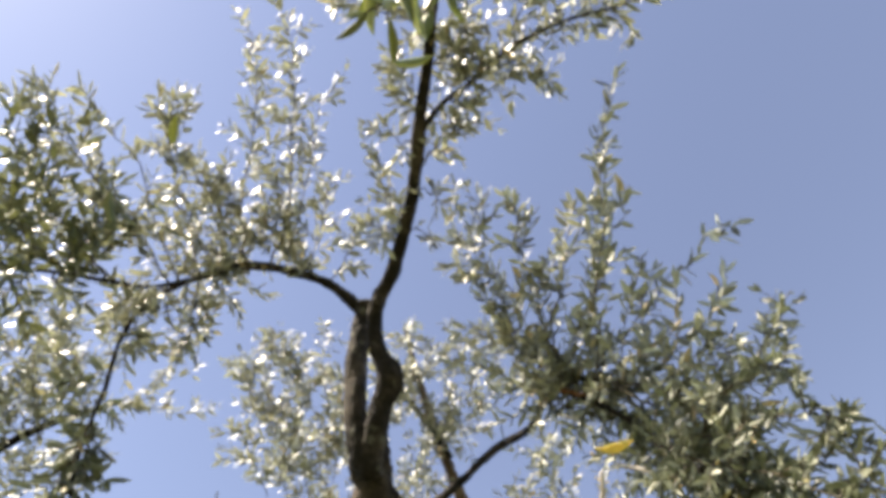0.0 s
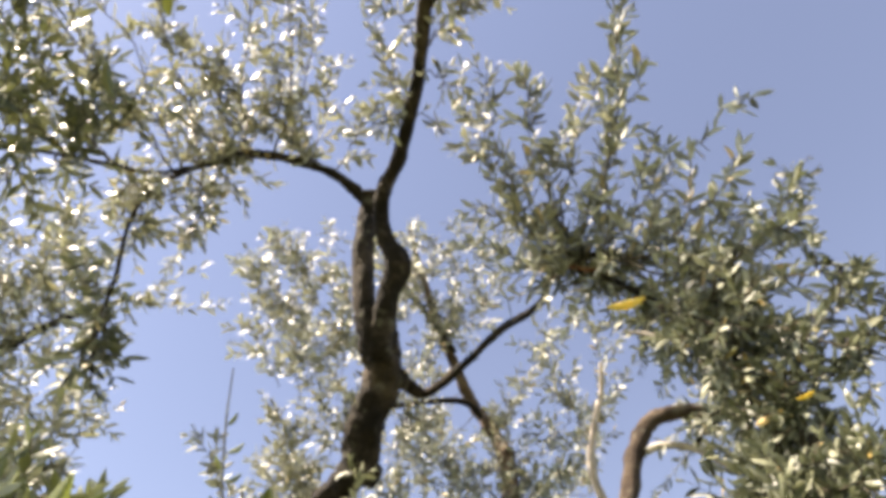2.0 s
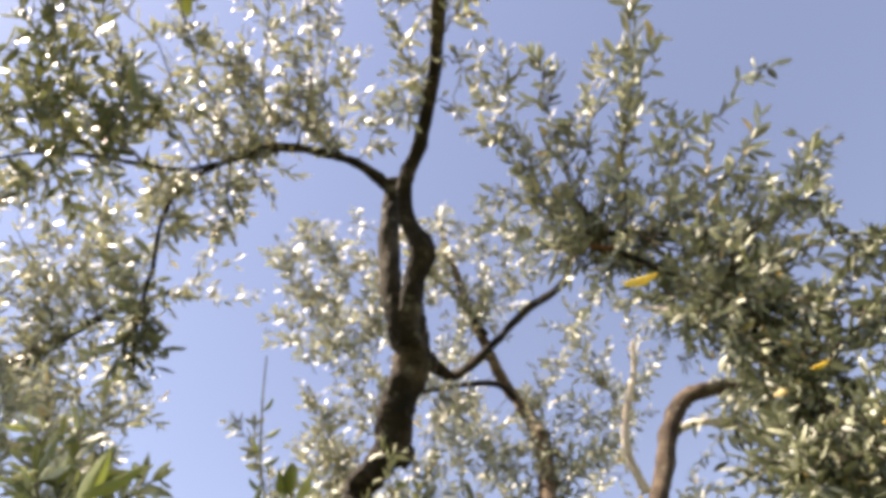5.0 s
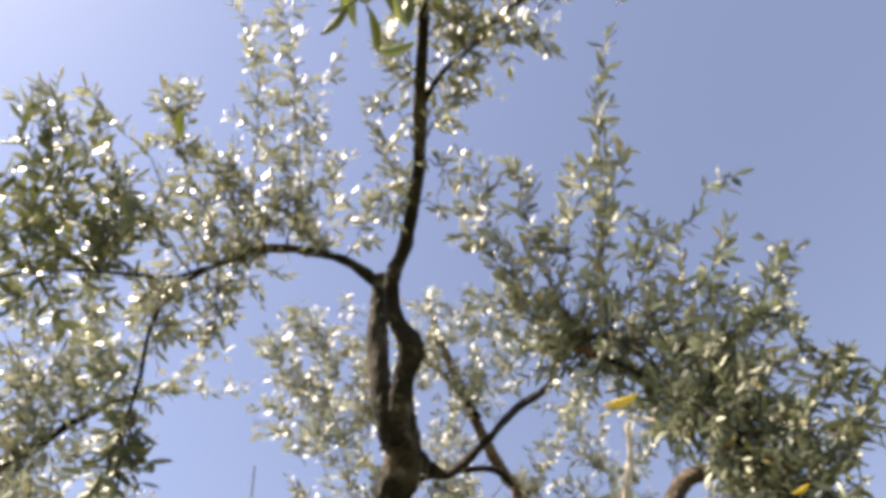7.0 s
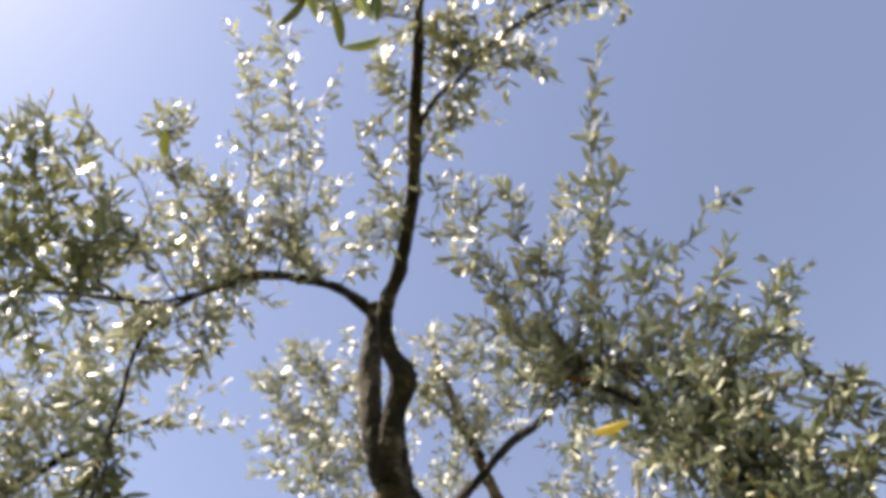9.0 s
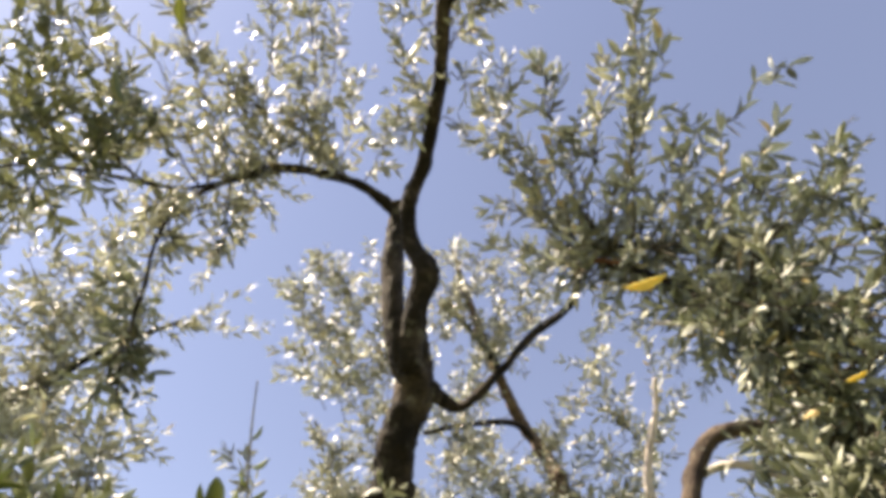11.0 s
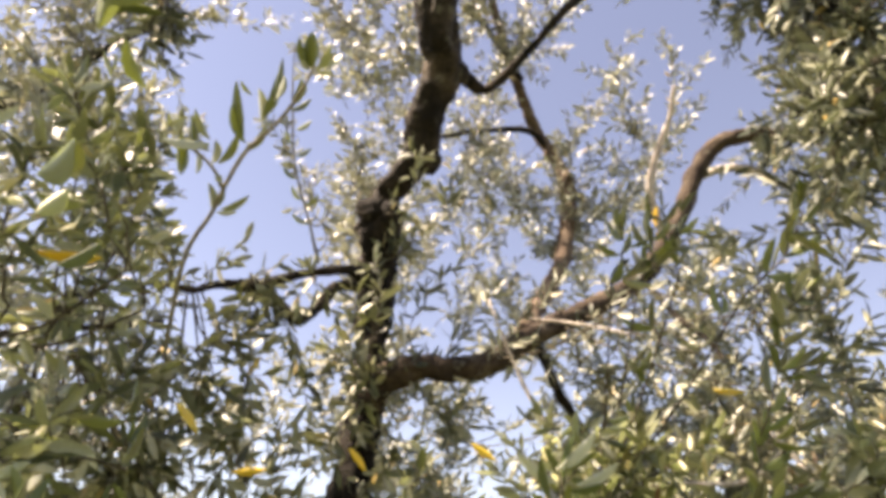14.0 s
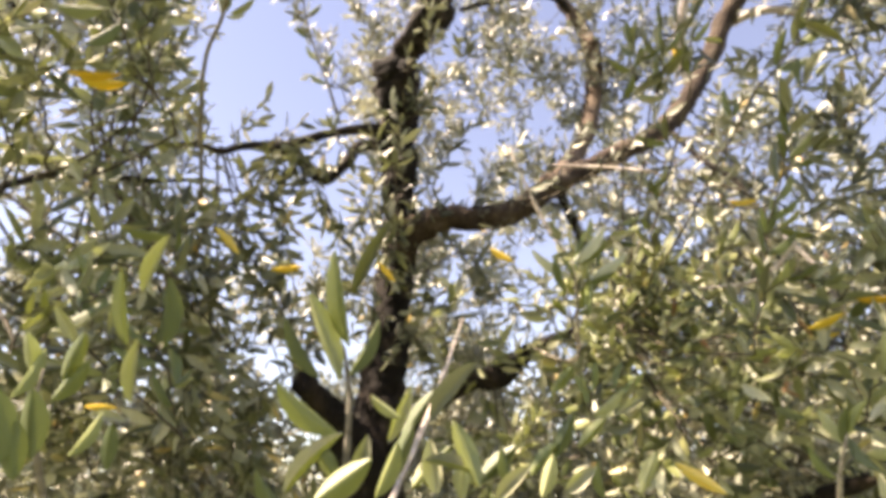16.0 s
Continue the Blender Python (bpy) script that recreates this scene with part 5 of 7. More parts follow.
spray(backstem, [(-0.37, 2.66, 1.71), (-0.37, 2.59, 1.82), (-0.36, 2.54, 1.94)], 19, 0.22, leaf=0.074, sunny=0.7)
spray(backstem, [(0.03, 2.70, 1.78), (0.08, 2.63, 1.89), (0.14, 2.58, 2.01)], 19, 0.22, leaf=0.074, sunny=0.7)
spray(backstem, [(0.33, 2.85, 1.77), (0.37, 2.77, 1.89), (0.43, 2.71, 2.01)], 19, 0.22, leaf=0.074, sunny=0.7)
spray(backstem, [(0.83, 2.68, 1.78), (0.88, 2.58, 1.90), (0.96, 2.50, 2.00)], 19, 0.22, leaf=0.074, sunny=0.7)
spray(backstem, [(0.98, 2.13, 1.59), (1.00, 2.06, 1.68), (1.05, 2.00, 1.77)], 19, 0.22, leaf=0.074, sunny=0.7)
spray(backstem, [(1.35, 2.65, 1.63), (1.36, 2.57, 1.74), (1.39, 2.50, 1.85)], 19, 0.22, leaf=0.074, sunny=0.7)
spray(backstem, [(1.58, 2.49, 1.69), (1.53, 2.44, 1.80), (1.49, 2.41, 1.91)], 19, 0.22, leaf=0.074, sunny=0.7)
spray(backstem, [(-0.22, 2.41, 1.45), (-0.20, 2.36, 1.55), (-0.17, 2.34, 1.66)], 19, 0.22, leaf=0.074, sunny=0.7)
spray(backstem, [(-0.05, 2.57, 1.51), (-0.10, 2.52, 1.62), (-0.18, 2.48, 1.73)], 19, 0.22, leaf=0.074, sunny=0.7)
spray(backstem, [(0.29, 2.81, 1.40), (0.35, 2.75, 1.52), (0.42, 2.71, 1.64)], 19, 0.22, leaf=0.074, sunny=0.7)
spray(backstem, [(0.58, 2.46, 1.43), (0.60, 2.41, 1.54), (0.62, 2.37, 1.64)], 19, 0.22, leaf=0.074, sunny=0.7)
spray(backstem, [(0.93, 2.40, 1.34), (0.89, 2.36, 1.44), (0.83, 2.36, 1.54)], 19, 0.22, leaf=0.074, sunny=0.7)
spray(backstem, [(1.31, 2.42, 1.47), (1.31, 2.36, 1.57), (1.31, 2.32, 1.68)], 19, 0.22, leaf=0.074, sunny=0.7)
spray(backstem, [(1.54, 2.28, 1.40), (1.51, 2.23, 1.49), (1.49, 2.21, 1.59)], 19, 0.22, leaf=0.074, sunny=0.7)
spray(lowright, [(0.30, 1.60, 1.96), (0.30, 1.55, 2.01), (0.30, 1.51, 2.06)], 6, 0.14, leaf=0.062, sunny=1.0)
spray(lowright, [(0.42, 1.41, 1.90), (0.43, 1.35, 1.94), (0.45, 1.31, 1.98)], 6, 0.14, leaf=0.062, sunny=1.0)
spray(lowright, [(0.68, 1.47, 1.83), (0.64, 1.43, 1.88), (0.60, 1.42, 1.94)], 6, 0.14, leaf=0.062, sunny=1.0)
spray(lowright, [(0.79, 1.13, 1.82), (0.78, 1.08, 1.85), (0.78, 1.05, 1.89)], 6, 0.14, leaf=0.062, sunny=1.0)
spray(lowright, [(0.58, 1.56, 1.76), (0.54, 1.53, 1.81), (0.49, 1.51, 1.87)], 6, 0.14, leaf=0.062, sunny=1.0)
spray(lowright, [(0.65, 1.53, 1.60), (0.63, 1.50, 1.66), (0.60, 1.48, 1.71)], 6, 0.14, leaf=0.062, sunny=1.0)
spray(lowright, [(0.83, 1.44, 1.59), (0.83, 1.39, 1.64), (0.85, 1.35, 1.68)], 6, 0.14, leaf=0.062, sunny=1.0)
spray(lowright, [(0.17, 1.51, 1.48), (0.15, 1.48, 1.53), (0.12, 1.47, 1.58)], 6, 0.14, leaf=0.062, sunny=1.0)
spray(lowright, [(0.41, 1.46, 1.47), (0.41, 1.43, 1.52), (0.40, 1.42, 1.57)], 6, 0.14, leaf=0.062, sunny=1.0)
spray(lowright, [(0.62, 1.53, 1.44), (0.63, 1.49, 1.49), (0.66, 1.46, 1.54)], 6, 0.14, leaf=0.062, sunny=1.0)
spray(lowright, [(0.80, 1.38, 1.44), (0.80, 1.34, 1.48), (0.81, 1.32, 1.53)], 6, 0.14, leaf=0.062, sunny=1.0)
spray(right_limb, [(0.88, 1.12, 2.46), (0.87, 1.06, 2.48), (0.88, 1.00, 2.50)], 9, 0.17, leaf=0.066, sunny=0.8)
spray(right_limb, [(1.10, 1.38, 2.44), (1.07, 1.31, 2.48), (1.05, 1.26, 2.52)], 9, 0.17, leaf=0.066, sunny=0.8)
spray(right_limb, [(0.84, 1.37, 2.33), (0.81, 1.31, 2.38), (0.79, 1.26, 2.43)], 9, 0.17, leaf=0.066, sunny=0.8)
spray(right_limb, [(0.97, 1.34, 2.22), (0.93, 1.29, 2.27), (0.90, 1.25, 2.32)], 9, 0.17, leaf=0.066, sunny=0.8)
spray(right_limb, [(0.90, 1.50, 2.24), (0.87, 1.44, 2.30), (0.83, 1.40, 2.36)], 9, 0.17, leaf=0.066, sunny=0.8)
spray(right_limb, [(1.27, 1.76, 2.39), (1.23, 1.69, 2.45), (1.20, 1.64, 2.52)], 9, 0.17, leaf=0.066, sunny=0.8)
spray(right_limb, [(1.10, 1.78, 2.11), (1.07, 1.71, 2.18), (1.06, 1.66, 2.25)], 9, 0.17, leaf=0.066, sunny=0.8)
spray(right_limb, [(1.21, 1.68, 2.15), (1.18, 1.62, 2.21), (1.15, 1.58, 2.28)], 9, 0.17, leaf=0.066, sunny=0.8)
spray(backstem, [(-0.40, 2.67, 4.13), (-0.42, 2.49, 4.21), (-0.44, 2.34, 4.30)], 14, 0.22, leaf=0.074)
spray(backstem, [(-0.49, 3.03, 3.90), (-0.49, 2.86, 4.00), (-0.50, 2.71, 4.11)], 14, 0.22, leaf=0.074)
spray(backstem, [(-0.35, 3.31, 3.96), (-0.42, 3.12, 4.07), (-0.52, 2.96, 4.18)], 14, 0.22, leaf=0.074)
spray(backstem, [(-0.26, 3.17, 3.36), (-0.34, 3.02, 3.47), (-0.46, 2.89, 3.59)], 14, 0.22, leaf=0.074, sunny=0.8)
spray(backstem, [(-0.48, 3.26, 3.19), (-0.47, 3.12, 3.31), (-0.46, 3.01, 3.44)], 14, 0.22, leaf=0.074, sunny=0.8)
spray(backstem, [(-0.12, 3.46, 3.26), (-0.20, 3.31, 3.39), (-0.31, 3.19, 3.52)], 14, 0.22, leaf=0.074, sunny=0.8)
spray(backstem, [(-0.66, 3.65, 2.85), (-0.58, 3.53, 2.99), (-0.48, 3.45, 3.14)], 14, 0.22, leaf=0.074, sunny=0.8)
spray(backstem, [(-0.33, 3.38, 2.94), (-0.35, 3.25, 3.07), (-0.38, 3.15, 3.20)], 14, 0.22, leaf=0.074, sunny=0.8)
spray(backstem, [(-0.72, 2.64, 4.81), (-0.75, 2.43, 4.87), (-0.80, 2.25, 4.95)], 14, 0.26, leaf=0.074)
spray(backstem, [(-0.42, 2.75, 5.07), (-0.49, 2.53, 5.13), (-0.59, 2.33, 5.20)], 14, 0.26, leaf=0.074)
spray(backstem, [(-0.59, 3.01, 4.55), (-0.67, 2.80, 4.62), (-0.79, 2.62, 4.71)], 14, 0.26, leaf=0.074)
spray(backstem, [(-0.32, 2.96, 4.64), (-0.24, 2.76, 4.73), (-0.11, 2.57, 4.84)], 14, 0.26, leaf=0.074)
spray(backstem, [(-0.23, 3.31, 4.25), (-0.27, 3.12, 4.35), (-0.31, 2.96, 4.47)], 14, 0.26, leaf=0.074)
spray(backstem, [(-0.52, 3.67, 3.92), (-0.56, 3.49, 4.04), (-0.63, 3.34, 4.17)], 14, 0.26, leaf=0.074)
spray(backstem, [(-0.23, 3.46, 3.77), (-0.31, 3.29, 3.88), (-0.42, 3.15, 4.00)], 14, 0.26, leaf=0.074)
spray(backstem, [(-0.58, 3.70, 3.73), (-0.52, 3.54, 3.86), (-0.44, 3.41, 4.00)], 14, 0.26, leaf=0.074)
spray(backstem, [(-0.25, 3.49, 3.61), (-0.30, 3.33, 3.72), (-0.38, 3.20, 3.84)], 14, 0.26, leaf=0.074)
spray(far_left, [(-2.29, 1.44, 4.45), (-2.24, 1.29, 4.45), (-2.23, 1.17, 4.47)], 10, 0.24, leaf=0.074)
spray(far_left, [(-1.86, 1.38, 4.23), (-1.83, 1.24, 4.23), (-1.83, 1.12, 4.24)], 10, 0.24, leaf=0.074)
spray(far_left, [(-1.61, 1.40, 4.44), (-1.57, 1.26, 4.44), (-1.54, 1.14, 4.47)], 10, 0.24, leaf=0.074)
spray(far_left, [(-2.29, 1.72, 4.26), (-2.18, 1.58, 4.32), (-2.08, 1.47, 4.41)], 10, 0.24, leaf=0.074)
spray(far_left, [(-2.01, 1.82, 4.43), (-1.96, 1.66, 4.46), (-1.93, 1.52, 4.51)], 10, 0.24, leaf=0.074)
spray(far_left, [(-1.85, 2.03, 4.82), (-1.76, 1.86, 4.87), (-1.67, 1.71, 4.94)], 10, 0.24, leaf=0.074)
spray(far_left, [(-2.36, 1.98, 4.32), (-2.31, 1.81, 4.36), (-2.29, 1.67, 4.41)], 10, 0.24, leaf=0.074)
spray(far_left, [(-1.94, 1.73, 4.08), (-1.92, 1.58, 4.10), (-1.91, 1.45, 4.14)], 10, 0.24, leaf=0.074)
spray(far_left, [(-1.57, 1.83, 4.15), (-1.50, 1.69, 4.20), (-1.42, 1.57, 4.28)], 10, 0.24, leaf=0.074)
spray(far_left, [(-2.04, 1.82, 3.77), (-2.02, 1.67, 3.80), (-2.04, 1.54, 3.83)], 10, 0.24, leaf=0.074)
spray(far_left, [(-2.27, 2.45, 4.17), (-2.20, 2.29, 4.24), (-2.15, 2.15, 4.34)], 10, 0.24, leaf=0.074)
spray(far_left, [(-1.79, 2.18, 4.06), (-1.77, 2.02, 4.11), (-1.77, 1.87, 4.17)], 10, 0.24, leaf=0.074)
spray(far_left, [(-2.50, 2.42, 3.78), (-2.43, 2.27, 3.86), (-2.37, 2.16, 3.97)], 10, 0.24, leaf=0.074)
spray(far_left, [(-1.97, 2.20, 3.62), (-1.91, 2.07, 3.70), (-1.86, 1.96, 3.80)], 10, 0.24, leaf=0.074)
spray(far_left, [(-1.91, 2.73, 3.96), (-1.92, 2.54, 4.02), (-1.98, 2.37, 4.09)], 10, 0.24, leaf=0.074)
spray(far_left, [(-1.72, 2.30, 1.44), (-1.71, 2.24, 1.53), (-1.71, 2.20, 1.63)], 13, 0.22, leaf=0.074, sunny=0.7)
spray(far_left, [(-1.70, 2.67, 1.45), (-1.68, 2.60, 1.56), (-1.67, 2.56, 1.68)], 13, 0.22, leaf=0.074, sunny=0.7)
spray(far_left, [(-1.17, 2.39, 1.47), (-1.13, 2.35, 1.57), (-1.09, 2.34, 1.67)], 13, 0.22, leaf=0.074, sunny=0.7)
spray(far_left, [(-1.28, 2.92, 1.56), (-1.32, 2.83, 1.68), (-1.40, 2.74, 1.81)], 13, 0.22, leaf=0.074, sunny=0.7)
spray(far_left, [(-0.95, 2.99, 1.48), (-0.95, 2.92, 1.61), (-0.97, 2.87, 1.73)], 13, 0.22, leaf=0.074, sunny=0.7)
spray(far_left, [(-1.63, 2.18, 1.36), (-1.61, 2.13, 1.46), (-1.60, 2.10, 1.55)], 13, 0.22, leaf=0.074, sunny=0.7)
spray(far_left, [(-1.45, 2.32, 1.29), (-1.45, 2.26, 1.39), (-1.47, 2.22, 1.49)], 13, 0.22, leaf=0.074, sunny=0.7)
spray(far_left, [(-1.46, 2.73, 1.22), (-1.41, 2.70, 1.34), (-1.36, 2.69, 1.45)], 13, 0.22, leaf=0.074, sunny=0.7)
spray(far_left, [(-1.01, 2.49, 1.32), (-0.97, 2.45, 1.42), (-0.92, 2.44, 1.53)], 13, 0.22, leaf=0.074, sunny=0.7)
spray(far_left, [(-0.82, 2.58, 1.36), (-0.86, 2.51, 1.47), (-0.92, 2.46, 1.58)], 13, 0.22, leaf=0.074, sunny=0.7)
spray(backstem, [(-0.49, 2.48, 1.34), (-0.46, 2.43, 1.44), (-0.40, 2.42, 1.55)], 19, 0.22, leaf=0.074, sunny=0.7)
spray(backstem, [(-0.38, 2.90, 1.35), (-0.36, 2.85, 1.47), (-0.33, 2.82, 1.59)], 19, 0.22, leaf=0.074, sunny=0.7)
spray(backstem, [(0.02, 2.42, 1.40), (0.02, 2.37, 1.50), (0.03, 2.34, 1.61)], 19, 0.22, leaf=0.074, sunny=0.7)
spray(backstem, [(0.24, 2.63, 1.42), (0.22, 2.58, 1.53), (0.19, 2.55, 1.64)], 19, 0.22, leaf=0.074, sunny=0.7)
spray(backstem, [(0.38, 2.61, 1.40), (0.38, 2.56, 1.51), (0.38, 2.53, 1.62)], 19, 0.22, leaf=0.074, sunny=0.7)
spray(backstem, [(0.85, 2.88, 1.37), (0.88, 2.81, 1.49), (0.95, 2.75, 1.61)], 19, 0.22, leaf=0.074, sunny=0.7)
spray(backstem, [(1.06, 2.61, 1.34), (1.06, 2.55, 1.44), (1.07, 2.51, 1.55)], 19, 0.22, leaf=0.074, sunny=0.7)
spray(backstem, [(1.23, 2.48, 1.38), (1.24, 2.41, 1.48), (1.27, 2.37, 1.59)], 19, 0.22, leaf=0.074, sunny=0.7)
spray(backstem, [(1.22, 2.14, 1.40), (1.19, 2.10, 1.49), (1.15, 2.09, 1.58)], 19, 0.22, leaf=0.074, sunny=0.7)
spray(backstem, [(-0.63, 2.78, 1.19), (-0.60, 2.74, 1.30), (-0.56, 2.72, 1.41)], 19, 0.22, leaf=0.074, sunny=0.7)
spray(backstem, [(-0.33, 2.53, 1.16), (-0.30, 2.50, 1.27), (-0.27, 2.48, 1.37)], 19, 0.22, leaf=0.074, sunny=0.7)
spray(backstem, [(-0.15, 2.79, 1.15), (-0.09, 2.75, 1.27), (0.00, 2.73, 1.38)], 19, 0.22, leaf=0.074, sunny=0.7)
spray(backstem, [(0.31, 2.88, 1.15), (0.34, 2.83, 1.26), (0.39, 2.80, 1.38)], 19, 0.22, leaf=0.074, sunny=0.7)
spray(backstem, [(0.49, 2.67, 1.23), (0.54, 2.61, 1.34), (0.61, 2.57, 1.45)], 19, 0.22, leaf=0.074, sunny=0.7)
spray(backstem, [(0.65, 2.64, 1.13), (0.64, 2.60, 1.24), (0.63, 2.58, 1.34)], 19, 0.22, leaf=0.074, sunny=0.7)
spray(backstem, [(0.78, 2.39, 1.23), (0.79, 2.33, 1.33), (0.82, 2.30, 1.42)], 19, 0.22, leaf=0.074, sunny=0.7)
spray(backstem, [(1.20, 2.49, 1.15), (1.19, 2.44, 1.25), (1.18, 2.42, 1.35)], 19, 0.22, leaf=0.074, sunny=0.7)
spray(backstem, [(1.26, 2.43, 1.18), (1.27, 2.37, 1.28), (1.31, 2.32, 1.38)], 19, 0.22, leaf=0.074, sunny=0.7)
spray(far_left, [(-2.44, 2.89, 2.21), (-2.41, 2.77, 2.36), (-2.41, 2.66, 2.50)], 14, 0.34, leaf=0.074, sunny=0.7)
spray(far_left, [(-2.66, 3.71, 2.48), (-2.65, 3.54, 2.67), (-2.69, 3.38, 2.85)], 11, 0.34, leaf=0.074)
spray(far_left, [(-1.75, 3.34, 2.33), (-1.78, 3.19, 2.49), (-1.85, 3.04, 2.66)], 14, 0.34, leaf=0.074, sunny=0.7)
spray(far_left, [(-1.65, 4.23, 2.52), (-1.57, 4.09, 2.75), (-1.49, 3.99, 2.98)], 11, 0.34, leaf=0.074)
spray(far_left, [(-1.06, 3.96, 2.56), (-0.95, 3.83, 2.77), (-0.82, 3.73, 2.99)], 11, 0.34, leaf=0.074)
spray(far_left, [(-2.74, 3.28, 2.15), (-2.65, 3.20, 2.33), (-2.55, 3.16, 2.52)], 14, 0.34, leaf=0.074, sunny=0.7)
spray(far_left, [(-2.13, 3.00, 2.14), (-2.09, 2.89, 2.29), (-2.06, 2.81, 2.46)], 14, 0.34, leaf=0.074, sunny=0.7)
spray(far_left, [(-1.74, 3.34, 2.16), (-1.70, 3.23, 2.34), (-1.66, 3.15, 2.52)], 14, 0.34, leaf=0.074, sunny=0.7)
spray(far_left, [(-1.54, 4.15, 2.16), (-1.60, 3.99, 2.37), (-1.70, 3.84, 2.58)], 14, 0.34, leaf=0.074, sunny=0.7)
spray(far_left, [(-2.72, 3.41, 1.73), (-2.65, 3.34, 1.91), (-2.57, 3.32, 2.10)], 14, 0.34, leaf=0.074, sunny=0.7)
spray(far_left, [(-2.57, 3.81, 1.79), (-2.55, 3.69, 1.99), (-2.54, 3.61, 2.19)], 14, 0.34, leaf=0.074, sunny=0.7)
spray(far_left, [(-1.84, 3.29, 1.85), (-1.87, 3.16, 2.02), (-1.93, 3.04, 2.19)], 14, 0.34, leaf=0.074, sunny=0.7)
spray(far_left, [(-1.42, 3.44, 1.76), (-1.37, 3.36, 1.94), (-1.31, 3.31, 2.13)], 14, 0.34, leaf=0.074, sunny=0.7)
spray(far_left, [(-0.98, 4.46, 1.77), (-0.92, 4.35, 2.01), (-0.85, 4.28, 2.24)], 14, 0.34, leaf=0.074, sunny=0.7)
spray(far_left, [(-2.52, 3.55, 1.43), (-2.44, 3.49, 1.61), (-2.36, 3.48, 1.79)], 14, 0.34, leaf=0.074, sunny=0.7)
spray(far_left, [(-2.06, 3.04, 1.60), (-2.07, 2.94, 1.75), (-2.11, 2.84, 1.91)], 14, 0.34, leaf=0.074, sunny=0.7)
spray(far_left, [(-2.01, 3.93, 1.53), (-1.96, 3.85, 1.73), (-1.91, 3.81, 1.94)], 14, 0.34, leaf=0.074, sunny=0.7)
spray(far_left, [(-1.62, 3.93, 1.54), (-1.63, 3.83, 1.74), (-1.66, 3.75, 1.94)], 14, 0.34, leaf=0.074, sunny=0.7)
spray(far_left, [(-2.78, 3.85, 1.24), (-2.71, 3.79, 1.43), (-2.63, 3.79, 1.62)], 14, 0.34, leaf=0.074, sunny=0.7)
spray(far_left, [(-2.43, 3.73, 1.18), (-2.45, 3.63, 1.37), (-2.49, 3.55, 1.55)], 14, 0.34, leaf=0.074, sunny=0.7)
spray(far_left, [(-1.87, 3.56, 1.25), (-1.83, 3.50, 1.42), (-1.78, 3.47, 1.60)], 14, 0.34, leaf=0.074, sunny=0.7)
spray(far_left, [(-1.20, 3.76, 1.24), (-1.19, 3.69, 1.43), (-1.19, 3.64, 1.62)], 14, 0.34, leaf=0.074, sunny=0.7)
spray(far_left, [(-0.90, 4.19, 1.11), (-0.93, 4.11, 1.32), (-0.99, 4.05, 1.53)], 14, 0.34, leaf=0.074, sunny=0.7)
spray(backstem, [(-1.01, 4.02, 2.30), (-1.08, 3.86, 2.51), (-1.20, 3.72, 2.71)], 19, 0.34, leaf=0.074, sunny=0.8)
spray(backstem, [(-0.45, 4.25, 2.53), (-0.53, 4.09, 2.75), (-0.65, 3.95, 2.97)], 19, 0.34, leaf=0.074, sunny=0.8)
spray(backstem, [(1.01, 3.41, 2.14), (1.04, 3.28, 2.31), (1.11, 3.18, 2.48)], 19, 0.34, leaf=0.074, sunny=0.8)
spray(backstem, [(1.54, 3.49, 2.34), (1.52, 3.36, 2.52), (1.50, 3.26, 2.70)], 19, 0.34, leaf=0.074, sunny=0.8)
spray(backstem, [(1.79, 3.14, 2.13), (1.74, 3.05, 2.29), (1.68, 2.98, 2.47)], 19, 0.34, leaf=0.074, sunny=0.8)
spray(backstem, [(2.50, 3.28, 2.16), (2.43, 3.18, 2.33), (2.35, 3.13, 2.52)], 19, 0.34, leaf=0.074, sunny=0.8)
spray(backstem, [(-0.38, 4.00, 2.15), (-0.31, 3.89, 2.36), (-0.22, 3.79, 2.57)], 19, 0.34, leaf=0.074, sunny=0.8)
spray(backstem, [(0.66, 3.53, 2.05), (0.71, 3.41, 2.23), (0.78, 3.31, 2.41)], 19, 0.34, leaf=0.074, sunny=0.8)
spray(backstem, [(1.27, 4.40, 1.93), (1.35, 4.25, 2.15), (1.47, 4.12, 2.36)], 19, 0.34, leaf=0.074, sunny=0.8)
spray(backstem, [(1.72, 4.16, 1.86), (1.77, 4.02, 2.06), (1.87, 3.88, 2.26)], 19, 0.34, leaf=0.074, sunny=0.8)
spray(backstem, [(1.89, 3.64, 1.85), (1.94, 3.50, 2.03), (2.03, 3.36, 2.20)], 19, 0.34, leaf=0.074, sunny=0.8)
spray(backstem, [(2.44, 3.29, 1.93), (2.39, 3.19, 2.09), (2.35, 3.13, 2.27)], 19, 0.34, leaf=0.074, sunny=0.8)
spray(backstem, [(-0.55, 4.11, 1.78), (-0.63, 3.99, 2.00), (-0.75, 3.89, 2.21)], 19, 0.34, leaf=0.074, sunny=0.8)
spray(backstem, [(0.10, 4.67, 1.59), (0.04, 4.56, 1.83), (-0.06, 4.49, 2.08)], 24, 0.34, leaf=0.074, sunny=0.7)
spray(backstem, [(0.53, 4.73, 1.61), (0.55, 4.62, 1.85), (0.60, 4.54, 2.09)], 24, 0.34, leaf=0.074, sunny=0.7)
spray(backstem, [(1.16, 4.56, 1.76), (1.25, 4.42, 1.99), (1.39, 4.30, 2.22)], 19, 0.34, leaf=0.074, sunny=0.8)
spray(backstem, [(1.43, 3.86, 1.72), (1.39, 3.77, 1.92), (1.35, 3.71, 2.12)], 19, 0.34, leaf=0.074, sunny=0.8)
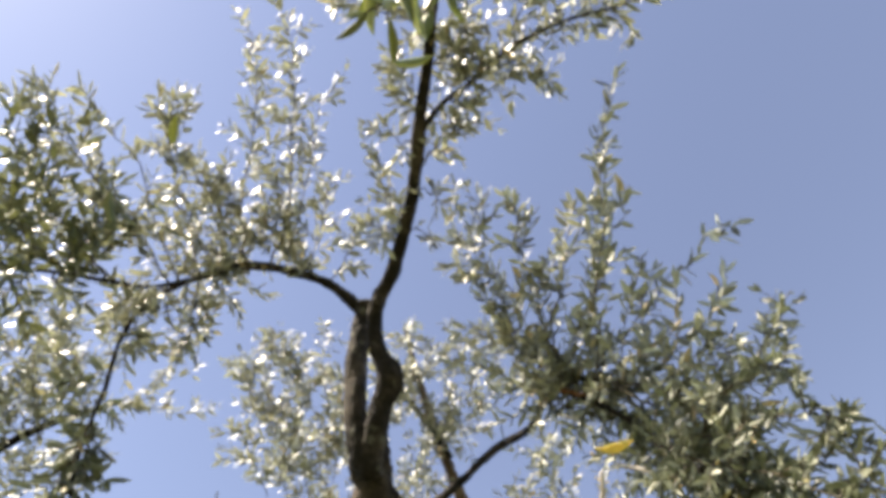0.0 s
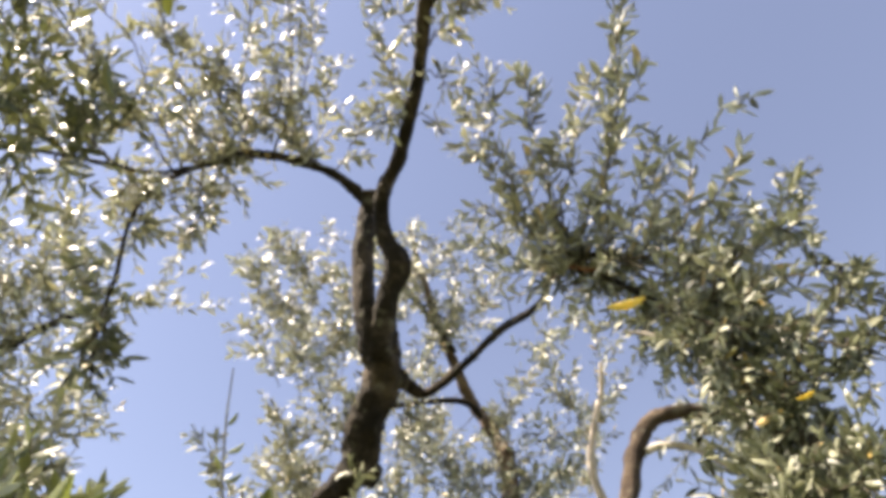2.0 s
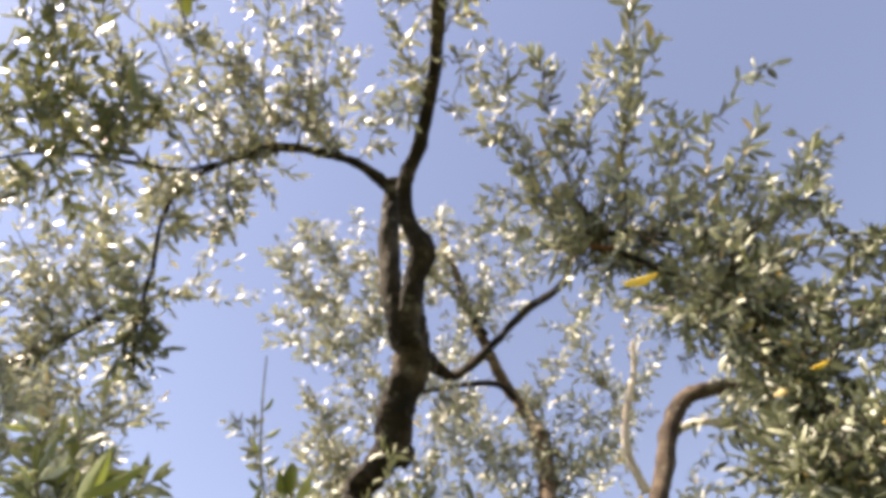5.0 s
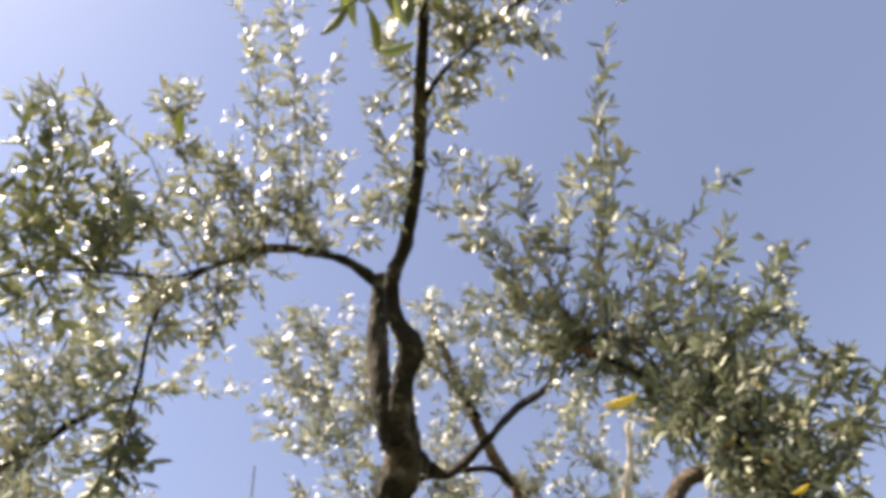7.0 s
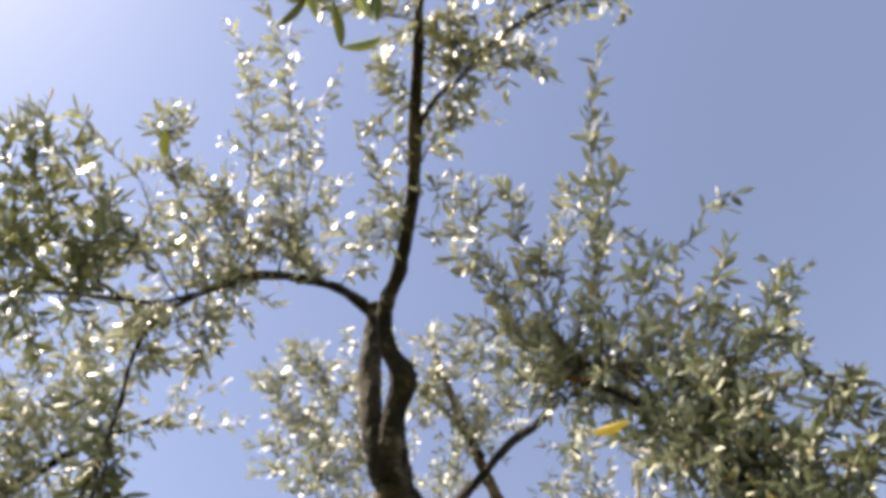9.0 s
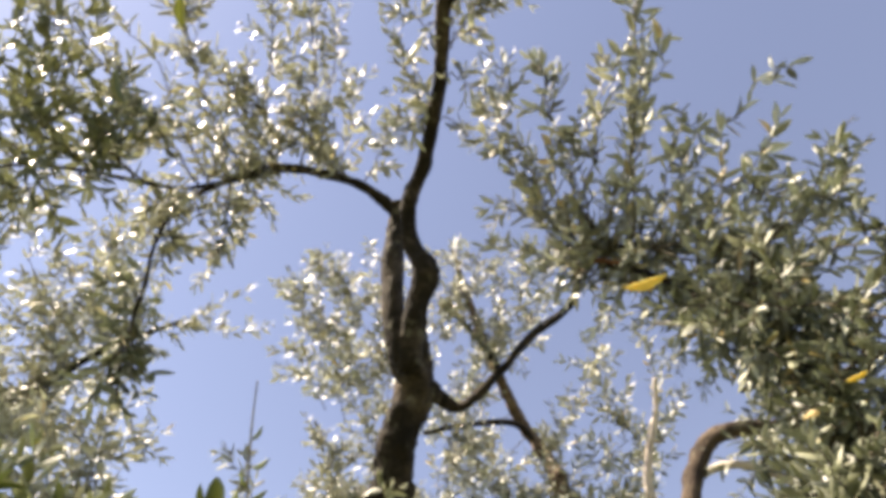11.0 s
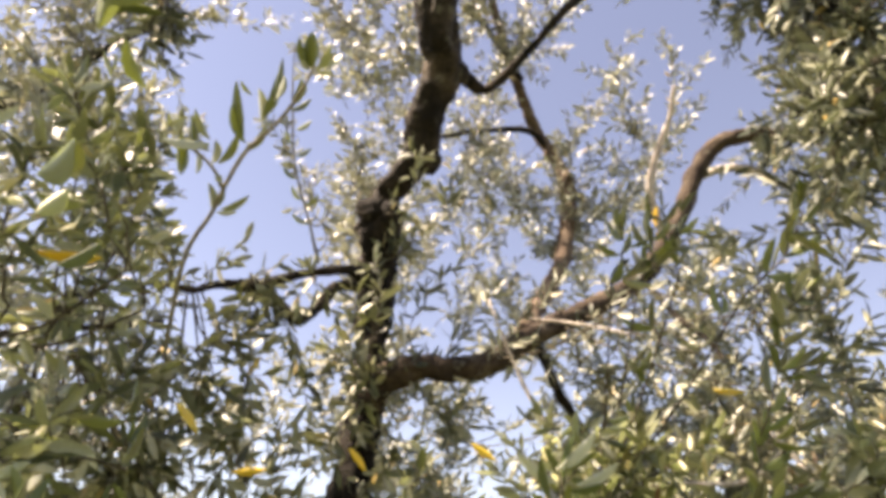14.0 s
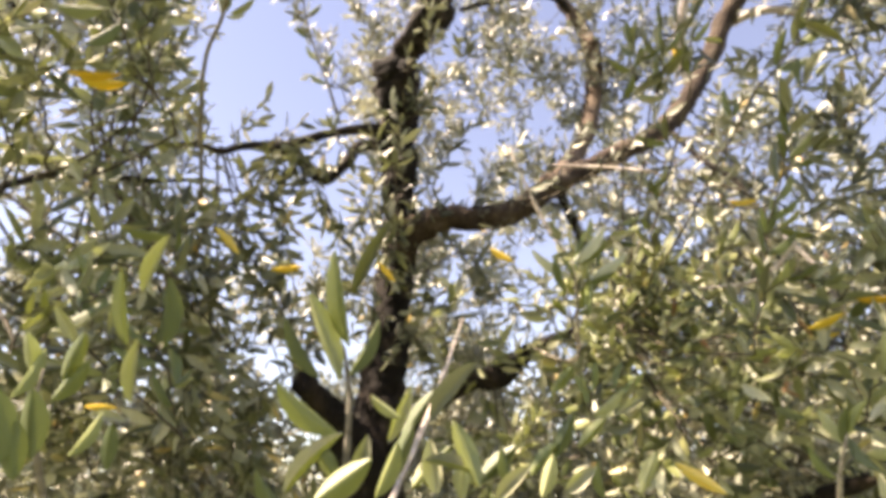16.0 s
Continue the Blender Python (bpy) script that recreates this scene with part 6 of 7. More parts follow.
spray(backstem, [(2.24, 3.95, 1.66), (2.18, 3.86, 1.87), (2.11, 3.82, 2.07)], 24, 0.34, leaf=0.074, sunny=0.7)
spray(backstem, [(2.44, 3.73, 1.51), (2.38, 3.65, 1.69), (2.32, 3.63, 1.89)], 24, 0.34, leaf=0.074, sunny=0.7)
spray(backstem, [(-1.02, 3.93, 1.35), (-1.03, 3.84, 1.54), (-1.07, 3.78, 1.74)], 24, 0.34, leaf=0.074, sunny=0.7)
spray(backstem, [(-0.46, 4.74, 1.33), (-0.51, 4.64, 1.57), (-0.59, 4.57, 1.81)], 24, 0.34, leaf=0.074, sunny=0.7)
spray(backstem, [(0.16, 4.26, 1.42), (0.22, 4.17, 1.63), (0.29, 4.11, 1.84)], 24, 0.34, leaf=0.074, sunny=0.7)
spray(backstem, [(0.52, 4.43, 1.35), (0.43, 4.35, 1.57), (0.29, 4.30, 1.80)], 24, 0.34, leaf=0.074, sunny=0.7)
spray(backstem, [(1.23, 4.03, 1.36), (1.25, 3.94, 1.56), (1.29, 3.87, 1.76)], 24, 0.34, leaf=0.074, sunny=0.7)
spray(backstem, [(1.68, 3.87, 1.44), (1.61, 3.80, 1.64), (1.51, 3.78, 1.84)], 24, 0.34, leaf=0.074, sunny=0.7)
spray(backstem, [(1.66, 3.24, 1.39), (1.63, 3.17, 1.55), (1.61, 3.13, 1.71)], 24, 0.34, leaf=0.074, sunny=0.7)
spray(backstem, [(2.52, 3.99, 1.28), (2.50, 3.90, 1.48), (2.49, 3.84, 1.68)], 24, 0.34, leaf=0.074, sunny=0.7)
spray(backstem, [(-0.98, 4.60, 0.96), (-0.88, 4.54, 1.18), (-0.75, 4.53, 1.41)], 24, 0.34, leaf=0.074, sunny=0.7)
spray(backstem, [(-0.17, 3.79, 1.13), (-0.09, 3.73, 1.32), (0.02, 3.70, 1.50)], 24, 0.34, leaf=0.074, sunny=0.7)
spray(backstem, [(-0.06, 4.47, 1.03), (-0.05, 4.40, 1.25), (-0.03, 4.36, 1.47)], 24, 0.34, leaf=0.074, sunny=0.7)
spray(backstem, [(0.53, 3.90, 0.98), (0.54, 3.84, 1.16), (0.57, 3.81, 1.35)], 24, 0.34, leaf=0.074, sunny=0.7)
spray(backstem, [(1.16, 3.85, 1.15), (1.17, 3.78, 1.33), (1.18, 3.73, 1.52)], 24, 0.34, leaf=0.074, sunny=0.7)
spray(backstem, [(1.52, 3.85, 1.13), (1.46, 3.80, 1.31), (1.38, 3.79, 1.50)], 24, 0.34, leaf=0.074, sunny=0.7)
spray(backstem, [(1.59, 3.42, 1.13), (1.65, 3.32, 1.30), (1.75, 3.23, 1.46)], 24, 0.34, leaf=0.074, sunny=0.7)
spray(backstem, [(2.34, 3.89, 1.10), (2.36, 3.78, 1.28), (2.42, 3.70, 1.46)], 24, 0.34, leaf=0.074, sunny=0.7)
spray(right_limb, [(0.50, 1.67, 2.42), (0.54, 1.64, 2.47), (0.52, 1.62, 2.52)], 4, 0.05, leaf=0.066, sunny=0.8)
spray(right_limb, [(0.72, 2.52, 2.85), (0.70, 2.43, 2.92), (0.67, 2.36, 3.00)], 10, 0.15, leaf=0.066)
spray(right_limb, [(1.06, 2.16, 2.81), (1.08, 2.05, 2.86), (1.13, 1.96, 2.91)], 10, 0.15, leaf=0.066)
spray(right_limb, [(1.24, 2.07, 2.65), (1.19, 2.01, 2.71), (1.14, 1.96, 2.79)], 6, 0.15, leaf=0.066)
spray(right_limb, [(1.52, 2.15, 2.72), (1.46, 2.09, 2.79), (1.38, 2.05, 2.87)], 10, 0.15, leaf=0.066)
spray(right_limb, [(0.63, 2.56, 2.59), (0.67, 2.46, 2.66), (0.73, 2.38, 2.74)], 6, 0.15, leaf=0.066)
spray(right_limb, [(0.87, 2.25, 2.54), (0.89, 2.17, 2.60), (0.92, 2.10, 2.66)], 6, 0.15, leaf=0.066)
spray(right_limb, [(1.27, 2.15, 2.51), (1.29, 2.05, 2.56), (1.34, 1.96, 2.61)], 6, 0.15, leaf=0.066, sunny=0.8)
spray(right_limb, [(1.56, 2.25, 2.65), (1.50, 2.18, 2.72), (1.44, 2.15, 2.80)], 6, 0.15, leaf=0.066)
spray(far_left, [(-2.09, 2.18, 4.46), (-2.03, 2.02, 4.52), (-1.96, 1.88, 4.61)], 8, 0.20, leaf=0.074)
spray(far_left, [(-1.76, 2.21, 4.66), (-1.70, 2.03, 4.71), (-1.63, 1.88, 4.80)], 8, 0.20, leaf=0.074)
spray(far_left, [(-1.53, 2.24, 4.48), (-1.55, 2.06, 4.51), (-1.60, 1.90, 4.56)], 8, 0.20, leaf=0.074)
spray(far_left, [(-2.01, 2.38, 4.23), (-1.95, 2.23, 4.29), (-1.89, 2.11, 4.39)], 8, 0.20, leaf=0.074)
spray(far_left, [(-1.67, 2.29, 4.32), (-1.69, 2.11, 4.35), (-1.74, 1.96, 4.40)], 8, 0.20, leaf=0.074)
spray(far_left, [(-1.98, 2.56, 4.15), (-1.96, 2.40, 4.20), (-1.94, 2.27, 4.28)], 8, 0.20, leaf=0.074)
spray(far_left, [(-1.74, 2.55, 4.23), (-1.71, 2.39, 4.29), (-1.68, 2.26, 4.37)], 8, 0.20, leaf=0.074)
spray(hang, [(-0.73, 1.04, 3.02), (-0.72, 1.08, 2.95), (-0.69, 1.14, 2.88)], 10, 0.07, leaf=0.058)
spray(hang, [(-0.74, 1.07, 2.98), (-0.75, 1.10, 2.91), (-0.71, 1.15, 2.84)], 10, 0.07, leaf=0.058)
spray(hang, [(-0.73, 1.01, 3.08), (-0.73, 1.07, 3.03), (-0.70, 1.11, 2.98)], 8, 0.06, leaf=0.058)
spray(hang, [(-0.59, 0.90, 3.48), (-0.58, 0.98, 3.41), (-0.58, 1.03, 3.34)], 7, 0.06, leaf=0.058)
spray(backstem, [(-0.35, 3.97, 1.80), (-0.36, 3.87, 2.01), (-0.37, 3.79, 2.22)], 20, 0.32, leaf=0.074, sunny=0.8)
spray(backstem, [(0.03, 3.55, 1.70), (-0.04, 3.47, 1.89), (-0.13, 3.40, 2.08)], 25, 0.32, leaf=0.074, sunny=0.7)
spray(backstem, [(0.29, 4.25, 1.86), (0.25, 4.14, 2.08), (0.18, 4.06, 2.31)], 20, 0.32, leaf=0.074, sunny=0.8)
spray(backstem, [(0.86, 4.26, 1.78), (0.78, 4.17, 2.00), (0.68, 4.10, 2.23)], 20, 0.32, leaf=0.074, sunny=0.8)
spray(backstem, [(1.01, 3.17, 1.75), (1.02, 3.07, 1.91), (1.06, 3.00, 2.07)], 20, 0.32, leaf=0.074, sunny=0.8)
spray(backstem, [(1.27, 3.01, 1.68), (1.32, 2.90, 1.83), (1.41, 2.80, 1.97)], 25, 0.32, leaf=0.074, sunny=0.7)
spray(backstem, [(1.78, 3.67, 1.72), (1.74, 3.58, 1.90), (1.70, 3.52, 2.10)], 20, 0.32, leaf=0.074, sunny=0.8)
spray(backstem, [(1.69, 2.86, 1.70), (1.64, 2.79, 1.85), (1.58, 2.77, 2.01)], 25, 0.32, leaf=0.074, sunny=0.7)
spray(backstem, [(2.47, 3.46, 1.73), (2.41, 3.38, 1.91), (2.34, 3.35, 2.09)], 20, 0.32, leaf=0.074, sunny=0.8)
spray(backstem, [(-0.36, 3.80, 1.46), (-0.43, 3.71, 1.65), (-0.53, 3.64, 1.84)], 25, 0.32, leaf=0.074, sunny=0.7)
spray(backstem, [(-0.08, 3.24, 1.57), (-0.06, 3.17, 1.74), (-0.04, 3.11, 1.90)], 25, 0.32, leaf=0.074, sunny=0.7)
spray(backstem, [(0.26, 3.81, 1.61), (0.34, 3.72, 1.80), (0.47, 3.64, 1.99)], 25, 0.32, leaf=0.074, sunny=0.7)
spray(backstem, [(0.72, 3.26, 1.51), (0.76, 3.17, 1.68), (0.83, 3.11, 1.84)], 25, 0.32, leaf=0.074, sunny=0.7)
spray(backstem, [(0.81, 3.21, 1.50), (0.88, 3.12, 1.66), (0.99, 3.04, 1.81)], 25, 0.32, leaf=0.074, sunny=0.7)
spray(backstem, [(1.28, 3.30, 1.51), (1.29, 3.22, 1.67), (1.30, 3.15, 1.84)], 25, 0.32, leaf=0.074, sunny=0.7)
spray(backstem, [(1.60, 3.07, 1.50), (1.60, 2.99, 1.65), (1.61, 2.93, 1.81)], 25, 0.32, leaf=0.074, sunny=0.7)
spray(backstem, [(2.08, 3.39, 1.51), (2.12, 3.27, 1.67), (2.19, 3.16, 1.83)], 25, 0.32, leaf=0.074, sunny=0.7)
spray(backstem, [(2.12, 3.22, 1.43), (2.07, 3.15, 1.59), (2.02, 3.13, 1.75)], 25, 0.32, leaf=0.074, sunny=0.7)
spray(backstem, [(-0.92, 3.64, 1.22), (-0.93, 3.57, 1.40), (-0.94, 3.53, 1.59)], 25, 0.32, leaf=0.074, sunny=0.7)
spray(backstem, [(-0.32, 3.79, 1.27), (-0.36, 3.72, 1.46), (-0.41, 3.67, 1.65)], 25, 0.32, leaf=0.074, sunny=0.7)
spray(backstem, [(0.00, 3.77, 1.33), (0.05, 3.70, 1.52), (0.13, 3.65, 1.71)], 25, 0.32, leaf=0.074, sunny=0.7)
spray(backstem, [(0.31, 3.44, 1.36), (0.34, 3.37, 1.53), (0.40, 3.32, 1.70)], 25, 0.32, leaf=0.074, sunny=0.7)
spray(backstem, [(0.85, 4.32, 1.33), (0.79, 4.25, 1.55), (0.69, 4.21, 1.77)], 25, 0.32, leaf=0.074, sunny=0.7)
spray(backstem, [(0.91, 3.63, 1.35), (0.94, 3.55, 1.53), (0.98, 3.49, 1.71)], 25, 0.32, leaf=0.074, sunny=0.7)
spray(backstem, [(1.51, 3.76, 1.32), (1.45, 3.70, 1.51), (1.38, 3.67, 1.70)], 25, 0.32, leaf=0.074, sunny=0.7)
spray(backstem, [(1.57, 3.29, 1.32), (1.51, 3.23, 1.49), (1.44, 3.22, 1.65)], 25, 0.32, leaf=0.074, sunny=0.7)
spray(backstem, [(2.08, 3.57, 1.33), (2.06, 3.49, 1.50), (2.04, 3.44, 1.68)], 25, 0.32, leaf=0.074, sunny=0.7)
spray(backstem, [(2.10, 3.16, 1.26), (2.12, 3.06, 1.41), (2.18, 2.97, 1.56)], 25, 0.32, leaf=0.074, sunny=0.7)
spray(backstem, [(-0.64, 3.53, 1.12), (-0.58, 3.48, 1.29), (-0.49, 3.47, 1.46)], 25, 0.32, leaf=0.074, sunny=0.7)
spray(backstem, [(-0.53, 3.65, 1.09), (-0.45, 3.60, 1.26), (-0.33, 3.58, 1.44)], 25, 0.32, leaf=0.074, sunny=0.7)
spray(backstem, [(-0.20, 4.08, 0.99), (-0.16, 4.02, 1.18), (-0.09, 3.99, 1.38)], 25, 0.32, leaf=0.074, sunny=0.7)
spray(backstem, [(0.13, 3.55, 1.00), (0.19, 3.50, 1.17), (0.28, 3.46, 1.33)], 25, 0.32, leaf=0.074, sunny=0.7)
spray(backstem, [(0.76, 4.12, 1.02), (0.80, 4.05, 1.21), (0.86, 4.00, 1.41)], 25, 0.32, leaf=0.074, sunny=0.7)
spray(backstem, [(0.93, 3.68, 1.01), (0.97, 3.60, 1.18), (1.03, 3.56, 1.36)], 25, 0.32, leaf=0.074, sunny=0.7)
spray(backstem, [(1.16, 3.17, 1.06), (1.17, 3.12, 1.21), (1.18, 3.08, 1.36)], 25, 0.32, leaf=0.074, sunny=0.7)
spray(backstem, [(1.57, 3.80, 0.97), (1.62, 3.71, 1.15), (1.71, 3.63, 1.33)], 25, 0.32, leaf=0.074, sunny=0.7)
spray(backstem, [(1.72, 3.35, 1.07), (1.68, 3.30, 1.23), (1.62, 3.30, 1.39)], 25, 0.32, leaf=0.074, sunny=0.7)
spray(backstem, [(2.19, 3.59, 0.96), (2.16, 3.53, 1.13), (2.14, 3.51, 1.30)], 25, 0.32, leaf=0.074, sunny=0.7)
spray(right_limb, [(0.18, 1.59, 2.25), (0.23, 1.57, 2.29), (0.30, 1.55, 2.30)], 4, 0.06, leaf=0.066, sunny=0.8)
spray(far_left, [(-1.61, 1.91, 3.16), (-1.58, 1.80, 3.22), (-1.56, 1.72, 3.30)], 10, 0.18, leaf=0.074)
spray(far_left, [(-1.39, 1.71, 3.07), (-1.36, 1.61, 3.13), (-1.34, 1.53, 3.20)], 10, 0.18, leaf=0.074)
spray(far_left, [(-1.41, 2.10, 3.29), (-1.41, 1.98, 3.35), (-1.41, 1.87, 3.42)], 10, 0.18, leaf=0.074)
spray(far_left, [(-1.25, 2.08, 3.27), (-1.22, 1.96, 3.34), (-1.21, 1.86, 3.42)], 10, 0.18, leaf=0.074)
spray(far_left, [(-1.73, 2.16, 3.16), (-1.75, 2.02, 3.21), (-1.80, 1.89, 3.26)], 10, 0.18, leaf=0.074)
spray(far_left, [(-1.41, 1.93, 2.96), (-1.44, 1.81, 3.00), (-1.48, 1.70, 3.05)], 10, 0.18, leaf=0.074)
spray(far_left, [(-1.30, 1.95, 2.98), (-1.29, 1.84, 3.04), (-1.30, 1.75, 3.10)], 10, 0.18, leaf=0.074)
spray(far_left, [(-1.24, 2.26, 3.17), (-1.23, 2.14, 3.24), (-1.23, 2.04, 3.32)], 10, 0.18, leaf=0.074)
spray(far_left, [(-1.81, 2.30, 2.99), (-1.78, 2.19, 3.06), (-1.77, 2.10, 3.14)], 10, 0.18, leaf=0.074)
spray(far_left, [(-1.56, 2.37, 3.07), (-1.52, 2.27, 3.15), (-1.47, 2.20, 3.24)], 10, 0.18, leaf=0.074)
spray(far_left, [(-1.52, 2.49, 3.23), (-1.45, 2.39, 3.32), (-1.37, 2.31, 3.43)], 10, 0.18, leaf=0.074)
spray(far_left, [(-1.21, 2.20, 3.06), (-1.25, 2.07, 3.11), (-1.30, 1.96, 3.17)], 10, 0.18, leaf=0.074)
spray(far_left, [(-1.51, 2.03, 2.78), (-1.54, 1.91, 2.83), (-1.59, 1.80, 2.87)], 10, 0.18, leaf=0.074)
spray(far_left, [(-1.59, 2.43, 2.95), (-1.59, 2.31, 3.02), (-1.61, 2.21, 3.09)], 10, 0.18, leaf=0.074)
spray(far_left, [(-1.52, 2.64, 2.95), (-1.49, 2.53, 3.04), (-1.47, 2.45, 3.13)], 10, 0.18, leaf=0.074)
spray(far_left, [(-1.21, 2.39, 2.92), (-1.22, 2.28, 2.99), (-1.24, 2.18, 3.07)], 10, 0.18, leaf=0.074)
spray(elbow, [(0.32, 0.66, 2.91), (0.24, 0.53, 3.01), (0.20, 0.44, 3.06), (0.19, 0.36, 3.10)], 10, 0.10, leaf=0.042)
spray(elbow, [(0.35, 0.66, 2.83), (0.29, 0.55, 2.93), (0.29, 0.45, 2.98), (0.26, 0.33, 3.04)], 11, 0.10, leaf=0.042)
spray(elbow, [(0.39, 0.65, 2.82), (0.36, 0.56, 2.90), (0.38, 0.45, 2.95), (0.37, 0.32, 3.01)], 11, 0.10, leaf=0.042)
spray(elbow, [(0.47, 0.58, 2.81), (0.44, 0.49, 2.89), (0.45, 0.40, 2.93), (0.48, 0.25, 2.97)], 10, 0.10, leaf=0.042)
spray(elbow, [(0.49, 0.52, 2.99), (0.50, 0.39, 3.05), (0.48, 0.29, 3.10), (0.44, 0.18, 3.14)], 8, 0.07, leaf=0.042)
spray(elbow, [(0.40, 0.61, 2.85), (0.31, 0.62, 2.87), (0.22, 0.60, 2.91), (0.17, 0.59, 2.93)], 8, 0.09, leaf=0.042)
spray(elbow, [(0.37, 0.68, 2.94), (0.29, 0.56, 3.04), (0.22, 0.52, 3.07), (0.15, 0.51, 3.09)], 7, 0.06, leaf=0.042)
spray(elbow, [(0.54, 0.54, 2.77), (0.52, 0.47, 2.83), (0.54, 0.38, 2.87)], 4, 0.09, leaf=0.042)
spray(elbow, [(0.73, 0.54, 2.71), (0.75, 0.45, 2.75), (0.79, 0.38, 2.76)], 4, 0.08, leaf=0.036, sunny=0.4)
spray(stem, [(0.08, 0.46, 3.61), (0.15, 0.38, 3.62), (0.23, 0.28, 3.64)], 8, 0.09, leaf=0.05)
spray(stem, [(0.04, 0.61, 3.55), (-0.04, 0.50, 3.60), (-0.11, 0.38, 3.63)], 8, 0.09, leaf=0.05)
spray(stem, [(0.06, 0.34, 3.70), (-0.01, 0.27, 3.72), (-0.04, 0.16, 3.74)], 8, 0.09, leaf=0.05)
spray(lowright, [(0.40, 1.01, 2.16), (0.41, 0.97, 2.23), (0.40, 0.93, 2.31)], 4, 0.07, leaf=0.06, near=True, sunny=1.0)
spray(lowright, [(0.45, 0.99, 2.16), (0.45, 0.96, 2.23), (0.46, 0.91, 2.30)], 4, 0.07, leaf=0.06, near=True, sunny=1.0)
spray(lowright, [(0.34, 1.03, 2.17), (0.36, 0.99, 2.23), (0.36, 0.96, 2.28)], 4, 0.07, leaf=0.06, near=True, sunny=1.0)
spray(lowright, [(0.52, 0.86, 2.10), (0.56, 0.81, 2.14), (0.58, 0.77, 2.19)], 4, 0.08, leaf=0.07, near=True, sunny=1.0)
spray(shoot_thin, [(-0.34, 1.64, 2.76), (-0.43, 1.56, 2.85), (-0.49, 1.49, 2.91), (-0.52, 1.44, 2.96)], 8, 0.07, leaf=0.045)
spray(shoot_thin, [(-0.33, 1.69, 2.67), (-0.41, 1.60, 2.78), (-0.46, 1.51, 2.88), (-0.47, 1.45, 2.95)], 9, 0.07, leaf=0.045)
spray(left_near, [(-0.60, 0.92, 2.26), (-0.60, 0.88, 2.33), (-0.59, 0.83, 2.41)], 9, 0.10, leaf=0.055, sunny=0.5)
spray(left_near, [(-0.53, 0.95, 2.27), (-0.53, 0.91, 2.33), (-0.54, 0.87, 2.39)], 9, 0.10, leaf=0.055, sunny=0.5)
spray(left_near, [(-0.66, 0.92, 2.31), (-0.66, 0.87, 2.38), (-0.66, 0.82, 2.45)], 9, 0.10, leaf=0.055, sunny=0.5)
spray(trunk, [(-0.12, 1.30, 2.19), (-0.11, 1.25, 2.27), (-0.13, 1.21, 2.33)], 4, 0.05, leaf=0.06)
spray(trunk, [(-0.19, 1.32, 2.12), (-0.16, 1.28, 2.21), (-0.18, 1.24, 2.27)], 5, 0.06, leaf=0.06)
spray(trunk, [(-0.09, 1.59, 2.59), (0.02, 1.54, 2.68), (0.07, 1.47, 2.78)], 10, 0.08, leaf=0.055)
spray(right_limb, [(0.44, 1.20, 2.22), (0.48, 1.14, 2.30), (0.51, 1.09, 2.35)], 6, 0.09, leaf=0.06)
spray(trunk, [(-0.06, 1.46, 2.66), (-0.05, 1.41, 2.72), (-0.07, 1.34, 2.79)], 10, 0.06, leaf=0.05)
spray(left_near, [(-0.43, 0.77, 2.02), (-0.46, 0.71, 2.10), (-0.48, 0.63, 2.18), (-0.48, 0.60, 2.21)], 9, 0.06, leaf=0.045, sunny=0.4)
spray(left_near, [(-0.41, 0.80, 1.98), (-0.43, 0.75, 2.06), (-0.44, 0.71, 2.12), (-0.43, 0.68, 2.16)], 8, 0.06, leaf=0.045, sunny=0.4)
spray(arch, [(-0.54, 0.85, 3.52), (-0.55, 0.96, 3.46), (-0.58, 1.06, 3.39)], 9, 0.07, leaf=0.05)
spray(arch, [(-0.60, 1.02, 3.40), (-0.64, 1.09, 3.34), (-0.67, 1.13, 3.30)], 5, 0.05, leaf=0.05)
spray(arch, [(-0.76, 0.87, 3.48), (-0.79, 0.93, 3.44), (-0.78, 0.99, 3.41)], 8, 0.07, leaf=0.05)
crown = random.Random(7)
for k in range(30):  # unseen crown added over the farther tree's side limb, to shade the left
    c = np.array((crown.uniform(-2.85, -1.95), crown.uniform(0.3, 1.55), crown.uniform(3.8, 4.45)))
    spray(shade_limb, [tuple(c), tuple(c + (0.05, -0.08, 0.12)), tuple(c + (0.12, -0.12, 0.3))], 11, 0.26, leaf=0.064)

low = random.Random(11)
for k in range(34):  # the farther tree's low skirt
    c = np.array((low.uniform(-2.1, -0.45), low.uniform(2.5, 3.5), low.uniform(1.15, 1.75)))
    spray(far_left, [tuple(c), tuple(c + (0.03, -0.07, 0.12)), tuple(c + (0.02, -0.12, 0.25))], 14, 0.25, leaf=0.074, sunny=0.6)

for k in range(44):  # low growth behind the trunk
    c = np.array((low.uniform(-0.5, 2.6), low.uniform(3.2, 4.4), low.uniform(0.95, 1.75)))
    spray(low_back, [tuple(c), tuple(c + (0.03, -0.07, 0.13)), tuple(c + (0.02, -0.12, 0.28))], 15, 0.26, leaf=0.074, sunny=0.4)

for k in range(84):  # leafy shoots of the low branch behind the curved limb
    c = np.array((low.uniform(-0.2, 2.7), low.uniform(2.5, 3.6), low.triangular(1.3, 3.05, 2.2)))
    if abs(c[0] - 0.14 * c[1]) < 0.22 and c[2] > 1.7:  # open air between trunk and curved limb
        continue
    spray(low_back, [tuple(c), tuple(c + (0.02, -0.06, 0.1)), tuple(c + (0.04, -0.1, 0.24))], 13, 0.22, leaf=0.062, sunny=0.5)

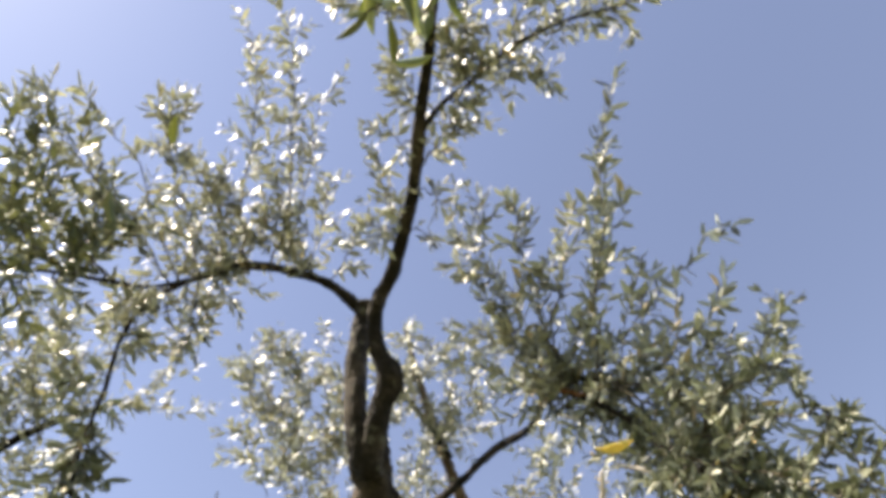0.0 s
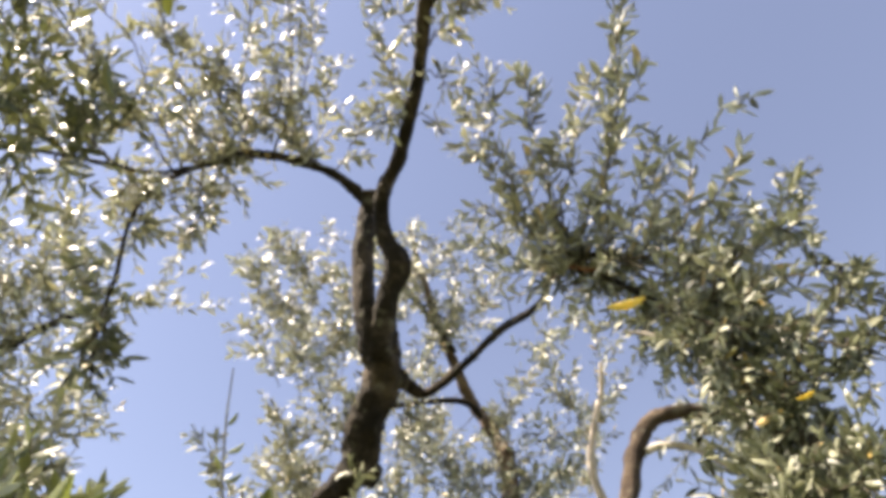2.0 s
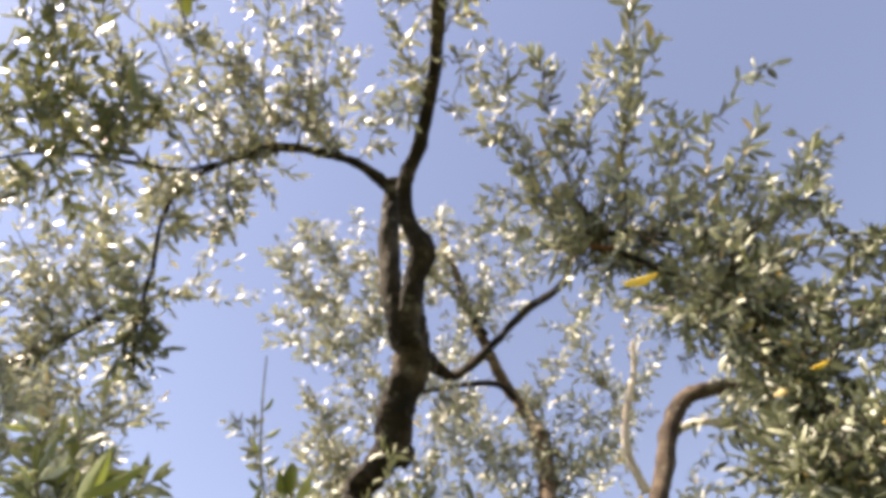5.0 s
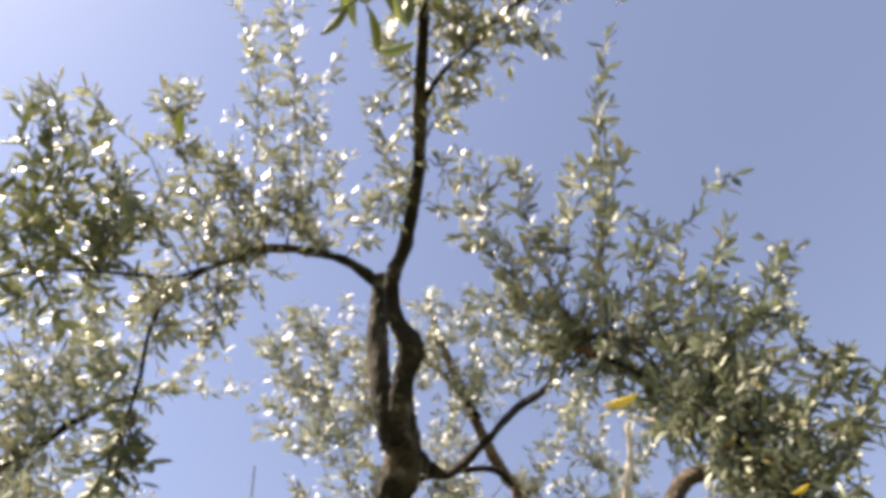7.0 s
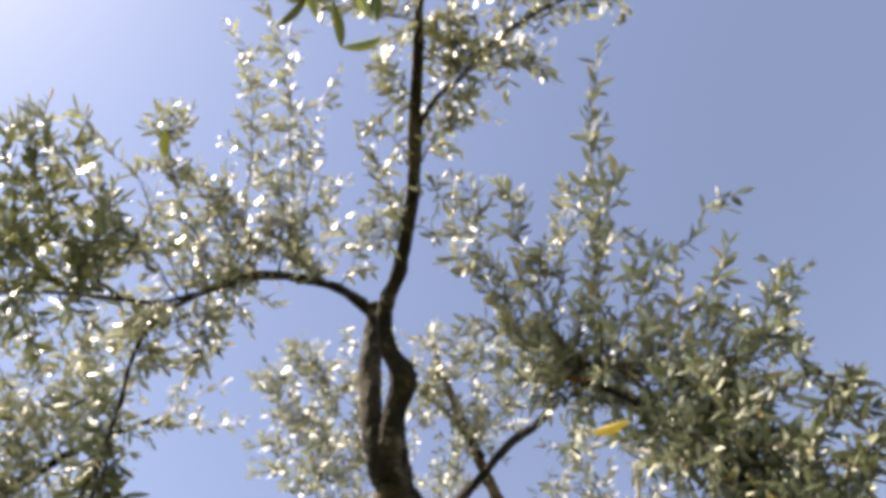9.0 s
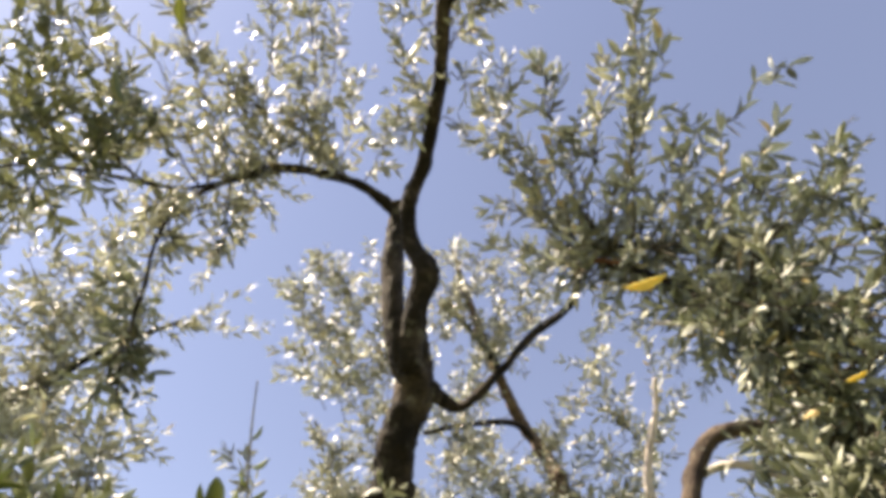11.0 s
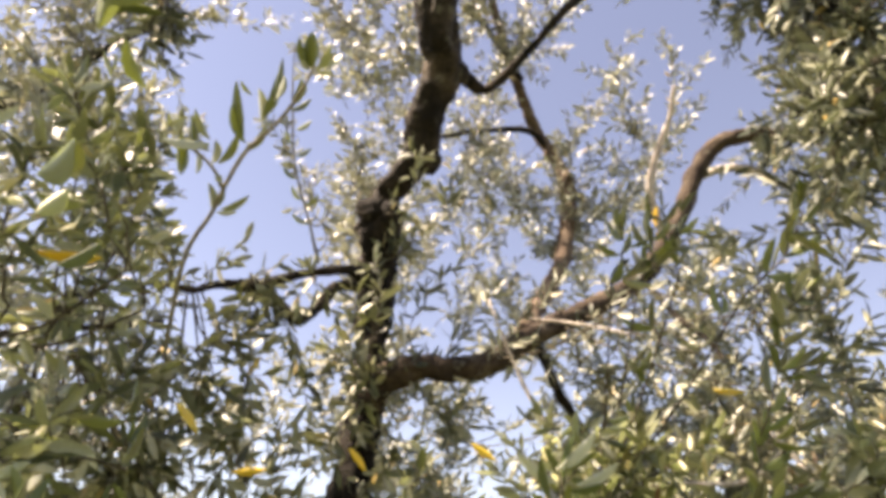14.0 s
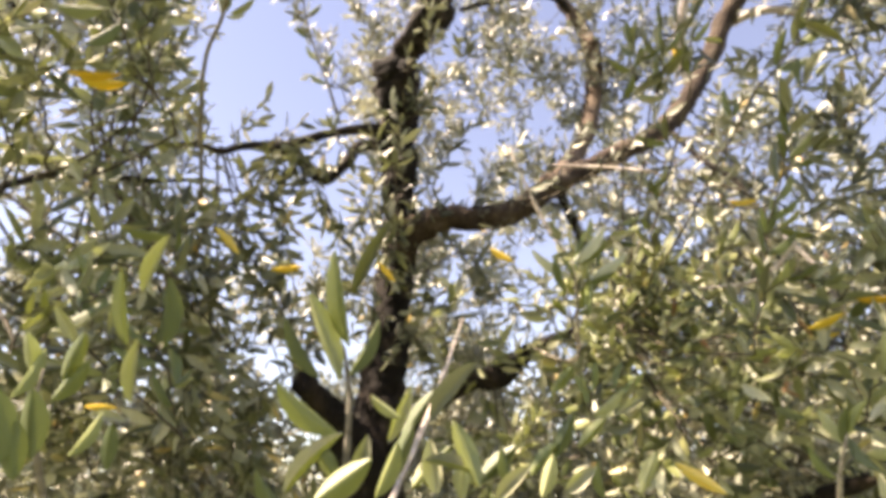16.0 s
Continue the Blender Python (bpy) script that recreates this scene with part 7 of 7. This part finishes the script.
for k in range(13):  # shoots of the low branch that reach behind the trunk
    c = np.array((low.uniform(-0.5, 0.2), low.uniform(2.9, 3.8), low.uniform(1.7, 2.55)))
    spray(low_back, [tuple(c), tuple(c + (0.02, -0.06, 0.1)), tuple(c + (0.04, -0.1, 0.24))], 11, 0.22, leaf=0.066, sunny=1.0)

ONE_LEAF = {}
for kind, curl in (("flat", 0.03), ("curled", 0.16)):
    ONE_LEAF[kind] = leaves_mesh("leaf", [((0, 0, 0), (1, 0, 0), (0, 0, 1), 1.0, 1.0, curl)], (LEAF_UPPER_ONE, LEAF_UNDER_ONE), SINGLE_LEAF)
# pale kind that stands in for leaves struck by sun
ONE_LEAF["lit"] = leaves_mesh("leaf", [((0, 0, 0), (1, 0, 0), (0, 0, 1), 1.0, 1.0, 0.05)], (LEAF_LIT_ONE, LEAF_LIT_ONE), SINGLE_LEAF)
DRY_LEAF = leaves_mesh("leaf", [((0, 0, 0), (1, 0, 0), (0, 0, 1), 1.0, 1.0, 0.3)], (DRY, DRY), SINGLE_LEAF)
YELLOW_LEAF = leaves_mesh("leaf", [((0, 0, 0), (1, 0, 0), (0, 0, 1), 1.0, 1.0, 0.08)], (YELLOW, YELLOW), SINGLE_LEAF)


def leaf_object(mesh, parent, foot, way, up, size, wide):
    ob = new("leaf", mesh)
    across = np.cross(up, way)
    m = Matrix([[way[i] * size, across[i] * wide, up[i] * size, foot[i]] for i in range(3)] + [[0, 0, 0, 1]])
    ob.matrix_basis = m
    return under(ob, parent)


FAR = (backstem, far_left, shade_limb, low_back)
# leaf tones by branch: besides leaf colour they hold its sun and shade
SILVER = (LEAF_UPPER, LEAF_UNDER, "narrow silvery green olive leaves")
SHADED = (SHADED_UPPER, SHADED_UNDER, "narrow grey-green olive leaves, darkened as if shaded")
GREEN = (GREEN_UPPER, GREEN_UNDER, "narrow green olive leaves, partly darkened as if shaded")
SUNLIT = (SUNLIT_UPPER, SUNLIT_UNDER, "narrow fresh green olive leaves, brightened as if sunlit")
BEARS = {elbow_low: SHADED, right_limb: SHADED, hang: SHADED, low_back: SHADED, archleft: GREEN, leftlow: GREEN, trunk: GREEN, lowright: SUNLIT, left_near: SUNLIT, lowstub: SUNLIT}
singles = 0
for number, (owner, sprays) in enumerate(SPRAYS.items()):
    if not sprays:
        continue
    rnd = random.Random(100 + number)
    verts, faces, crowd = [], [], []
    for points, shoots, reach, leaf, near, sunny in sprays:
        grown = grow(rnd, owner, points, shoots, reach, leaf, near, sunny, verts, faces)
        if near:
            for foot, way, up, size, wide, curl in grown:
                if singles < 290:
                    leaf_object(ONE_LEAF["curled" if curl > 0.1 else "flat"], owner, foot, way, up, size, wide)
                    singles += 1
                else:
                    crowd.append((foot, way, up, size, wide, curl))
        else:
            crowd += grown
    tagged(under(new("twig_growth", mesh_of("twig_growth", verts, faces, TWIG)), owner), "thin grey-green twigs", kind="stuff")
    if crowd:
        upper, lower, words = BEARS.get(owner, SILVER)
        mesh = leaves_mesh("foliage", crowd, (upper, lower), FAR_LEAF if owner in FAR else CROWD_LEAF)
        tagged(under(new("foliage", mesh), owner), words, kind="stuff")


def withered_leaf(foot, way, size=0.062, mesh=None, label="withered yellow leaf"):
    way = unit(np.array(way))
    up = unit(np.cross(way, (0.2, -0.6, 0.3)) + np.array((0.0, -0.6, 0.5)))
    up = unit(up - way * (up @ way))
    ob = leaf_object(mesh or YELLOW_LEAF, min(WOOD, key=lambda o: np.linalg.norm(WOOD[o] - np.array(foot), axis=1).min()), np.array(foot), way, up, size, size * 0.23)
    ob["label"] = label


def near_leaf(foot, tip, wide, tilt, flip=False, kind="flat"):
    """A single leaf from its foot to its tip, its face tilted by so many degrees."""
    foot, tip = np.array(foot), np.array(tip)
    size = np.linalg.norm(tip - foot)
    way = (tip - foot) / size
    up = np.array((-0.45, -0.6, 0.6) if kind == "lit" else (0.1, -0.8, 0.3))
    up = unit(up - way * (up @ way))
    up = up * math.cos(radians(tilt)) + np.cross(way, up) * math.sin(radians(tilt))
    leaf_object(ONE_LEAF[kind], min(WOOD, key=lambda o: np.linalg.norm(WOOD[o] - foot, axis=1).min()), foot, way, -up if flip else up, size, wide)


near_leaf((-0.258, 0.314, 1.969), (-0.242, 0.287, 2.015), 0.0146, 40)
near_leaf((-0.258, 0.302, 1.987), (-0.221, 0.303, 2.014), 0.0082, 0)
near_leaf((-0.279, 0.337, 2.017), (-0.237, 0.350, 2.031), 0.0060, 0, True)
near_leaf((-0.250, 0.382, 1.980), (-0.262, 0.351, 2.005), 0.0150, 20)
near_leaf((-0.387, 1.275, 2.760), (-0.342, 1.249, 2.774), 0.0131, 0)
near_leaf((-0.394, 1.302, 2.729), (-0.405, 1.259, 2.744), 0.0115, 20)
near_leaf((-0.383, 1.364, 2.660), (-0.412, 1.322, 2.672), 0.0115, 0)
near_leaf((-0.386, 1.323, 2.707), (-0.342, 1.299, 2.721), 0.0115, 10)
near_leaf((-0.366, 1.403, 2.616), (-0.389, 1.359, 2.635), 0.0131, 0)
near_leaf((-0.393, 1.227, 2.807), (-0.365, 1.191, 2.824), 0.0099, 0)
near_leaf((-0.344, 1.444, 2.569), (-0.387, 1.406, 2.574), 0.0131, 0)
near_leaf((-0.360, 1.414, 2.605), (-0.320, 1.383, 2.627), 0.0131, 10)
near_leaf((-0.031, 0.488, 1.471), (-0.012, 0.482, 1.515), 0.0131, 15)
near_leaf((0.004, 0.490, 1.467), (-0.001, 0.483, 1.505), 0.0140, -20, True)
near_leaf((0.032, 0.530, 1.475), (0.064, 0.521, 1.503), 0.0133, 20)
near_leaf((0.046, 0.529, 1.462), (0.074, 0.521, 1.488), 0.0123, -10, True)
near_leaf((-0.016, 0.509, 1.471), (0.015, 0.504, 1.502), 0.0128, 30)
near_leaf((-0.053, 0.425, 1.471), (-0.071, 0.416, 1.498), 0.0107, -25)
near_leaf((0.022, 0.510, 1.463), (0.023, 0.504, 1.494), 0.0128, 10)
near_leaf((0.087, 0.585, 1.466), (0.098, 0.577, 1.501), 0.0138, -20)
near_leaf((0.109, 0.602, 1.470), (0.136, 0.590, 1.492), 0.0131, 10, True)
near_leaf((0.146, 0.615, 1.465), (0.143, 0.609, 1.498), 0.0124, 25)
near_leaf((0.185, 0.647, 1.469), (0.203, 0.633, 1.508), 0.0132, 0)
near_leaf((0.133, 0.657, 1.511), (0.161, 0.642, 1.539), 0.0120, 20)
near_leaf((0.131, 0.792, 1.588), (0.158, 0.773, 1.618), 0.0146, 10)
near_leaf((0.062, 0.528, 1.470), (0.053, 0.522, 1.503), 0.0114, 30)
near_leaf((-0.430, 0.540, 2.005), (-0.345, 0.450, 1.985), 0.0210, 20)
near_leaf((-0.440, 0.560, 1.998), (-0.372, 0.550, 1.982), 0.0120, 0)
near_leaf((-0.287, 0.373, 1.844), (-0.270, 0.370, 1.865), 0.0182, 10)
near_leaf((-0.324, 0.470, 1.857), (-0.294, 0.471, 1.885), 0.0142, 0)
near_leaf((-0.049, 0.416, 1.554), (-0.057, 0.392, 1.614), 0.0130, 20)
near_leaf((-0.055, 0.419, 1.533), (-0.075, 0.398, 1.587), 0.0138, -25)
near_leaf((-0.053, 0.436, 1.595), (-0.025, 0.417, 1.644), 0.0103, 10, True)
near_leaf((-0.054, 0.423, 1.501), (-0.092, 0.407, 1.532), 0.0161, 20)
near_leaf((-0.069, 0.426, 1.536), (-0.090, 0.409, 1.574), 0.0051, 60)
near_leaf((-0.052, 0.429, 1.538), (-0.033, 0.419, 1.574), 0.0078, -50)
near_leaf((-0.002, 0.507, 1.518), (0.037, 0.495, 1.562), 0.0155, -15, True)
near_leaf((-0.024, 0.507, 1.503), (0.003, 0.499, 1.542), 0.0100, 30)
near_leaf((0.015, 0.467, 1.515), (0.033, 0.465, 1.470), 0.0143, 25)
near_leaf((-0.059, 0.383, 1.461), (-0.028, 0.384, 1.484), 0.0153, 10)
near_leaf((-0.085, 0.419, 1.465), (-0.050, 0.420, 1.501), 0.0115, -30, True)
near_leaf((-0.040, 0.452, 1.530), (-0.018, 0.452, 1.514), 0.0074, 0)
near_leaf((-0.030, 0.477, 1.501), (-0.013, 0.469, 1.540), 0.0094, 20, True)
near_leaf((-0.006, 0.479, 1.489), (0.038, 0.474, 1.477), 0.0094, -20, True)
near_leaf((-0.079, 0.420, 1.452), (-0.100, 0.410, 1.481), 0.0115, 30)
near_leaf((-0.044, 0.406, 1.464), (-0.033, 0.402, 1.499), 0.0109, 15, True)
near_leaf((-0.033, 0.438, 1.464), (-0.019, 0.433, 1.498), 0.0118, -20)
near_leaf((0.102, 0.602, 1.498), (0.121, 0.590, 1.536), 0.0142, 0)
near_leaf((0.081, 0.606, 1.484), (0.107, 0.595, 1.512), 0.0131, 30)
near_leaf((-0.251, 0.524, 1.630), (-0.228, 0.510, 1.680), 0.0142, 10, True)
near_leaf((-0.239, 0.517, 1.535), (-0.235, 0.503, 1.587), 0.0125, -5, True)
near_leaf((-0.345, 0.596, 1.606), (-0.359, 0.570, 1.637), 0.0115, 0, True)
near_leaf((-0.265, 0.450, 1.489), (-0.267, 0.437, 1.535), 0.0180, 10)
near_leaf((-0.269, 0.423, 1.482), (-0.273, 0.410, 1.531), 0.0182, -20)
near_leaf((-0.304, 0.515, 1.538), (-0.281, 0.516, 1.571), 0.0153, 15)
near_leaf((-0.352, 0.539, 1.568), (-0.377, 0.510, 1.580), 0.0119, 0, True)
near_leaf((-0.316, 0.504, 1.557), (-0.319, 0.488, 1.588), 0.0131, 0)
near_leaf((-0.299, 0.516, 1.554), (-0.284, 0.509, 1.594), 0.0142, 30)
near_leaf((-0.286, 0.435, 1.496), (-0.297, 0.417, 1.531), 0.0142, 20)
near_leaf((-0.259, 0.430, 1.475), (-0.260, 0.421, 1.512), 0.0155, 30)
near_leaf((-0.268, 0.494, 1.495), (-0.250, 0.495, 1.528), 0.0133, -30)
near_leaf((-0.254, 0.525, 1.486), (-0.252, 0.517, 1.522), 0.0127, 20)
near_leaf((-0.327, 0.500, 1.539), (-0.308, 0.498, 1.578), 0.0142, -30)
near_leaf((-0.281, 0.530, 1.530), (-0.252, 0.539, 1.524), 0.0099, 0, True)
near_leaf((-0.235, 0.489, 1.575), (-0.238, 0.465, 1.632), 0.0120, 40)
near_leaf((-0.235, 0.543, 1.586), (-0.232, 0.521, 1.646), 0.0153, -30)
near_leaf((0.359, 0.593, 1.507), (0.337, 0.595, 1.541), 0.0112, 10)
near_leaf((0.345, 0.578, 1.515), (0.358, 0.564, 1.484), 0.0096, -10)
near_leaf((0.346, 0.577, 1.513), (0.359, 0.558, 1.540), 0.0096, 20)
near_leaf((0.342, 0.580, 1.506), (0.347, 0.566, 1.537), 0.0090, 60)
near_leaf((0.343, 0.604, 1.480), (0.326, 0.604, 1.508), 0.0112, 0)
near_leaf((-0.059, -0.129, 2.479), (-0.056, -0.072, 2.466), 0.0118, 10)
near_leaf((-0.036, -0.041, 2.489), (-0.045, -0.092, 2.489), 0.0121, 60)
near_leaf((0.010, -0.052, 2.509), (-0.039, -0.042, 2.502), 0.0097, 20)
near_leaf((-0.017, -0.121, 2.498), (0.003, -0.071, 2.484), 0.0148, -10)
near_leaf((-0.078, -0.121, 2.477), (-0.029, -0.107, 2.470), 0.0118, 0)
near_leaf((0.024, -0.127, 2.556), (0.049, -0.087, 2.542), 0.0146, 20)
near_leaf((-0.043, -0.130, 2.479), (-0.018, -0.086, 2.467), 0.0118, 30, True)
near_leaf((-0.558, 0.408, 2.928), (-0.560, 0.338, 2.942), 0.0255, 0)
near_leaf((-0.526, 0.327, 3.203), (-0.515, 0.254, 3.212), 0.0234, 0)
near_leaf((-0.260, 0.595, 2.007), (-0.263, 0.569, 2.028), 0.0133, 0, kind="lit")
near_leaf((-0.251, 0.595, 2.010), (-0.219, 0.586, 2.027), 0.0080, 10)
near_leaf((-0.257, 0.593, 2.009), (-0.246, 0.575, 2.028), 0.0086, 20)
near_leaf((-0.256, 0.597, 2.008), (-0.231, 0.595, 2.011), 0.0060, 30, kind="lit")
near_leaf((-0.243, 0.558, 2.020), (-0.246, 0.544, 2.024), 0.0077, 0, kind="lit")
near_leaf((-0.252, 0.544, 2.034), (-0.247, 0.520, 2.050), 0.0153, 0, kind="lit")
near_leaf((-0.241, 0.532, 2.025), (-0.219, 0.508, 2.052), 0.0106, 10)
near_leaf((-0.253, 0.529, 2.052), (-0.295, 0.505, 2.038), 0.0058, 0, kind="lit")
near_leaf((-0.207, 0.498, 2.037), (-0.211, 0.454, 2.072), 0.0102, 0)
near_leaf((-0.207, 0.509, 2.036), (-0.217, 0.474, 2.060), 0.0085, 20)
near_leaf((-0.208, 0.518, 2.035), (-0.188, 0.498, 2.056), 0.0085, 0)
near_leaf((-0.211, 0.520, 2.034), (-0.205, 0.508, 2.039), 0.0086, 0, kind="lit")
near_leaf((-0.188, 0.486, 2.043), (-0.190, 0.455, 2.064), 0.0118, 0, kind="lit")
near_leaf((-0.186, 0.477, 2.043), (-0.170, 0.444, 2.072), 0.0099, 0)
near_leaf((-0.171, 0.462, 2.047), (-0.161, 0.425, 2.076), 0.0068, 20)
near_leaf((-0.168, 0.454, 2.048), (-0.159, 0.433, 2.061), 0.0079, 0, kind="lit")
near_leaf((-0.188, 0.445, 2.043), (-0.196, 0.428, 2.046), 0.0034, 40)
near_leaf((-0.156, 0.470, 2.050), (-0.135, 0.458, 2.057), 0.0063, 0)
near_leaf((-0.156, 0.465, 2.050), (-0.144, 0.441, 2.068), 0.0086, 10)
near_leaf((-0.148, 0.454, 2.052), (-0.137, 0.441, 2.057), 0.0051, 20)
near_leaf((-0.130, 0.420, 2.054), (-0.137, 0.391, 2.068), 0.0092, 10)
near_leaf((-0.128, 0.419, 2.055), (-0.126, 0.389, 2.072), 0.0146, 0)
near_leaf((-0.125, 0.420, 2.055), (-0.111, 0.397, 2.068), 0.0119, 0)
near_leaf((-0.119, 0.418, 2.058), (-0.100, 0.405, 2.064), 0.0081, 0, kind="lit")
near_leaf((-0.132, 0.419, 2.054), (-0.137, 0.406, 2.054), 0.0059, 0, kind="lit")
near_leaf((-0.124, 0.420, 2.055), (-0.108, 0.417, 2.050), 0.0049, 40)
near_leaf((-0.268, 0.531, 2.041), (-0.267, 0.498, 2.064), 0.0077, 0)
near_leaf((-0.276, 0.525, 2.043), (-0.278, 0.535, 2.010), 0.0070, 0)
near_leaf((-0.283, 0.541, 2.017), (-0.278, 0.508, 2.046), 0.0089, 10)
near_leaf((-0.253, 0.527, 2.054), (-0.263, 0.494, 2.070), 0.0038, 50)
near_leaf((-0.266, 0.532, 2.040), (-0.264, 0.538, 2.015), 0.0077, 0, kind="lit")
near_leaf((0.199, 0.960, 1.800), (0.137, 0.941, 1.844), 0.0118, 0, kind="lit")
near_leaf((0.196, 0.953, 1.818), (0.246, 0.910, 1.869), 0.0136, 0, kind="lit")
near_leaf((0.205, 0.959, 1.799), (0.223, 0.917, 1.864), 0.0118, 10)
near_leaf((0.224, 0.955, 1.798), (0.279, 0.919, 1.827), 0.0118, 0, kind="lit")
near_leaf((0.229, 0.955, 1.796), (0.225, 0.965, 1.736), 0.0136, 0)
near_leaf((0.192, 0.970, 1.775), (0.175, 0.940, 1.833), 0.0109, 20)
near_leaf((0.215, 0.960, 1.790), (0.263, 0.934, 1.800), 0.0109, 0)
near_leaf((0.207, 0.952, 1.816), (0.252, 0.921, 1.841), 0.0109, 15)
withered_leaf((-0.470, 0.643, 1.971), (0.87, 0.41, 0.27))
withered_leaf((-0.386, 0.949, 1.894), (0.60, 0.44, -0.67))
withered_leaf((0.567, 1.173, 2.037), (0.90, -0.42, -0.12))
withered_leaf((-0.245, 0.828, 1.770), (0.97, 0.19, 0.16), 0.046)
withered_leaf((-0.122, 1.019, 1.855), (0.64, 0.25, -0.73), 0.048)
withered_leaf((0.069, 0.971, 1.858), (0.85, 0.06, -0.53), 0.05)
withered_leaf((0.280, 0.426, 2.385), (0.87, -0.50, -0.04), 0.055)
withered_leaf((0.587, 1.032, 1.729), (0.79, -0.54, 0.30))
withered_leaf((0.625, 1.098, 2.026), (0.45, -0.58, 0.68), 0.045)
withered_leaf((1.187, 2.684, 3.393), (0.02, -0.56, 0.83))
withered_leaf((-0.486, 0.689, 1.993), (0.86, 0.42, 0.28))
withered_leaf((0.259, 0.771, 1.506), (0.78, -0.28, -0.56))
withered_leaf((0.623, 1.079, 1.725), (0.83, -0.54, 0.14), 0.040)
withered_leaf((0.677, 1.116, 1.676), (0.77, -0.55, 0.33), 0.035)
withered_leaf((-0.339, 0.617, 1.550), (0.88, 0.47, 0.02), 0.030)
withered_leaf((0.703, 1.068, 1.791), (0.82, -0.57, -0.07))
withered_leaf((0.636, 1.441, 2.613), (0.06, -0.63, 0.77))
withered_leaf((0.467, 0.418, 2.218), (0.70, -0.71, 0.06), 0.024)
withered_leaf((0.570, 0.808, 2.744), (0.89, -0.42, -0.19), 0.035)
dry = random.Random(5)
for foot in ((0.68, 1.17, 1.89), (0.69, 1.17, 1.88), (0.69, 1.15, 1.84), (0.66, 1.18, 1.79), (0.61, 1.17, 1.69), (0.60, 1.18, 1.66), (0.51, 1.30, 1.80), (0.73, 1.16, 1.92), (0.48, 1.31, 1.88), (0.60, 1.19, 1.74)):
    withered_leaf(foot, (dry.uniform(-0.6, 0.8), dry.uniform(-0.6, 0.2), dry.uniform(-1.0, -0.2)), dry.uniform(0.03, 0.05), DRY_LEAF, "curled dry brown leaf")
